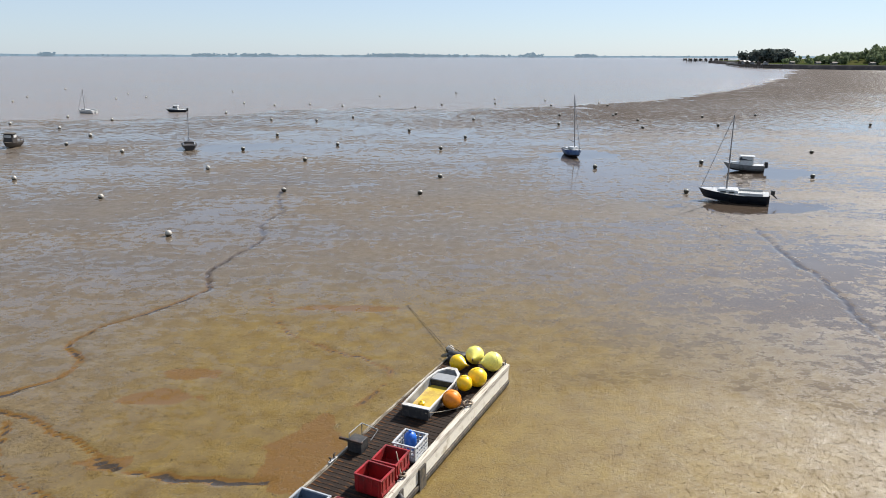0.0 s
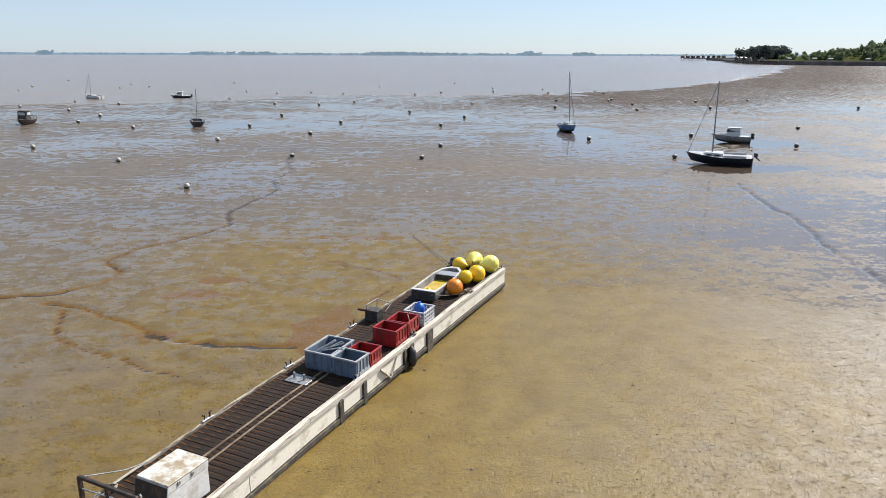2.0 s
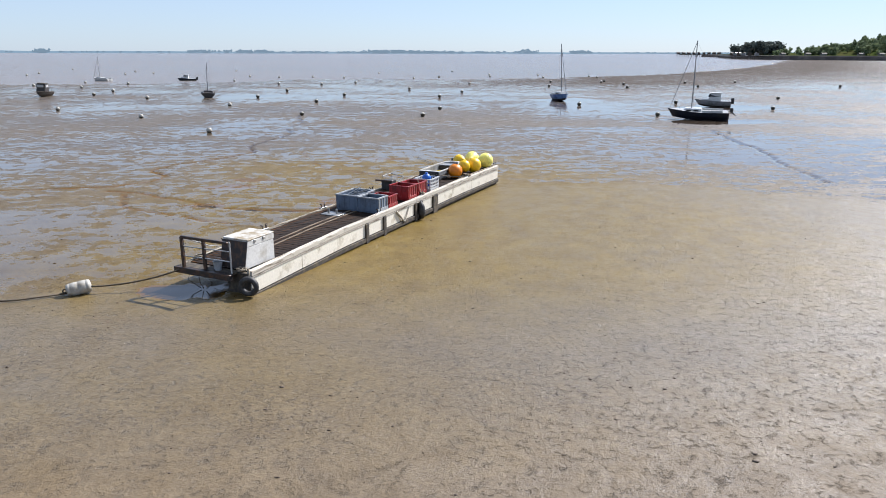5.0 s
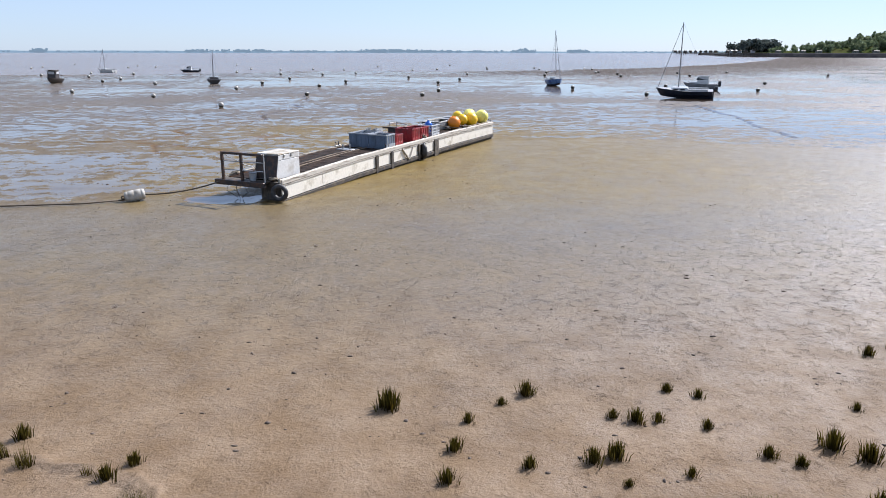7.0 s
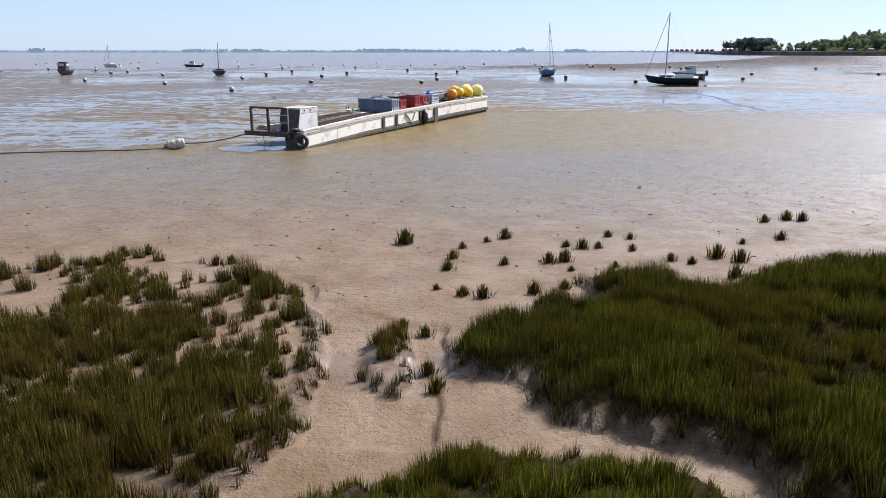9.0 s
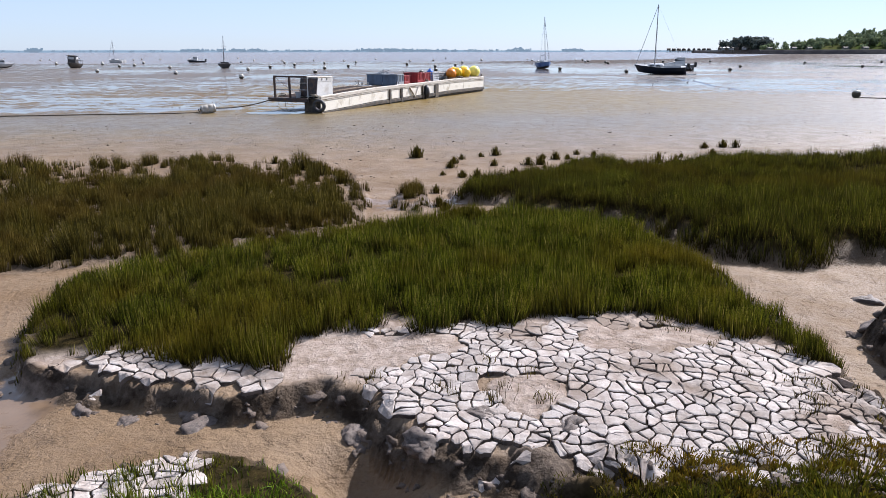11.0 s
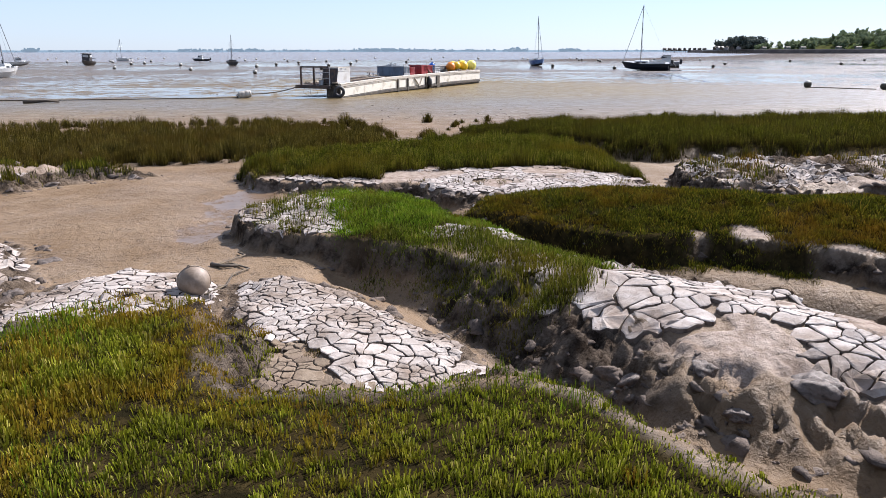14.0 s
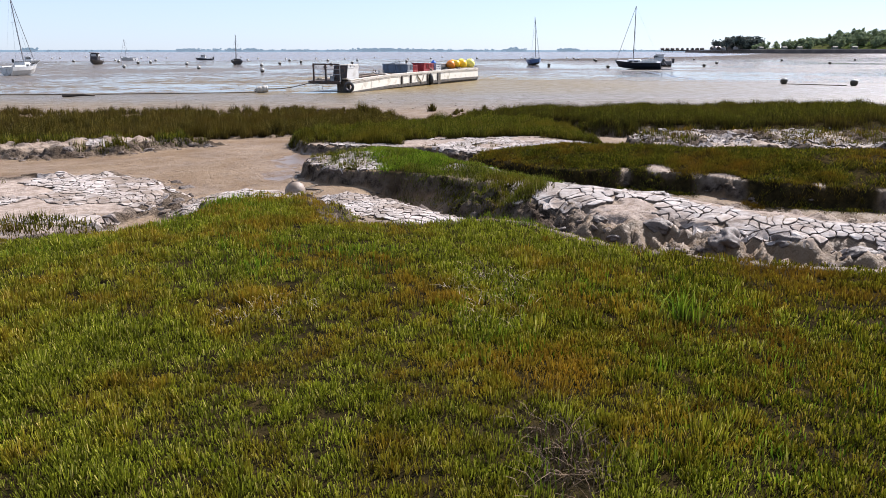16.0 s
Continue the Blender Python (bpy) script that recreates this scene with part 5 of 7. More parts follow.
def build_winch():
    t = thing("winch_frame", on_pontoon(-2.15, 12.0, 0.0), "black box with pale pipe frame on the deck edge", "winch")
    part("winch_box", box(B(), -0.32, 0.2, -0.22, 0.2, 0.0, 0.42, 0.01), BLACK, t)
    part("side_arm", box(B(), -0.62, 0.25, -0.26, -0.18, 0.36, 0.44, 0.01), DARK, t)
    for y in (-0.2, 0.55):
        part("frame_leg", tube(B(), [(-0.25, y, 0.0), (-0.25, y, 0.62)], 0.018), STEEL, t)
    part("frame_bar", tube(B(), [(-0.25, -0.2, 0.62), (-0.25, 0.55, 0.62)], 0.018), STEEL, t)
    part("frame_bar", tube(B(), [(-0.25, 0.55, 0.62), (0.35, 0.6, 0.5), (0.3, 0.2, 0.3)], 0.02), STEEL, t)
    return t


build_winch()


def build_punt():
    t = thing("punt", on_pontoon(-1.48, 16.1, 0.0, 2.5), "small white flat-bottomed boat holding yellow rainwater", "boat")
    out = [(-0.52, -1.6), (0.52, -1.6), (0.55, 0.6), (0.45, 1.35), (0.18, 1.75), (-0.18, 1.75), (-0.45, 1.35), (-0.55, 0.6)]

    def ring(bm, k, z, dy=0.0):
        return [bm.verts.new((x * k, y * (k + dy), z)) for x, y in out]
    bm = B()
    rs = [ring(bm, 0.86, 0.03), ring(bm, 0.97, 0.25), ring(bm, 1.0, 0.47), ring(bm, 0.93, 0.47), ring(bm, 0.88, 0.25), ring(bm, 0.82, 0.08)]
    for a, b in zip(rs, rs[1:]):
        for j in range(8):
            bm.faces.new((a[j], a[(j + 1) % 8], b[(j + 1) % 8], b[j]))
    bm.faces.new(rs[0][::-1]), bm.faces.new(rs[-1])
    # grey paint on the white boat's sides stands for their shade
    part("punt_hull", bm, HULL_GREY, t, "white hull sides with their shade as grey colour")
    bm = B()
    rs = [ring(bm, 1.03, 0.43), ring(bm, 1.03, 0.485), ring(bm, 0.92, 0.485), ring(bm, 0.92, 0.43)]
    for a, b in zip(rs, rs[1:] + rs[:1]):
        for j in range(8):
            bm.faces.new((a[j], a[(j + 1) % 8], b[(j + 1) % 8], b[j]))
    part("punt_rim", bm, WHITE, t)
    bm = B()
    bm.faces.new([bm.verts.new((x * 0.86, min(y * 0.86, 0.72), 0.17)) for x, y in out])
    part("rainwater", bm, POND_YELLOW, t, "yellow rainwater in the bottom")
    part("bow_locker", box(B(), -0.46, 0.46, 0.72, 1.3, 0.1, 0.42, 0.015), HULL_GREY, t, "grey bow locker with its shaded front in black")
    # black sheet added as the shade inside the bow
    part("locker_front", box(B(), -0.455, 0.455, 0.70, 0.716, 0.1, 0.40), BLACK, t)
    part("stern_board", box(B(), -0.5, 0.5, -1.66, -1.61, 0.05, 0.46, 0.01), BLACK, t, "dark grey transom")
    tr = part("yellow_jug", lathe(B(), [(0.1, 0), (0.12, 0.02), (0.12, 0.12), (0.05, 0.17), (0.03, 0.2)], 12), YELLOW, t)
    tr.location = (-0.1, -0.9, 0.16)
    return t


build_punt()


def buoy_pear(x, y, r, tx, ty, mat, label, z=0.0, tail=1.5):
    """A big round buoy lying on its side, its cone towards (tx, ty)."""
    t = thing("marker_buoy", on_pontoon(x, y, z, math.degrees(math.atan2(ty - y, tx - x)) - 90), label, "buoy", "yellow buoys on the pontoon")
    prof = [(0.05, -1.0)] + [(math.sin(a), -math.cos(a)) for a in np.linspace(0.25, 2.05, 12)] + [(0.52, 0.95), (0.2, 1.25), (0.09, tail)]
    m = pose(0, 0, r, -84, 0, 0) @ Matrix.Scale(r, 4)
    part("buoy_body", lathe(B(), prof, 22, m), mat, t, smooth=True)
    part("seam", torus(B(), 1.0 * r, 0.012, pose(0, 0, r, -84, 0, 0), 24, 6), mat, t, smooth=True)
    part("eye", torus(B(), 0.05, 0.018, pose(0, (tail + 0.05) * r, r * (1 + 0.1 * tail), 0, 90, 0), 10, 6), DARK, t)
    return t


buoy_pear(-0.60, 15.75, 0.35, -0.75, 17.2, ORANGE, "large orange-yellow buoy lying on the deck", tail=1.55)
buoy_pear(-0.66, 17.0, 0.30, -0.85, 18.0, YELLOW, "small bright yellow buoy beside the punt", 0.12)
buoy_pear(-0.46, 17.75, 0.38, -1.0, 18.4, YELLOW, "large bright yellow buoy on the deck")
buoy_pear(-1.65, 18.55, 0.33, -0.9, 18.3, YELLOW, "yellow cone buoy lying by the punt", 0.08, 1.7)
buoy_pear(-0.42, 19.25, 0.40, -1.0, 18.5, PALE_YELLOW, "large faded pale yellow buoy", 0.02)
buoy_pear(-1.3, 19.5, 0.38, -1.05, 18.5, PALE_YELLOW, "large lemon yellow buoy at the pontoon end", 0.05)
roll = thing("net_roll", on_pontoon(-2.05, 19.5, 0.0), "black bundle of net and rubber matting", "bundle")
for k, (dx, dy, r) in enumerate(((0, 0, 0.2), (0.3, 0.16, 0.18), (0.12, -0.25, 0.15))):
    part("roll", tube(B(), [(dx - 0.45, dy, r), (dx - 0.2, dy + 0.03, r * 1.05), (dx + 0.15, dy - 0.02, r), (dx + 0.4, dy + 0.04, r * 1.02)], [r * 0.9, r, r * 0.96, r * 0.85], 10), BLACK, roll, smooth=True)
hung = tagged(part("hanging_fender", tube(B(), [on_p(0.1, 10.65, 0.8), on_p(0.14, 10.66, 0.6), on_p(0.15, 10.64, 0.3), on_p(0.13, 10.66, 0.08)], [0.05, 0.13, 0.17, 0.1], 10), BLACK, smooth=True), "black rubber fender hung on the pontoon side", "fender")
rope("lashing", sag(on_p(-0.1, 11.1, 1.0), on_p(-0.5, 11.5, 1.58), -0.05, 6), 0.018, ROPE, "pale rope over the red bin")
rope("lashing", sag(on_p(-0.15, 16.0, 1.03), on_p(-1.0, 14.4, 1.3), 0.06, 8), 0.016, ROPE, "pale rope from gunwale to punt")
rope("lashing", sag(on_p(-0.15, 16.0, 1.03), on_p(-0.15, 13.4, 0.98), 0.0, 8), 0.016, ROPE, "pale rope along the gunwale")
rope("lashing", sag(on_p(-0.12, 19.8, 1.0), on_p(-0.15, 16.0, 1.02), -0.03, 10), 0.02, ROPE, "muddy rope along the gunwale")


def coil(m, r, turns, label):
    pts, rnd = [], random.Random(int(r * 1000))
    for k in range(turns * 12):
        a = 2 * math.pi * k / 12
        q = r * (0.6 + 0.4 * rnd.random())
        pts.append(m @ Vector((q * math.cos(a), q * math.sin(a), 0.02 + 0.018 * k / 12 + 0.01 * rnd.random())))
    return rope("rope_coil", pts, 0.018, ROPE, label)


coil(on_pontoon(-0.12, 16.1, 0.09), 0.2, 4, "pale rope heaped on the gunwale")
coil(on_pontoon(-0.12, 11.2, 0.09), 0.13, 3, "pale rope round a cleat")
coil(on_pontoon(-0.3, -0.05, 0.05), 0.17, 4, "pale rope heaped at the pontoon corner")
coil(on_pontoon(-2.45, 0.5, 0.03), 0.16, 3, "pale rope heaped on the platform")
for k in range(3):
    x = -2.1 + 0.35 * k
    rope("hanging_rope", [on_p(x, -0.3, 0.5), on_p(x + 0.12 * (k - 1), -0.28, 0.25), on_p(x + 0.3 - 0.25 * k, -0.2, 0.02)], 0.012, ROPE_DARK, "dark rope end hanging under the platform")

# mooring line of the pontoon with its barrel float
barrel_at = Vector((-10.1, 8.75, 0.0))
barrel = thing("barrel_float", pose(barrel_at.x, barrel_at.y, 0.02, 0, 0, 25), "mud-stained white ribbed barrel float on the mooring rope", "float")
bm = B()
lathe(bm, [(0.06, -0.34), (0.17, -0.32), (0.2, -0.24), (0.185, -0.22), (0.2, -0.2), (0.2, -0.02), (0.185, 0.0), (0.2, 0.02), (0.2, 0.2), (0.185, 0.22), (0.2, 0.24), (0.17, 0.32), (0.06, 0.34)], 18, pose(0, 0, 0.17, 0, 82, 0))
part("barrel", bm, BUOY_WHITE, barrel, smooth=True)
part("end_ring", torus(B(), 0.05, 0.02, pose(-0.38, 0, 0.13, 90, 0, 0), 10, 6), DARK, barrel)
rope("mooring_rope", sag(on_p(-2.35, -0.38, 0.6), (-9.8, 8.8, 0.22), 0.12, 14), 0.028, ROPE_DARK, "muddy mooring rope slung from the pontoon")
lay = [(-10.4, 8.7), (-11.6, 8.1), (-14.1, 7.7), (-18.4, 6.8), (-24, 6.4), (-32, 5.2)]
rope("mooring_rope", [(x, y, float(height(x, y)[0]) + 0.05) for x, y in lay], 0.03, ROPE_DARK, "muddy rope lying over the flat")
chain_buoy = thing("mooring_ball", pose(1.25, 29.9, 0.02, 0, 12, 0), "white-topped weedy mooring ball behind the pontoon", "buoy")
part("ball", lathe(B(), [(0.20 * math.sin(a), 0.20 - 0.20 * math.cos(a)) for a in np.linspace(0.12, 3.02, 12)], 18), BUOY_WHITE, chain_buoy, smooth=True)
part("weed_skirt", lathe(B(), [(0.206 * math.sin(a), 0.20 - 0.206 * math.cos(a)) for a in np.linspace(0.3, 1.7, 8)], 18), BUOY_DARK, chain_buoy, "dark weed on the lower half", smooth=True)
for a, b, d in (((-1.0, 36.3, 0.05), (1.2, 30.1, 0.1), 0.0), ((1.2, 29.8, 0.5), on_p(-1.3, 20.0, 0.9), 0.1)):
    rope("mooring_chain", sag(a, b, d * 0.3, 12), 0.016, ROPE_DARK, "dark mooring chain over the mud")


# ---- boats ----
def hull_rings(L, beam_, free, fore=0.55, stern=0.75, keel=0.35, flare=0.15, n=13):
    """Sections from stern to stem; x across, y forward, z up from the keel."""
    rings = []
    for k in range(n):
        f = k / (n - 1)
        full = stern + (1 - stern) * math.sin(min(1, f / 0.45) * math.pi / 2) if f < 0.45 else max(0.015, 1 - ((f - 0.45) / 0.55) ** 2.2) ** 0.8
        hw = beam_ / 2 * full
        sheer = free * (1 + 0.25 * max(0, f - 0.4) ** 1.5 * 2)
        low = keel * (f ** 4) * 0.9
        rake = fore * max(0, f - 0.8) / 0.2
        y0 = -L / 2 + f * (L - fore)
        rings.append([(hw * a, y0 + rake * h, low + (sheer - low) * h) for a, h in ((0.0, 0.0), (0.45, 0.06), (0.78 - flare, 0.28), (0.95 - flare * 0.5, 0.6), (1.0, 1.0))])
    return rings


def hull_mesh(rings, skip_top=False):
    bm = B()
    grid = []
    for r in rings:
        grid.append([bm.verts.new((-x, y, z)) for x, y, z in r[::-1]] + [bm.verts.new(p) for p in r[1:]])
    m = len(grid[0])
    for a, b in zip(grid, grid[1:]):
        for j in range(m - 1):
            bm.faces.new((a[j], b[j], b[j + 1], a[j + 1]))
    bm.faces.new(grid[0])
    bm.faces.new(grid[-1][::-1])
    bmesh.ops.recalc_face_normals(bm, faces=bm.faces)
    return bm


def deck_mesh(rings, inset=0.96, dz=0.01):
    bm = B()
    a = [bm.verts.new((-r[-1][0] * inset, r[-1][1], r[-1][2] + dz)) for r in rings]
    c = [bm.verts.new((0, r[-1][1], r[-1][2] + dz + 0.04)) for r in rings]
    b = [bm.verts.new((r[-1][0] * inset, r[-1][1], r[-1][2] + dz)) for r in rings]
    for k in range(len(rings) - 1):
        bm.faces.new((a[k], c[k], c[k + 1], a[k + 1]))
        bm.faces.new((c[k], b[k], b[k + 1], c[k + 1]))
    bmesh.ops.recalc_face_normals(bm, faces=bm.faces)
    return bm


def cabin_mesh(w0, w1, y0, y1, z0, z1, front=0.35, back=0.1):
    bm = B()
    lo = [bm.verts.new(p) for p in ((-w0, y0, z0), (w0, y0, z0), (w1, y1, z0), (-w1, y1, z0))]
    hi = [bm.verts.new(p) for p in ((-w0 * 0.85, y0 + back, z1), (w0 * 0.85, y0 + back, z1), (w1 * 0.8, y1 - front, z1), (-w1 * 0.8, y1 - front, z1))]
    bm.faces.new(lo[::-1]), bm.faces.new(hi)
    for j in range(4):
        bm.faces.new((lo[j], lo[(j + 1) % 4], hi[(j + 1) % 4], hi[j]))
    bmesh.ops.bevel(bm, geom=list(bm.edges), offset=0.04, segments=2, affect="EDGES")
    return bm


def bottom(rings, cut, mat, boat):
    low = []
    for r in rings:
        low.append([(x * 1.01, y, z) for x, y, z in r[:3]])
    part("antifouling", hull_mesh(low), mat, boat, "dark bottom paint")


def rig(boat, y, z, top, mat, bow=None, boom=None, stern=None):
    mast = part("mast", tube(B(), [(0, y, z), (0, y, top)], [0.06, 0.045], 8), mat, boat)
    part("spreader", tube(B(), [(-0.5, y, z + (top - z) * 0.6), (0.5, y, z + (top - z) * 0.6)], 0.015), mat, mast)
    if bow:
        part("forestay", tube(B(), [(0, y, top - 0.1), bow], 0.03), mat, boat, "furled foresail on its stay")
    if stern:
        part("backstay", tube(B(), [(0, y, top - 0.05), stern], 0.005, 4), mat, boat)
    if boom:
        part("boom", tube(B(), [(0, y - 0.05, z + 0.7), (0, y - boom, z + 0.75)], 0.05), mat, boat)
    for sx in (-1, 1):
        part("shroud", tube(B(), [(0, y, z + (top - z) * 0.9), (sx * 0.85, y - 0.1, z - 0.2)], 0.01, 4), mat, boat)


def sailboat(m, L, beam_, free, hull_mat, bottom_mat, top, label, cabin=True, outboard=False, boom=True, tall_cabin=0.32, deck_mat=None):
    deck_mat = deck_mat or GEL
    t = thing("sailing_boat", m, label, "sailing boat", "boats aground")
    r = hull_rings(L, beam_, free)
    part("hull", hull_mesh(r), hull_mat, t, smooth=False)
    bottom(r, 0.3, bottom_mat, t)
    part("deck", deck_mesh(r), deck_mat, t)
    if cabin:
        c = part("coachroof", cabin_mesh(beam_ * 0.34, beam_ * 0.22, -L * 0.08, L * 0.26, free, free + tall_cabin), deck_mat, t)
        for sx in (-1, 1):
            for y in (-0.02, 0.1):
                part("cabin_window", box(B(), sx * beam_ * 0.315 - 0.03, sx * beam_ * 0.315 + 0.03, L * y, L * (y + 0.08), free + 0.1, free + 0.23, 0.01), GLASS_DARK, c)
        part("cockpit_coaming", box(box(B(), -beam_ * 0.36, -beam_ * 0.31, -L * 0.42, -L * 0.08, free, free + 0.2, 0.02), beam_ * 0.31, beam_ * 0.36, -L * 0.42, -L * 0.08, free, free + 0.2, 0.02), GEL, t)
    rig(t, L * 0.1, free + (tall_cabin if cabin else 0), top, ALU, (0, L * 0.47, free * 1.2), L * 0.4 if boom else None, (0, -L * 0.48, free))
    for y in (0.30, 0.46):
        part("pulpit", tube(B(), [(-0.35 * (0.9 - y), L * y, free), (-0.3 * (0.9 - y), L * y, free + 0.5), (0.3 * (0.9 - y), L * y, free + 0.5), (0.35 * (0.9 - y), L * y, free)], 0.015, 5), STEEL, t)
    if outboard:
        o = part("outboard_motor", box(B(), -0.14, 0.14, -L / 2 - 0.5, -L / 2 - 0.15, free, free + 0.42, 0.06), BLACK, t, "black outboard motor tilted up")
        part("outboard_leg", tube(B(), [(0, -L / 2 - 0.3, free + 0.05), (0, -L / 2 - 0.75, free - 0.35)], [0.08, 0.05], 8), BLACK, o)
        part("propeller", lathe(B(), [(0.02, -0.02), (0.13, 0.0), (0.02, 0.02)], 9, pose(0, -L / 2 - 0.8, free - 0.4, 60, 0, 0)), BLACK, o)
    part("rudder", box(B(), -0.03, 0.03, -L / 2 - 0.12, -L / 2 + 0.02, 0.0, free * 0.9, 0.01), hull_mat, t)
    return t


def ground_at(x, y):
    return float(height(x, y)[0])


def boat_pose(x, y, bow, sink=0.08, roll=0.0):
    """bow: degrees of the bow's bearing, counted from +y towards +x."""
    return pose(x, y, ground_at(x, y) - sink, 0, roll, -bow)


def motor_boat(m, L, beam_, free, hull_mat, label, house=0.9, house_at=(-0.1, 0.15), canopy=False):
    t = thing("motor_boat", m, label, "motor boat", "boats aground")
    r = hull_rings(L, beam_, free, fore=0.6, stern=0.9)
    part("hull", hull_mesh(r), hull_mat, t)
    bottom(r, 0.3, BROWN, t)
    part("deck", deck_mesh(r), GEL, t)
    part("foredeck", cabin_mesh(beam_ * 0.36, beam_ * 0.14, L * house_at[1] * 0.9, L * 0.38, free, free + 0.3, 0.25, 0.02), GEL, t)
    h = part("wheelhouse", cabin_mesh(beam_ * 0.36, beam_ * 0.3, L * house_at[0], L * house_at[1], free, free + house, 0.3, 0.05), GEL, t)
    y0, y1 = L * house_at[0], L * house_at[1]
    part("windscreen", cabin_mesh(beam_ * 0.335, beam_ * 0.285, y0 + 0.1, y1 + 0.04, free + house * 0.52, free + house * 0.88, 0.12, 0.03), GLASS_DARK, h)
    part("roof", box(B(), -beam_ * 0.36, beam_ * 0.36, y0 - 0.15, y1 - 0.1, free + house - 0.02, free + house + 0.05, 0.02), GEL, h)
    for sx in (-1, 1):
        part("side_rail", tube(B(), [(sx * beam_ * 0.45, -L * 0.45, free), (sx * beam_ * 0.45, -L * 0.45, free + 0.4), (sx * beam_ * 0.45, y0, free + 0.4), (sx * beam_ * 0.45, y0, free)], 0.02, 5), STEEL, t)
    part("bow_rail", tube(B(), [(-beam_ * 0.3, L * 0.25, free + 0.05), (-beam_ * 0.26, L * 0.28, free + 0.5), (0, L * 0.47, free + 0.6), (beam_ * 0.26, L * 0.28, free + 0.5), (beam_ * 0.3, L * 0.25, free + 0.05)], 0.018, 5), STEEL, t)
    part("outboard_motor", box(B(), -0.18, 0.18, -L / 2 - 0.4, -L / 2 - 0.02, free * 0.6, free + 0.4, 0.06), BLACK, t)
    return t


sailboat(boat_pose(28.1, 64.6, -67, 0.05, -6.5), 6.1, 2.1, 0.95, NAVY, NAVY, 8.2, "navy sailing boat with white deck aground by a pool", outboard=True, boom=False)
motor_boat(boat_pose(36.4, 82.2, -72, 0.05), 4.5, 1.9, 0.85, HULL_GREY, "grey and white cabin boat resting in a pool", 1.0, (-0.22, 0.12))
sailboat(boat_pose(18.5, 94.5, 170, 0.05, 3), 5.2, 2.2, 0.95, HULL_BLUE, BROWN, 8.15, "blue and white sailing boat aground by a pool", tall_cabin=0.4)
sailboat(boat_pose(-36.0, 101.2, -20, 0.1, 2), 5.0, 2.2, 0.8, BROWN, BROWN, 5.4, "dark wooden sailing boat aground on the flat", tall_cabin=0.3, deck_mat=BROWN)


def work_boat(m, label):
    t = thing("fishing_boat", m, label, "fishing boat", "boats aground")
    L, b, f = 4.2, 2.1, 0.8
    r = hull_rings(L, b, f, stern=0.85)
    part("hull", hull_mesh(r), BROWN, t)
    part("deck", deck_mesh(r), TARRED, t)
    w = part("wheelhouse", cabin_mesh(0.75, 0.65, -0.4, 1.0, f, f + 1.35, 0.15, 0.02), BROWN, t, "dark wheelhouse with open windows")
    for sx in (-1, 1):
        part("house_window", box(B(), sx * 0.68 - 0.05, sx * 0.68 + 0.05, -0.2, 0.7, f + 0.75, f + 1.15, 0.01), GEL, w)
    part("house_window", box(B(), -0.45, 0.45, 0.88, 0.95, f + 0.75, f + 1.15, 0.01), GEL, w)
    part("roof", box(B(), -0.8, 0.8, -0.55, 1.05, f + 1.33, f + 1.4, 0.02), TARRED, w)
    for y in (-2.2, -1.2):
        part("gantry_leg", tube(B(), [(-0.8, y, f), (-0.8, y, f + 0.55), (0.8, y, f + 0.55), (0.8, y, f)], 0.035), DARK, t)
    return t


work_boat(boat_pose(-62.3, 102.0, 172, 0.08, -3), "dark brown fishing boat with wheelhouse aground")
sailboat(pose(-81.6, 163.0, -0.42, 0, 0, 65), 5.6, 2.2, 1.0, GEL, NAVY, 6.0, "white sailing boat afloat on the estuary", boom=False)
motor_boat(pose(-62.4, 167.0, -0.35, 0, 0, 100), 4.6, 1.9, 0.8, NAVY, "small dark motor boat afloat", 0.95)
sailboat(boat_pose(-42.0, 41.5, 10, 0.08, -4), 4.4, 2.1, 0.85, GEL, GEL, 7.9, "white sailing cruiser aground on the flat", tall_cabin=0.5, boom=False)
motor_boat(boat_pose(-74.5, 101.5, 60, 0.08), 4.2, 1.8, 0.7, GEL, "small white motor boat aground far out", 0.8)


# ---- mooring buoys on the flat ----
def mooring_buoy(x, y, r, white, lean):
    t = thing("mooring_buoy", pose(x, y, ground_at(x, y) - 0.03 if y < np.interp(x, *WATER_EDGE) else -0.14, lean, lean * 0.7, lean * 9), "round mooring buoy with weedy dark side, on wet mud" if not white else "round white mooring buoy, muddy below", "buoy", "mooring buoys")
    if ("b", white) not in BUOY_MESH:
        bm = lathe(B(), [(math.sin(a), 1 - math.cos(a)) for a in np.linspace(0.1, 3.04, 11)], 14)
        BUOY_MESH["b", white] = bm_mesh("ball", bm, BUOY_WHITE if white else BUOY_DARK)
        bm = lathe(B(), [(1.025 * math.sin(a), 1 - 1.025 * math.cos(a)) for a in (np.linspace(0.4, 1.35, 6) if white else np.linspace(2.0, 2.9, 6))], 14)
        BUOY_MESH["s", white] = bm_mesh("band", bm, BUOY_DARK if white else BUOY_WHITE)
        BUOY_MESH["e", white] = bm_mesh("top_eye", torus(B(), 0.13, 0.05, pose(0, 0, 2.08, 90, 0, 0), 10, 6), DARK)
    for key, name in (("b", "ball"), ("s", "band"), ("e", "top_eye")):
        ob = new(name, BUOY_MESH[key, white])
        ob.parent = t
        ob.scale = (r, r, r)
    return t


BUOY_MESH = {}


def bm_mesh(name, bm, mat):
    me = bpy.data.meshes.new(name)
    bm.to_mesh(me)
    bm.free()
    me.materials.append(mat)
    me.polygons.foreach_set("use_smooth", [True] * len(me.polygons))
    return me


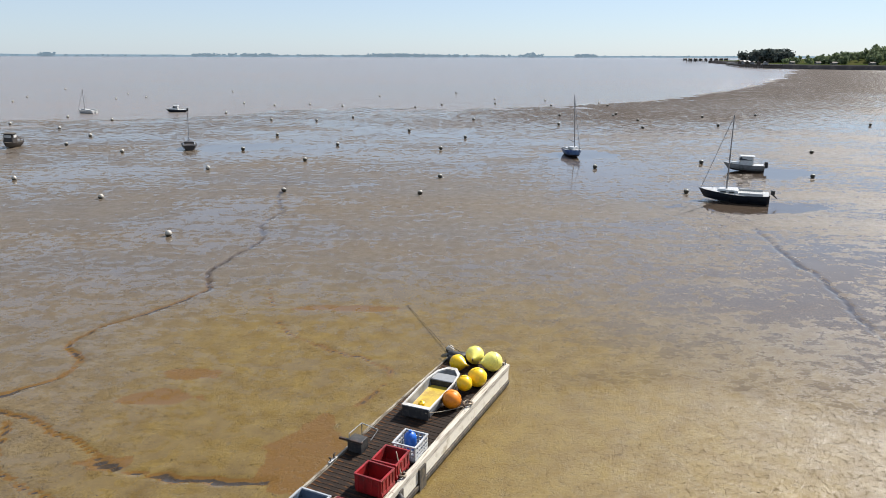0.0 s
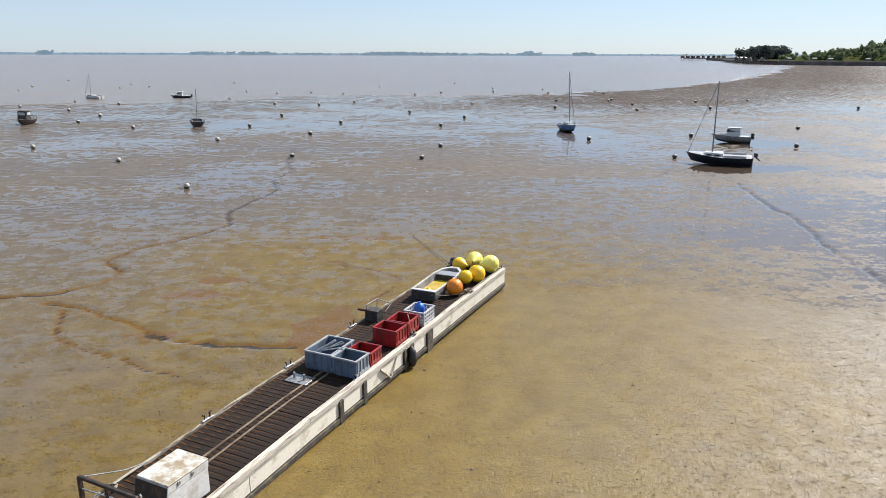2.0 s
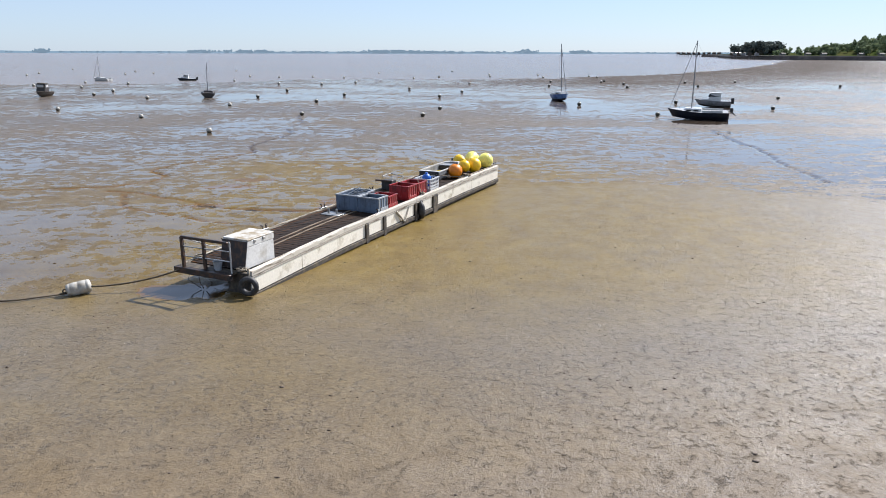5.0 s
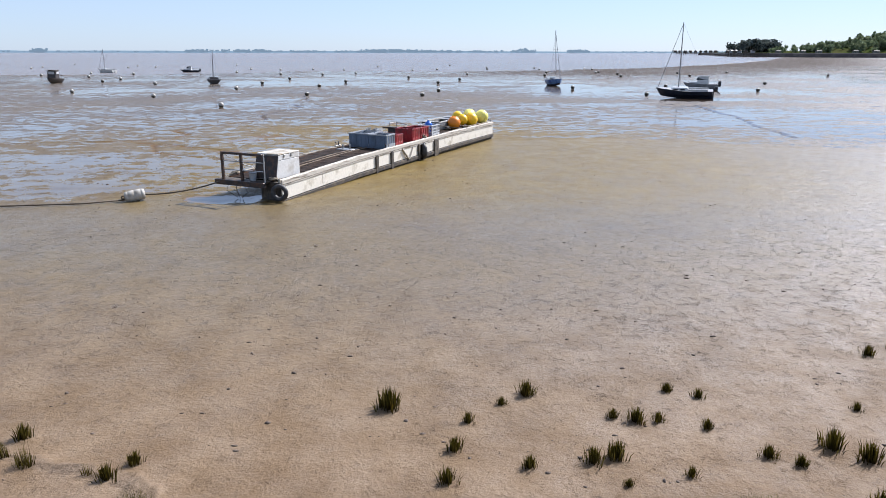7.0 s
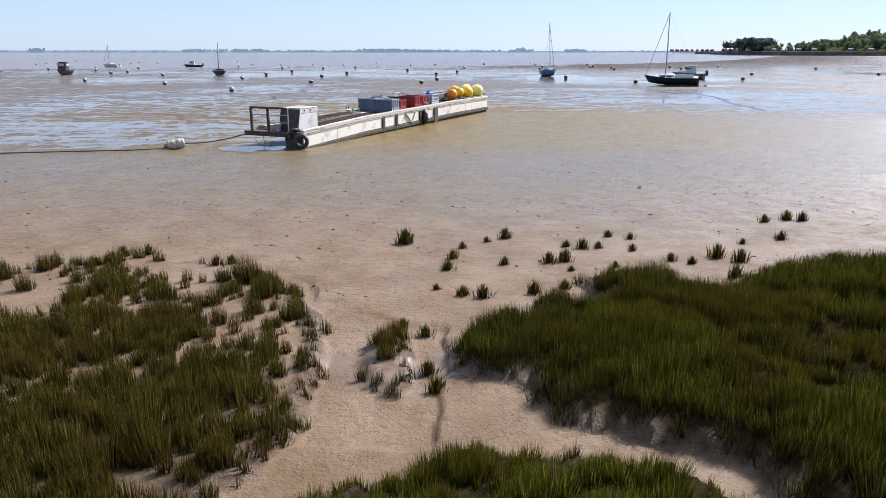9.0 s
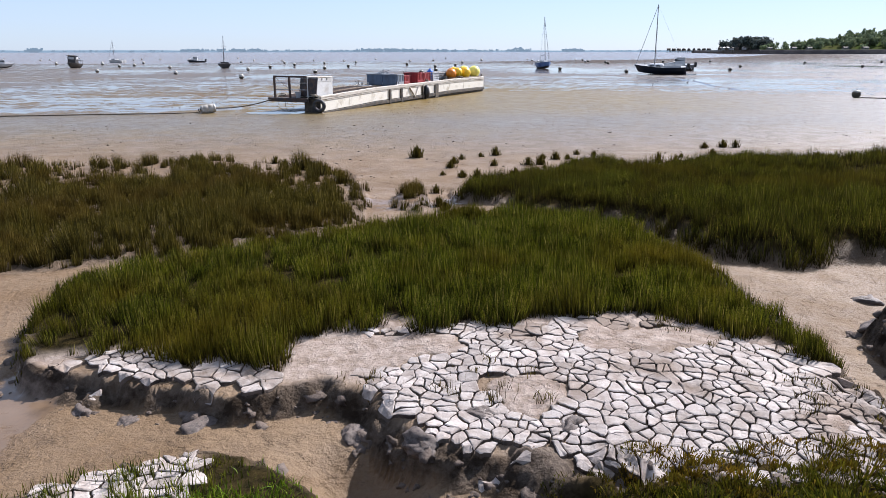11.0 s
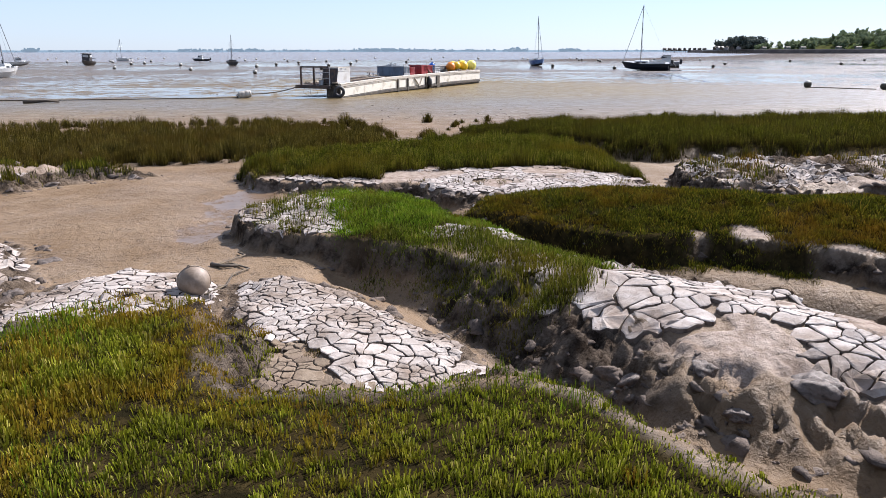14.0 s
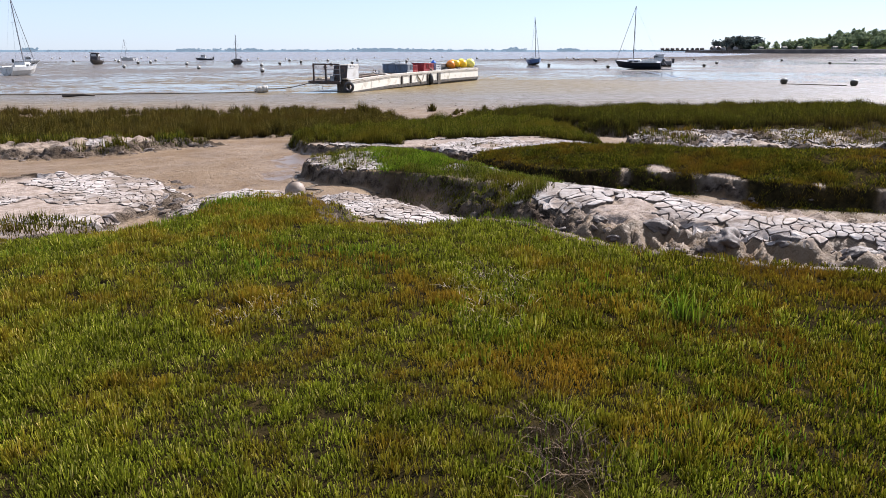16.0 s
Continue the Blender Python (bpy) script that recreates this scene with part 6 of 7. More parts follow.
NEAR_BUOYS = [(-45.8, 75.0), (-31.6, 65.0), (-19.8, 51.1), (-27.1, 82.2), (-55.3, 103.9), (-27.7, 99.4), (-43.8, 96.7), (-15.0, 68.6), (-16.9, 89.2), (-27.0, 117.2), (-15.0, 104.7), (-1.4, 67.3), (0.5, 76.8), (0.5, 100.5), (-5.3, 124.8), (4.4, 114.6), (19.2, 83.8), (33.4, 87.7), (25.0, 68.3), (52.2, 97.3), (42.2, 77.4), (25.4, 18.6), (28.8, 15.7), (72.8, 96.8)]
FAR_BUOYS = [(7.1, 147.2), (53.6, 135.3), (57.3, 154.0), (70.9, 158.7), (84.0, 137.2), (23.2, 136.8), (38.7, 157.7), (37.9, 130.7), (40.9, 145.5), (-49.4, 162.8), (-34.6, 144.8), (-25.1, 143.8), (-18.7, 151.8), (-80.0, 151.5), (-67.0, 143.9), (-68.8, 127.2), (-82.6, 135.2), (-57.5, 115.7), (-129.0, 220.8), (-143.5, 270.7), (-120.9, 199.8), (-98.0, 213.5), (-92.6, 222.3), (-54.2, 195.1), (-43.8, 186.8), (-35.4, 191.3), (-25.7, 185.3), (-6.5, 181.9), (0.3, 190.4), (15.0, 195.3), (30.9, 210.4), (29.5, 189.2), (26.7, 157.4), (44.8, 201.0), (44.2, 187.6), (40.1, 160.8), (16.2, 215.2), (105.9, 144.2), (-106, 240), (-75, 255), (-20, 230), (5, 250)]
for k, (x, y) in enumerate(NEAR_BUOYS):
    mooring_buoy(x, y, 0.25 if y < 80 else 0.27, k in (0, 1, 2, 3, 6), 6 + 5 * math.sin(k * 2.3))
for k, (x, y) in enumerate(FAR_BUOYS):
    mooring_buoy(x, y, 0.29, x < 0 or k % 3 == 0, 5 * math.sin(k * 1.7))


# ---- tufts on the flat, ball, driftwood ----
TUFTS = [(-0.3, -6.1, 1.5), (0.8, -6.5, 0.7), (0.6, -7.2, 0.9), (0.5, -7.9, 0.9), (1.7, -5.7, 1.1), (1.5, -7.6, 0.8), (1.3, -6.0, 0.6), (2.3, -7.5, 1.0), (2.6, -7.4, 1.1), (2.8, -6.4, 0.7), (3.1, -6.5, 1.0), (3.4, -6.5, 0.7), (3.8, -5.6, 0.7), (4.2, -5.8, 0.7), (4.0, -6.7, 0.7), (4.5, -7.4, 0.8), (4.8, -7.6, 0.7), (5.4, -7.2, 1.3), (5.7, -7.5, 1.2), (7.6, -4.3, 0.9), (8.2, -4.1, 1.1), (8.5, -4.2, 1.1), (7.2, -5.9, 0.9)]
TUFTS_TWO = [(3.4, -7.8, 0.6), (0.7, -9.3, 0.8), (1.0, -9.4, 1.0), (1.8, -9.2, 1.0), (2.6, -8.0, 0.5), (-5.4, -7.0, 1.0), (-5.0, -6.9, 1.0), (-5.3, -7.5, 0.6), (-3.4, -8.0, 0.9), (-3.3, -7.5, 0.8), (5.2, -8.5, 1.2), (0.3, -9.0, 0.5), (0.2, -11.9, 0.9), (0.3, -12.4, 0.9), (0.15, -10.8, 0.8), (-0.15, -10.5, 0.7), (2.3, -9.0, 0.8), (9.5, -6.6, 0.9), (6.3, -6.2, 0.6)]


def tuft_mesh(seed):
    r = np.random.default_rng(seed)
    n = 190
    rad = np.abs(r.normal(0, 0.06, n))
    a = r.uniform(0, 2 * np.pi, n)
    x, y = rad * np.cos(a), rad * np.sin(a)
    tall = r.uniform(0.13, 0.27, n) * (1 - rad * 1.5)
    s = r.uniform(0, np.pi, n)
    side = np.stack([np.cos(s), np.sin(s), 0 * s], 1) * 0.006
    root = np.stack([x, y, 0 * x - 0.02], 1)
    out = np.stack([x, y, 0 * x], 1) * r.uniform(0.1, 0.6, n)[:, None] + r.normal(0, 0.015, (n, 3)) * [1, 1, 0]
    mid, top = root + out * 0.3 + np.outer(tall * 0.6, [0, 0, 1]), root + out + np.outer(tall, [0, 0, 1])
    co = np.stack([root - side, root + side, mid + side * 0.8, mid - side * 0.8, top], 1).reshape(-1, 3)
    i = np.arange(n) * 5
    tris = np.concatenate([np.stack([i, i + 1, i + 2], 1), np.stack([i, i + 2, i + 3], 1), np.stack([i + 3, i + 2, i + 4], 1)])
    me = bpy.data.meshes.new("grass_tuft")
    fast_mesh(me, co, tris)
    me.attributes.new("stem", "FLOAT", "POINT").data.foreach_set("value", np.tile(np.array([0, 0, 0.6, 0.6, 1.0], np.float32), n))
    me.materials.append(CORD_OLIVE)
    return me


tuft_meshes = [tuft_mesh(k) for k in range(4)]
for k, (x, y, s) in enumerate(TUFTS + TUFTS_TWO):
    ob = new("grass_tuft", tuft_meshes[k % 4])
    ob.matrix_world = pose(x, y, ground_at(x, y) - 0.005, 0, 0, 77 * k) @ Matrix.Scale(s, 4)
    tagged(ob, "dark olive tuft of cordgrass standing alone on mud", "grass tuft", "tufts on the mud flat")

ball = thing("washed_up_float", pose(-2.16, -23.72, ground_at(-2.16, -23.72) - 0.02, 8, -10, 0), "muddy round plastic float lying on cracked mud", "float")
part("ball", lathe(B(), [(0.13 * math.sin(a), 0.13 - 0.13 * math.cos(a)) for a in np.linspace(0.08, 3.06, 14)], 22), FENDER_GREY, ball, smooth=True)
part("seam", torus(B(), 0.131, 0.005, pose(0, 0, 0.13, 90, 0, 20), 24, 5), FENDER_GREY, ball, smooth=True)
part("eye", torus(B(), 0.013, 0.006, pose(0, 0, 0.262, 90, 0, 0), 10, 5), FENDER_GREY, ball)
track = [(-2.1, -23.75), (-2.02, -23.4), (-2.05, -23.1), (-1.95, -22.9), (-2.15, -22.75), (-2.3, -22.8), (-2.1, -22.45), (-2.2, -22.35)]
rope("float_rope", [(x, y, ground_at(x, y) + 0.02) for x, y in track], 0.009, ROPE_DARK, "muddy rope tied to the stranded float")


def driftwood(pts, r, label):
    return tagged(part("driftwood", tube(B(), [(x, y, ground_at(x, y) + r * 0.7 + dz) for x, y, dz in pts], [r * q for q in np.linspace(1, 0.5, len(pts))], 7), BARK, smooth=True), label, "driftwood")


driftwood([(-19.6, 4.8, 0), (-19.2, 4.9, 0.02), (-18.6, 5.0, 0.04), (-18.1, 5.2, 0)], 0.10, "dark driftwood branch stranded on the flat")
driftwood([(-2.35, -22.75, 0), (-2.2, -22.85, 0.01), (-2.05, -22.8, 0)], 0.022, "muddy driftwood stick by the pool")
rope("ground_rope", [(25.4 + k * 0.6, 18.5 - k * 0.5 + 0.2 * math.sin(k), ground_at(25.4 + k * 0.6, 18.5 - k * 0.5) + 0.03) for k in range(6)], 0.03, ROPE_DARK, "muddy rope between two dark buoys")


# ---- headland, jetties, far shore ----
def clump_tree(seed, tall, wide, leaf):
    """A tapered trunk with limbs, and a crown of many small leaf clumps."""
    r = random.Random(seed)
    bm = B()
    tube(bm, [(0, 0, -0.5), (0.1, 0, tall * 0.3), (0, 0.1, tall * 0.62)], [tall * 0.03, tall * 0.024, tall * 0.012], 6)
    for k in range(5):
        a = k * 1.3 + r.random()
        tube(bm, [(0, 0, tall * 0.32), (math.cos(a) * wide * 0.18, math.sin(a) * wide * 0.18, tall * 0.5), (math.cos(a) * wide * 0.33, math.sin(a) * wide * 0.33, tall * 0.64)], [tall * 0.014, tall * 0.01, tall * 0.005], 5)
    trunk = bm_mesh("trunk", bm, BARK)
    lobes = [(Vector((r.uniform(-1, 1) * wide * 0.30, r.uniform(-1, 1) * wide * 0.30, tall * r.uniform(0.16, 0.84))), r.uniform(0.17, 0.30) * wide) for _ in range(10)]
    co = []
    for c, rad in lobes:
        for _ in range(30):
            d = Vector((r.gauss(0, 1), r.gauss(0, 1), r.gauss(0, 1))).normalized()
            p = c + d * rad * r.uniform(0.75, 1.08)
            n1 = (d + Vector((r.gauss(0, 0.5), r.gauss(0, 0.5), r.gauss(0, 0.5)))).normalized()
            u = n1.orthogonal().normalized()
            v = n1.cross(u)
            s = wide * r.uniform(0.055, 0.115)
            co += [p + u * s, p + v * s * 0.8, p - u * s * 0.9, p - v * s]
    me = bpy.data.meshes.new("crown")
    fast_mesh(me, np.array([tuple(q) for q in co]), np.arange(len(co)).reshape(-1, 4))
    me.attributes.new("stem", "FLOAT", "POINT").data.foreach_set("value", np.ones(len(co), np.float32))
    me.materials.append(leaf)
    return trunk, me


def headland_line(f):
    """The headland's shore from its tip to beyond the view."""
    xs, ys = [438, 400, 345, 330, 345, 392, 470, 620, 900], [1190, 1010, 830, 735, 690, 645, 610, 590, 560]
    k = f * (len(xs) - 1)
    return np.interp(k, range(len(xs)), xs), np.interp(k, range(len(ys)), ys)


def build_headland():
    bm = B()
    rows = []
    for k in range(33):
        f = k / 32
        x, y = headland_line(f)
        x2, y2 = headland_line(min(1, f + 0.02))
        d = Vector((x2 - x, y2 - y, 0))
        if d.length < 1e-6:
            d = Vector((1, -0.1, 0))
        inland = Vector((-d.y, d.x, 0)).normalized()
        if inland.x + inland.y < 0:
            inland = -inland
        hill = 2.0 + 9 * float(step(np.array((f - 0.44) / 0.3)))
        prof = ((-3, -0.6), (0, 0.2), (1.5, 3.2), (12, 4.2), (40, 4.4), (80, 4.0 + hill), (200, 5 + hill * 1.3), (330, 2), (420, -2))
        rows.append([bm.verts.new(Vector((x, y, z)) + inland * dist) for dist, z in prof])
    for a, b in zip(rows, rows[1:]):
        for j in range(len(a) - 1):
            fc = bm.faces.new((a[j], b[j], b[j + 1], a[j + 1]))
            fc.material_index = 0 if j < 3 else 1
            fc.smooth = True
    bmesh.ops.recalc_face_normals(bm, faces=bm.faces)
    me = bpy.data.meshes.new("headland")
    bm.to_mesh(me)
    bm.free()
    me.materials.append(STONE), me.materials.append(BANK_GREEN)
    return tagged(new("headland", me), "low headland with stony shore and green bank", "headland", kind="structure")


headland = build_headland()


def on_headland(f, dist):
    x, y = headland_line(f)
    x2, y2 = headland_line(min(1, f + 0.02))
    d = Vector((x2 - x, y2 - y, 0))
    inland = Vector((-d.y, d.x, 0)).normalized()
    if inland.x + inland.y < 0:
        inland = -inland
    hill = 2.0 + 9 * float(step(np.array((f - 0.44) / 0.3)))
    z = float(np.interp(dist, [0, 1.5, 12, 40, 80, 200], [0.2, 3.2, 4.2, 4.4, 4.0 + hill, 5 + hill * 1.3]))
    p = Vector((x, y, z)) + inland * dist
    return p


tree_kinds = [clump_tree(3 + k, t, w, HAZY_TREE_LEAF if k < 5 else HAZY_SHADED_LEAF) for k, (t, w) in enumerate(((11, 11), (13, 10), (9, 11), (15, 9), (12, 13), (12, 12), (11, 13)))]
rnd = random.Random(21)


def plant(p, s, k):
    t = thing("tree", Matrix.Translation(p - Vector((0, 0, 0.3))) @ pose(0, 0, 0, 0, 0, rnd.uniform(0, 360)) @ Matrix.Scale(s, 4), "broad green tree on the headland", "tree", "headland trees")
    for name, me in zip(("trunk", "crown"), tree_kinds[k]):
        ob = new(name, me)
        ob.parent = t


for k in range(200):
    f = 0.475 + 0.27 * rnd.random()
    plant(on_headland(f, rnd.choice((48, 62, 80, 105, 135)) + rnd.uniform(-9, 9)), rnd.uniform(0.5, 0.85) * (0.5 + 0.75 * f), rnd.randrange(5))
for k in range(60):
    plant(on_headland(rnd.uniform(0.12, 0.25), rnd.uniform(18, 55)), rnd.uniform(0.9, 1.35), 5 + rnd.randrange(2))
for k in range(14):
    plant(on_headland(rnd.uniform(0.30, 0.46), rnd.uniform(26, 70)), rnd.uniform(0.35, 0.7), rnd.randrange(5))


def hut(p, w, d, h, turn, wall, roof, label, stilts=0.0, category="hut"):
    t = thing("fishing_hut" if stilts else "house", Matrix.Translation(p) @ pose(0, 0, 0, 0, 0, turn), label, category, "huts and houses on the shore")
    part("wall", box(B(), -w / 2, w / 2, -d / 2, d / 2, stilts, stilts + h, 0.03), wall, t)
    bm = B()
    o = 0.3
    v = [bm.verts.new(q) for q in ((-w / 2 - o, -d / 2 - o, stilts + h), (w / 2 + o, -d / 2 - o, stilts + h), (w / 2 + o, d / 2 + o, stilts + h), (-w / 2 - o, d / 2 + o, stilts + h), (-w / 2 - o, 0, stilts + h + d * 0.28), (w / 2 + o, 0, stilts + h + d * 0.28))]
    for q in ((0, 1, 5, 4), (2, 3, 4, 5), (1, 2, 5), (3, 0, 4), (3, 2, 1, 0)):
        bm.faces.new([v[i] for i in q])
    part("roof", bm, roof, t)
    for x in (-w * 0.25, w * 0.25):
        win = part("window", box(B(), x - 0.5, x + 0.5, -d / 2 - 0.06, -d / 2 + 0.02, stilts + h * 0.4, stilts + h * 0.78, 0.02), WHITE, t)
        part("pane", box(B(), x - 0.42, x + 0.42, -d / 2 - 0.08, -d / 2 - 0.061, stilts + h * 0.44, stilts + h * 0.74), GLASS_DARK, win)
    for sx in (-1, 1) if stilts else ():
        for sy in (-1, 1):
            part("stilt", tube(B(), [(sx * w * 0.42, sy * d * 0.42, -0.5), (sx * w * 0.42, sy * d * 0.42, stilts)], 0.16, 6), TARRED, t)
    if stilts:
        part("platform", box(B(), -w * 0.75, w * 0.6, -d * 0.7, d * 0.6, stilts - 0.22, stilts - 0.02, 0.02), TARRED, t)
        part("lift_net_arm", tube(B(), [(-w * 0.7, 0, stilts), (-w * 1.5, 0, stilts + 2.2)], 0.07, 5), TARRED, t)
    return t


for k, f in enumerate((0.30, 0.325, 0.345, 0.365, 0.385, 0.41)):
    p = on_headland(f, 0) + Vector((-14, -6 + 3 * math.sin(k), -0.4))
    p.z = 0.0
    hut(p, 4.2, 3.6, 2.3, 20 + 12 * k, HULL_GREY if k % 2 else TARRED, BROWN if k % 3 else TARRED, "small stilted fishing hut over the shore", 4.0)
for k in range(9):
    x = 392 + 9.5 * k
    hut(Vector((x, 1168 + 3 * k, -0.3)), 5.0, 4.0, 2.4, 15 * k, TARRED if k % 2 else BROWN, TARRED, "dark stilted fishing hut at the end of a jetty", 4.5)
quay = thing("jetty", Matrix.Translation(Vector((0, 0, 0))), "low dark timber walkway on piles along the shore", "jetty")
stops = [on_headland(f, 0) + Vector((-10, -5, 0)) for f in (0.17, 0.22, 0.27, 0.32, 0.37, 0.42, 0.46)]
for a, b in zip(stops, stops[1:]):
    turn = math.atan2(b.y - a.y, b.x - a.x)
    part("walkway", box(B(), 0, (b - a).length, -1.2, 1.2, 2.4, 4.0, 0.05, Matrix.Translation((a.x, a.y, 0)) @ Matrix.Rotation(turn, 4, "Z")), BROWN, quay)
    for j in range(6):
        q = a.lerp(b, j / 6)
        part("support_post", tube(B(), [(q.x, q.y, -1), (q.x, q.y, 2.5)], 0.3, 6), TARRED, quay)
jetty = thing("jetty", pose(392, 1162, 0, 0, 0, 15), "long low timber jetty with huts beyond the flat", "jetty")
part("walkway", box(B(), 0, 95, -1, 1, 2.6, 4.0, 0.05), BROWN, jetty)
for k in range(24):
    part("support_post", tube(B(), [(2 + 4 * k, 0.6 * (-1) ** k, -1), (2 + 4 * k, 0.6 * (-1) ** k, 3.7)], 0.2, 6), TARRED, jetty)
for k, f in enumerate((0.40, 0.47, 0.54, 0.60, 0.645, 0.70)):
    hut(on_headland(f, 24 + 6 * (k % 2)), 5, 3.5, 1.7, 40 - 60 * f, HOUSE_WALL, TARRED, "pale low house behind the shore road", 0.0, "house")


def build_far_shore():
    r = np.random.default_rng(5)
    xs = np.linspace(-2600, 2000, 700)
    prof = 8 + 5 * fbm(xs, xs * 0, 0.004, 4, 3) + 10 * np.maximum(0, fbm(xs, xs * 0 + 9, 0.002, 3, 8))
    bm = B()
    lo, up, bk = [], [], []
    for x, h in zip(xs, prof):
        y = 3000 + 80 * math.sin(x * 0.002)
        lo.append(bm.verts.new((x, y, -1.0)))
        up.append(bm.verts.new((x, y + 30, max(2.0, h))))
        bk.append(bm.verts.new((x, y + 420, max(2.0, h * 0.6))))
    for k in range(len(xs) - 1):
        bm.faces.new((lo[k], lo[k + 1], up[k + 1], up[k]))
        bm.faces.new((up[k], up[k + 1], bk[k + 1], bk[k]))
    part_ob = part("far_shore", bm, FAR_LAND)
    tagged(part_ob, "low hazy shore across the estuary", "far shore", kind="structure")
    # woods: many small clumps along the shore
    cl = []
    for x0, x1, n, h in ((-310, -120, 60, 11), (-120, 60, 60, 9), (560, 650, 30, 10), (60, 330, 30, 8), (-700, -310, 70, 7), (-1020, -700, 50, 10), (-1700, -1650, 20, 12), (330, 420, 10, 14), (-2500, -1020, 90, 6), (650, 1400, 60, 6)):
        for _ in range(n):
            cl.append((r.uniform(x0, x1), 2995 + r.uniform(-10, 30), h * r.uniform(0.55, 1.2)))
    verts, faces = [], []
    for x, y, h in cl:
        for _ in range(7):
            c = np.array([x + r.normal(0, h * 0.5), y + 80 * math.sin(x * 0.002) + r.normal(0, 3), h * r.uniform(0.3, 0.95) + 2])
            s = h * r.uniform(0.25, 0.45)
            k = len(verts)
            a = r.uniform(0, 6.28, 6)
            for j in range(6):
                verts.append(c + s * np.array([math.cos(j * 1.05) * r.uniform(0.7, 1.2), r.normal(0, 0.2), math.sin(j * 1.05) * r.uniform(0.6, 1.0)]))
            faces.append(tuple(range(k, k + 6)))
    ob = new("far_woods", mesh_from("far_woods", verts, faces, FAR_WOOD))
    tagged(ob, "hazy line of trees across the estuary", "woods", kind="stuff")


build_far_shore()


# ---- clods fallen from the banks ----
def build_clods():
    r = np.random.default_rng(17)
    bm = bmesh.new()
    bmesh.ops.create_icosphere(bm, subdivisions=2, radius=1.0)
    base = np.array([v.co[:] for v in bm.verts])
    tri = np.array([[v.index for v in f.verts] for f in bm.faces])
    bm.free()
    co, faces, k = [], [], 0
    for poly, count, lo, hi in ((CENTRE, 420, -0.12, 0.10), (TONGUE, 170, -0.15, 0.0), (MOUND, 60, -0.12, 0.04), (DOME, 120, -0.15, 0.04), (RIDGE, 320, -0.12, 0.2), (BANK_LEFT, 200, -0.15, 0.1), (LUMPS, 200, -0.2, 0.2)):
        xs, ys = zip(*poly)
        x, y = r.uniform(max(min(xs), -9) - 0.2, min(max(xs), 7) + 0.2, count * 9), r.uniform(min(ys) - 0.2, max(ys) + 0.2, count * 9)
        d = inside_depth(*warped(x, y), poly)
        ok = (d > lo) & (d < hi) & (y < -17.3) & (inside_depth(x, y, MEADOW_EDGE) < -0.1)
        x, y = x[ok][:count], y[ok][:count]
        if poly is TONGUE:
            f = r.uniform(0, 1, 260) ** 0.8
            at = np.array(CREEKS[0][0] + CREEKS[1][0])
            t = np.linspace(0, 1, len(at))
            cx, cy = np.interp(f, t, at[:, 0]) + r.normal(0.1, 0.16, 260), np.interp(f, t, at[:, 1]) + r.normal(0.05, 0.13, 260)
            x, y = np.append(x, cx), np.append(y, cy)
        z = height(x, y)
        for px, py, pz in zip(x, y, z):
            s = 0.010 + 0.06 * r.random() ** 3.5
            q = base * (0.85 + 2.4 * fbm(base[:, 0] * 1.7 + px * 9 + base[:, 2], base[:, 1] * 1.7 + py * 7 - base[:, 2], 1.0, 3, 5, 0.7)[:, None])
            q = q * (s * r.uniform(0.7, 1.4, 3)) * [1, 1, 0.8]
            co.append(q * [1.15, 1.15, 0.8] + [px, py, pz - s * 0.3])
            faces.append(tri + k)
            k += len(base)
    me = bpy.data.meshes.new("mud_clods")
    fast_mesh(me, np.concatenate(co), np.concatenate(faces))
    me.materials.append(CLOD)
    ob = new("mud_clods", me)
    tagged(ob, "lumps of grey-brown mud fallen from the banks", "mud clods", kind="stuff")


build_clods()


def lump_mesh(seed):
    bm = bmesh.new()
    bmesh.ops.create_icosphere(bm, subdivisions=4, radius=1.0)
    c = np.array([v.co[:] for v in bm.verts])
    u, w = c[:, 0] + 0.7 * c[:, 2] + 9 * seed, c[:, 1] - 0.6 * c[:, 2] + 5 * seed
    k = 0.9 + 0.8 * fbm(u, w, 1.3, 2, seed) + 0.5 * fbm(u, w, 3.1, 4, seed + 3, 0.6) - 0.5 * np.maximum(0, np.abs(fbm(u, w, 2.2, 2, seed + 5)) - 0.08)
    for v, q in zip(bm.verts, k):
        v.co = v.co * float(q)
    me = bpy.data.meshes.new("mud_lump")
    bm.to_mesh(me)
    bm.free()
    me.materials.append(SLUMP)
    me.polygons.foreach_set("use_smooth", [True] * len(me.polygons))
    return me


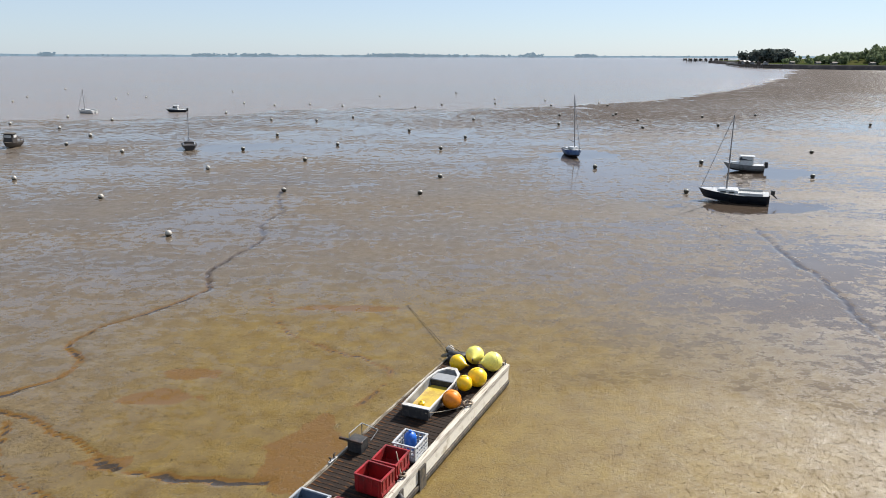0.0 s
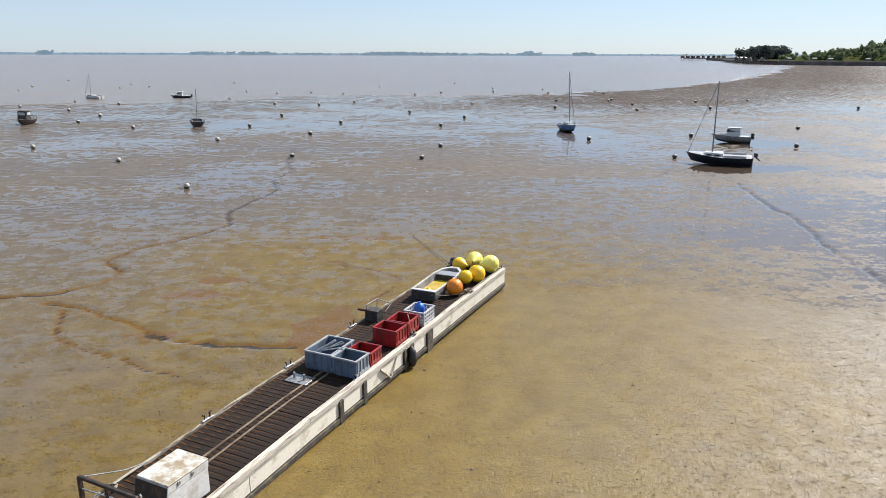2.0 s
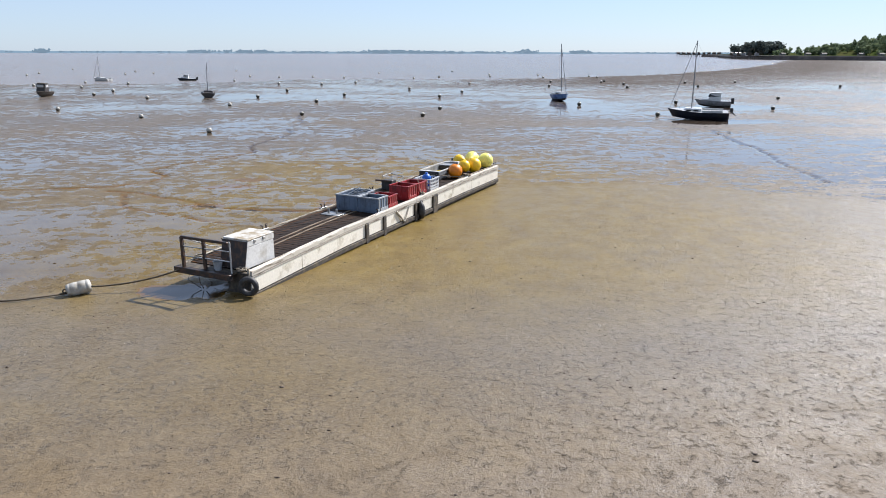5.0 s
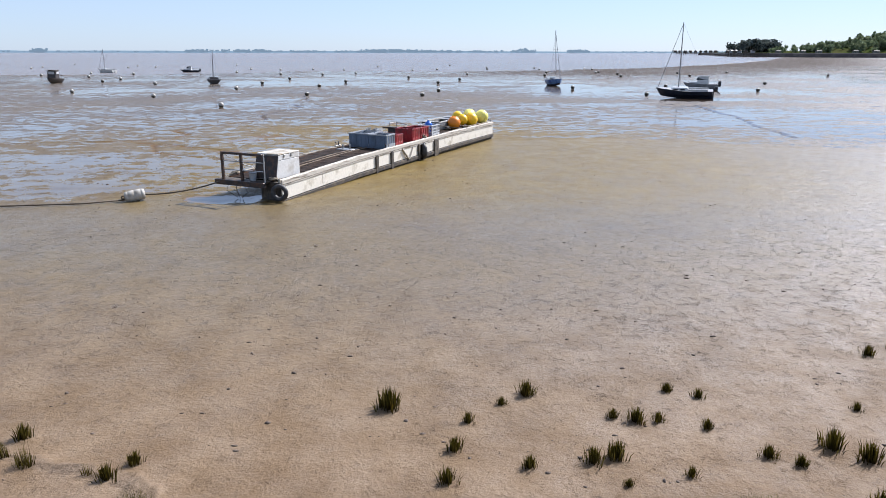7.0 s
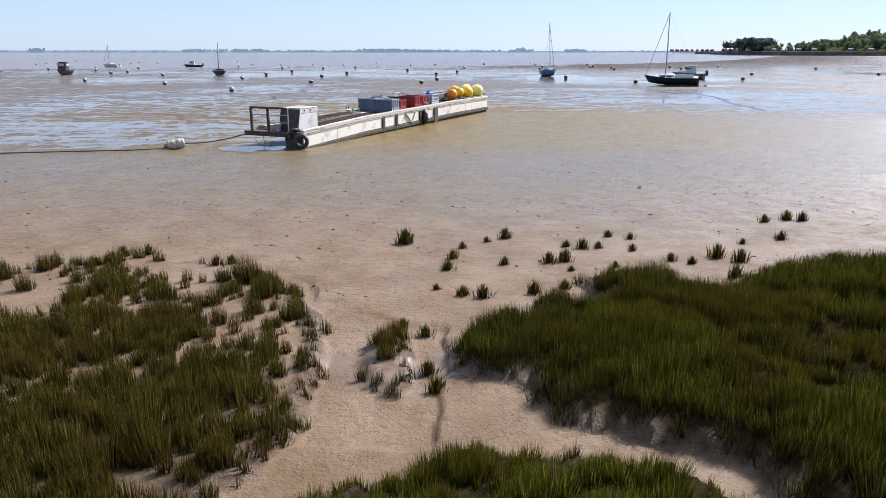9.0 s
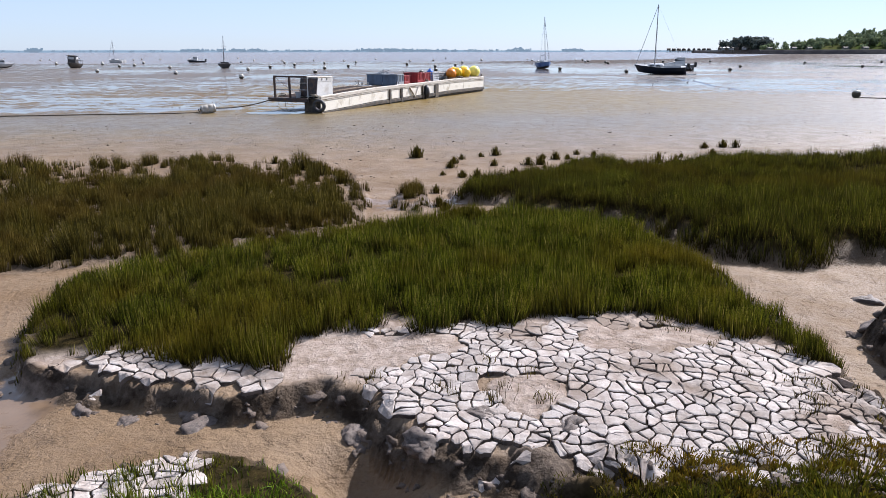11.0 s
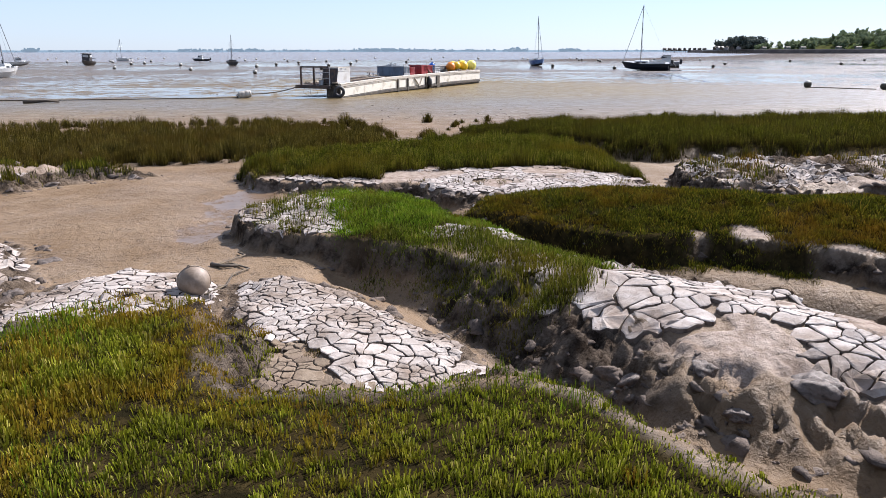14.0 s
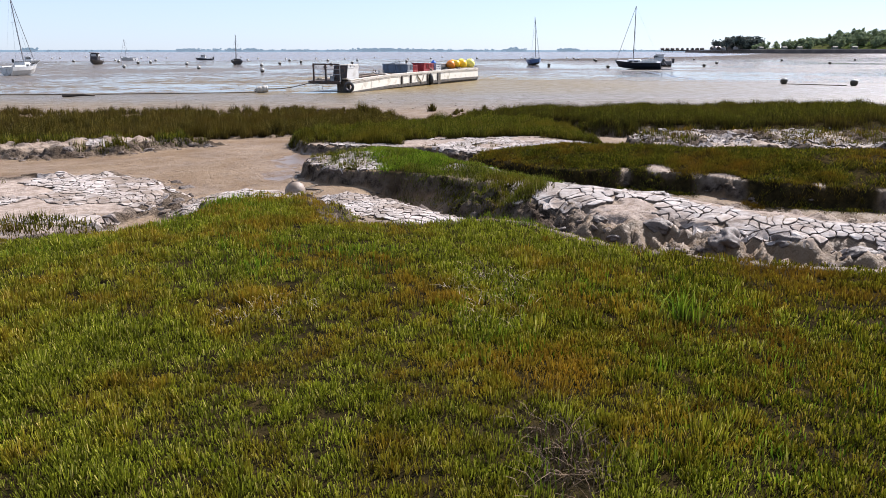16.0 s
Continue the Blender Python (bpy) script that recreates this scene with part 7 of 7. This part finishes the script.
lump_meshes = [lump_mesh(k + 1) for k in range(4)]
LUMPS_AT = [(1.95, -25.75, 0.30), (2.4, -26.3, 0.34), (1.46, -25.85, 0.14), (1.04, -25.32, 0.17), (0.45, -24.9, 0.13), (-0.15, -24.5, 0.12), (1.38, -25.5, 0.17), (2.9, -26.5, 0.24), (3.4, -26.8, 0.28), (4.2, -27.1, 0.26), (-0.41, -19.5, 0.2), (-1.43, -19.4, 0.22), (-1.9, -19.3, 0.18), (0.03, -19.85, 0.22), (-0.35, -20.1, 0.16), (-0.11, -20.45, 0.12), (0.4, -19.6, 0.2), (0.9, -19.75, 0.18), (4.34, -17.1, 0.28), (3.9, -17.95, 0.26), (3.7, -18.7, 0.2), (3.95, -18.3, 0.2), (4.6, -17.7, 0.24), (-2.26, -19.2, 0.16), (-2.3, -21.1, 0.2), (-2.2, -21.5, 0.22), (-1.9, -22.2, 0.2), (-4.0, -22.6, 0.2), (-3.75, -23.6, 0.18), (-5.2, -21.8, 0.2), (-6.2, -18.3, 0.24), (-5.2, -17.6, 0.2), (-7.4, -19.2, 0.22)]
for k, (x, y, s) in enumerate(LUMPS_AT):
    ob = new("mud_lump", lump_meshes[k % 4])
    s *= 0.62
    ob.matrix_world = pose(x, y, ground_at(x, y) - 0.25 * s, 0, 0, 67 * k) @ Matrix.Diagonal((s, s * 0.75, s * 0.55, 1))
    tagged(ob, "slumped lump of dark drying mud below a bank", "mud lump", "slumped mud lumps")


def build_crumbs():
    """Crumbs and worm casts strewn over the flat."""
    r = np.random.default_rng(19)
    bm = bmesh.new()
    bmesh.ops.create_icosphere(bm, subdivisions=1, radius=1.0)
    base = np.array([v.co[:] for v in bm.verts])
    tri = np.array([[v.index for v in f.verts] for f in bm.faces])
    bm.free()
    n = 2600
    x, y = r.uniform(-14, 16, n), -9.5 + 30 * r.random(n) ** 1.5
    ok = fbm(x, y, 0.5, 3, 131) > -0.04
    x, y = x[ok], y[ok]
    z = height(x, y)
    s = 0.006 + 0.026 * r.random(len(x)) ** 3
    q = base[None] * (s[:, None] * r.uniform(0.6, 1.6, (len(x), 3)))[:, None, :] * r.uniform(0.7, 1.3, (len(x), len(base), 1)) * [1.3, 0.9, 0.7]
    co = q + np.stack([x, y, z], 1)[:, None, :]
    faces = (tri[None] + (np.arange(len(x)) * len(base))[:, None, None]).reshape(-1, 3)
    me = bpy.data.meshes.new("mud_crumbs")
    fast_mesh(me, co.reshape(-1, 3), faces)
    me.materials.append(CLOD)
    tagged(new("mud_crumbs", me), "dark crumbs of mud strewn over the flat", "mud crumbs", kind="stuff")


build_crumbs()


# ---- plates of dried, cracked mud ----
def clip_cell(poly, mx, my, nx, ny):
    out = []
    n = len(poly)
    for k in range(n):
        (ax, ay), (bx, by) = poly[k], poly[(k + 1) % n]
        da, db = (ax - mx) * nx + (ay - my) * ny, (bx - mx) * nx + (by - my) * ny
        if da <= 0:
            out.append((ax, ay))
        if (da < 0 < db) or (db < 0 < da):
            t = da / (da - db)
            out.append((ax + (bx - ax) * t, ay + (by - ay) * t))
    return out


def cracked_cells(poly, size, seed, margin, keep=None):
    """Voronoi cells over an outline, shrunk from one another by the cracks."""
    r = np.random.default_rng(seed)
    xs, ys = zip(*poly)
    lattice_step = size * 0.8
    nx, ny = max(2, int((max(xs) - min(xs)) / lattice_step)), max(2, int((max(ys) - min(ys)) / lattice_step))
    px = (np.arange(nx)[None, :] + r.uniform(0.0, 1.0, (ny, nx))) * lattice_step + min(xs)
    py = (np.arange(ny)[:, None] + r.uniform(0.0, 1.0, (ny, nx))) * lattice_step + min(ys)
    px, py = px.ravel(), py.ravel()
    stay = r.uniform(0, 1, len(px)) > 0.36 + 1.3 * fbm(px, py, 0.16 / size, 3, seed)
    px, py = px[stay], py[stay]
    wx, wy = warped(px, py)
    d = inside_depth(wx, wy, poly)
    ok = d > margin
    if keep is not None:
        ok &= keep(px, py)
    cells = []
    wide_crack = 0.06 - np.abs(fbm(px, py, 0.22 / size, 2, seed + 60))
    for k in np.nonzero(ok)[0]:
        dist = np.hypot(px - px[k], py - py[k])
        near = np.argsort(dist)[1:14]
        cell = [(px[k] - 1.3 * size, py[k] - 1.3 * size), (px[k] + 1.3 * size, py[k] - 1.3 * size), (px[k] + 1.3 * size, py[k] + 1.3 * size), (px[k] - 1.3 * size, py[k] + 1.3 * size)]
        for j in near:
            vx, vy = px[j] - px[k], py[j] - py[k]
            q = math.hypot(vx, vy)
            vx, vy = vx / q, vy / q
            gap = 0.0030 + 0.062 * size * float(np.clip(8 * wide_crack[k] + 8 * wide_crack[j] - 0.35, 0, 1.4)) + 0.014 * size
            cell = clip_cell(cell, px[k] + vx * (q / 2 - gap), py[k] + vy * (q / 2 - gap), vx, vy)
        if len(cell) >= 3:
            cells.append((px[k], py[k], cell, float(np.clip((d[k] - margin) / 0.16, 0, 1))))
    return cells


def plate_geometry(cx, cy, cell, r, thick, size, firm):
    """One plate with a wandering outline and slightly dished top; returns points round its centre, and faces."""
    pts = []
    n = len(cell)
    for k in range(n):
        (ax, ay), (bx, by) = cell[k], cell[(k + 1) % n]
        e = math.hypot(bx - ax, by - ay)
        if e < size * 0.06:
            continue
        q = r.uniform(0.0, 0.05)
        pts.append((ax + (cx - ax) * q, ay + (cy - ay) * q))
        for t in (0.25, 0.5, 0.75) if e > size * 0.3 else ():
            pts.append((ax + (bx - ax) * t, ay + (by - ay) * t))
    if len(pts) < 3:
        return None
    px, py = np.array(pts).T
    px, py = px + size * (0.4 * fbm(px, py, 0.9 / size, 2, 141) + 0.16 * fbm(px, py, 3.4 / size, 2, 143)), py + size * (0.4 * fbm(px, py, 0.9 / size, 2, 142) + 0.16 * fbm(px, py, 3.4 / size, 2, 144))
    z = height(px, py)
    zc = float(height(cx, cy)[0])
    zz = 0.9 * z + 0.1 * z.mean()
    if z.max() - z.min() > 0.42 * np.hypot(np.ptp(px), np.ptp(py)):
        return None
    tilt = r.normal(0, 0.045, 2)
    lift = thick * (firm - 0.35) * r.uniform(0.3, 1.2)
    m = len(pts)
    rim_z = zz + lift + (px - cx) * tilt[0] + (py - cy) * tilt[1] + r.uniform(0, thick * 0.3 * firm, m)
    soft = min(0.010, size * 0.07)
    q = 1 - soft / np.maximum(np.hypot(px - cx, py - cy), 2 * soft)
    V = [((px[i] - cx) * q[i], (py[i] - cy) * q[i], rim_z[i] - zc) for i in range(m)]
    V += [(px[i] - cx, py[i] - cy, rim_z[i] - zc - soft * 0.7) for i in range(m)]
    V += [(px[i] - cx, py[i] - cy, zz[i] - zc - 0.05) for i in range(m)]
    V.append((0, 0, lift + 0.002))
    F = []
    for i in range(m):
        j = (i + 1) % m
        F += [(2 * m + i, 2 * m + j, m + j, m + i), (m + i, m + j, j), (m + i, j, i), (i, j, 3 * m)]
    return V, F, zc


def plate_mesh(name, V, F, top):
    """Pale dried tops on brown sides, whose colour deepens the shade of the cracks."""
    me = mesh_from(name, V, F, top)
    me.materials.append(CLOD)
    me.polygons.foreach_set("material_index", np.array([1 if len(f) == 4 else 0 for f in F], np.int32))
    return me


def lay_plates():
    r = np.random.default_rng(11)
    single, rest = 0, {PLATE: ([], []), PLATE_BROWN: ([], [])}
    for poly, size, seed, margin, keep, thick in BEDS:
        top = PLATE_BROWN if seed == 24 else PLATE
        rest_v, rest_f = rest[top]
        for cx, cy, cell, firm in cracked_cells(poly, size, seed, margin, keep):
            g = plate_geometry(cx, cy, cell, r, thick, size, firm)
            if g is None:
                continue
            V, F, zc = g
            if single < 300 and cy < -22.2 and -3.6 < cx < 3.2:
                ob = new("mud_plate", plate_mesh("mud_plate", V, F, top))
                ob.location = (cx, cy, zc)
                ob.parent = ground
                single += 1
            else:
                k = len(rest_v)
                rest_v += [(x + cx, y + cy, z + zc) for x, y, z in V]
                rest_f += [tuple(i + k for i in f) for f in F]
    for top, text in ((PLATE, "pale plates of dried mud"), (PLATE_BROWN, "brown half-dried plates of mud")):
        ob = new("mud_plates", plate_mesh("mud_plates", *rest[top], top))
        ob.parent = ground
        tagged(ob, text, kind="stuff")


lay_plates()


# ---- dead stems in the bare patch of the meadow, a tall weed ----
r = np.random.default_rng(31)
n = 420
tx, ty = 0.1 + r.normal(0, 0.10, n), -30.2 + r.normal(0, 0.17, n)
blades("dead_stems", tx, ty, height(tx, ty) + 0.01, r.uniform(0.05, 0.12, n), r.uniform(0.003, 0.006, n), 0.9, STRAW_DARK, "dead brown stems in a bare patch", "dead stems", r)
n = 2600
tx, ty = r.uniform(-2.2, 1.2, n), r.uniform(-28.9, -27.6, n)
keep = fbm(tx, ty, 1.4, 3, 111) > 0.12
tx, ty = tx[keep], ty[keep]
blades("dry_stalks", tx, ty, height(tx, ty) + 0.05, r.uniform(0.015, 0.04, len(tx)), r.uniform(0.003, 0.006, len(tx)), 1.8, STRAW, "pale dry stalks strewn over the meadow", "dry stalks", r)
n = 60
tx, ty = 1.12 + r.normal(0, 0.05, n), -28.75 + r.normal(0, 0.05, n)
blades("tall_weed", tx, ty, height(tx, ty), r.uniform(0.15, 0.30, n), r.uniform(0.008, 0.014, n), 0.35, BRIGHT, "fresh green weed taller than the meadow", "weed", r)
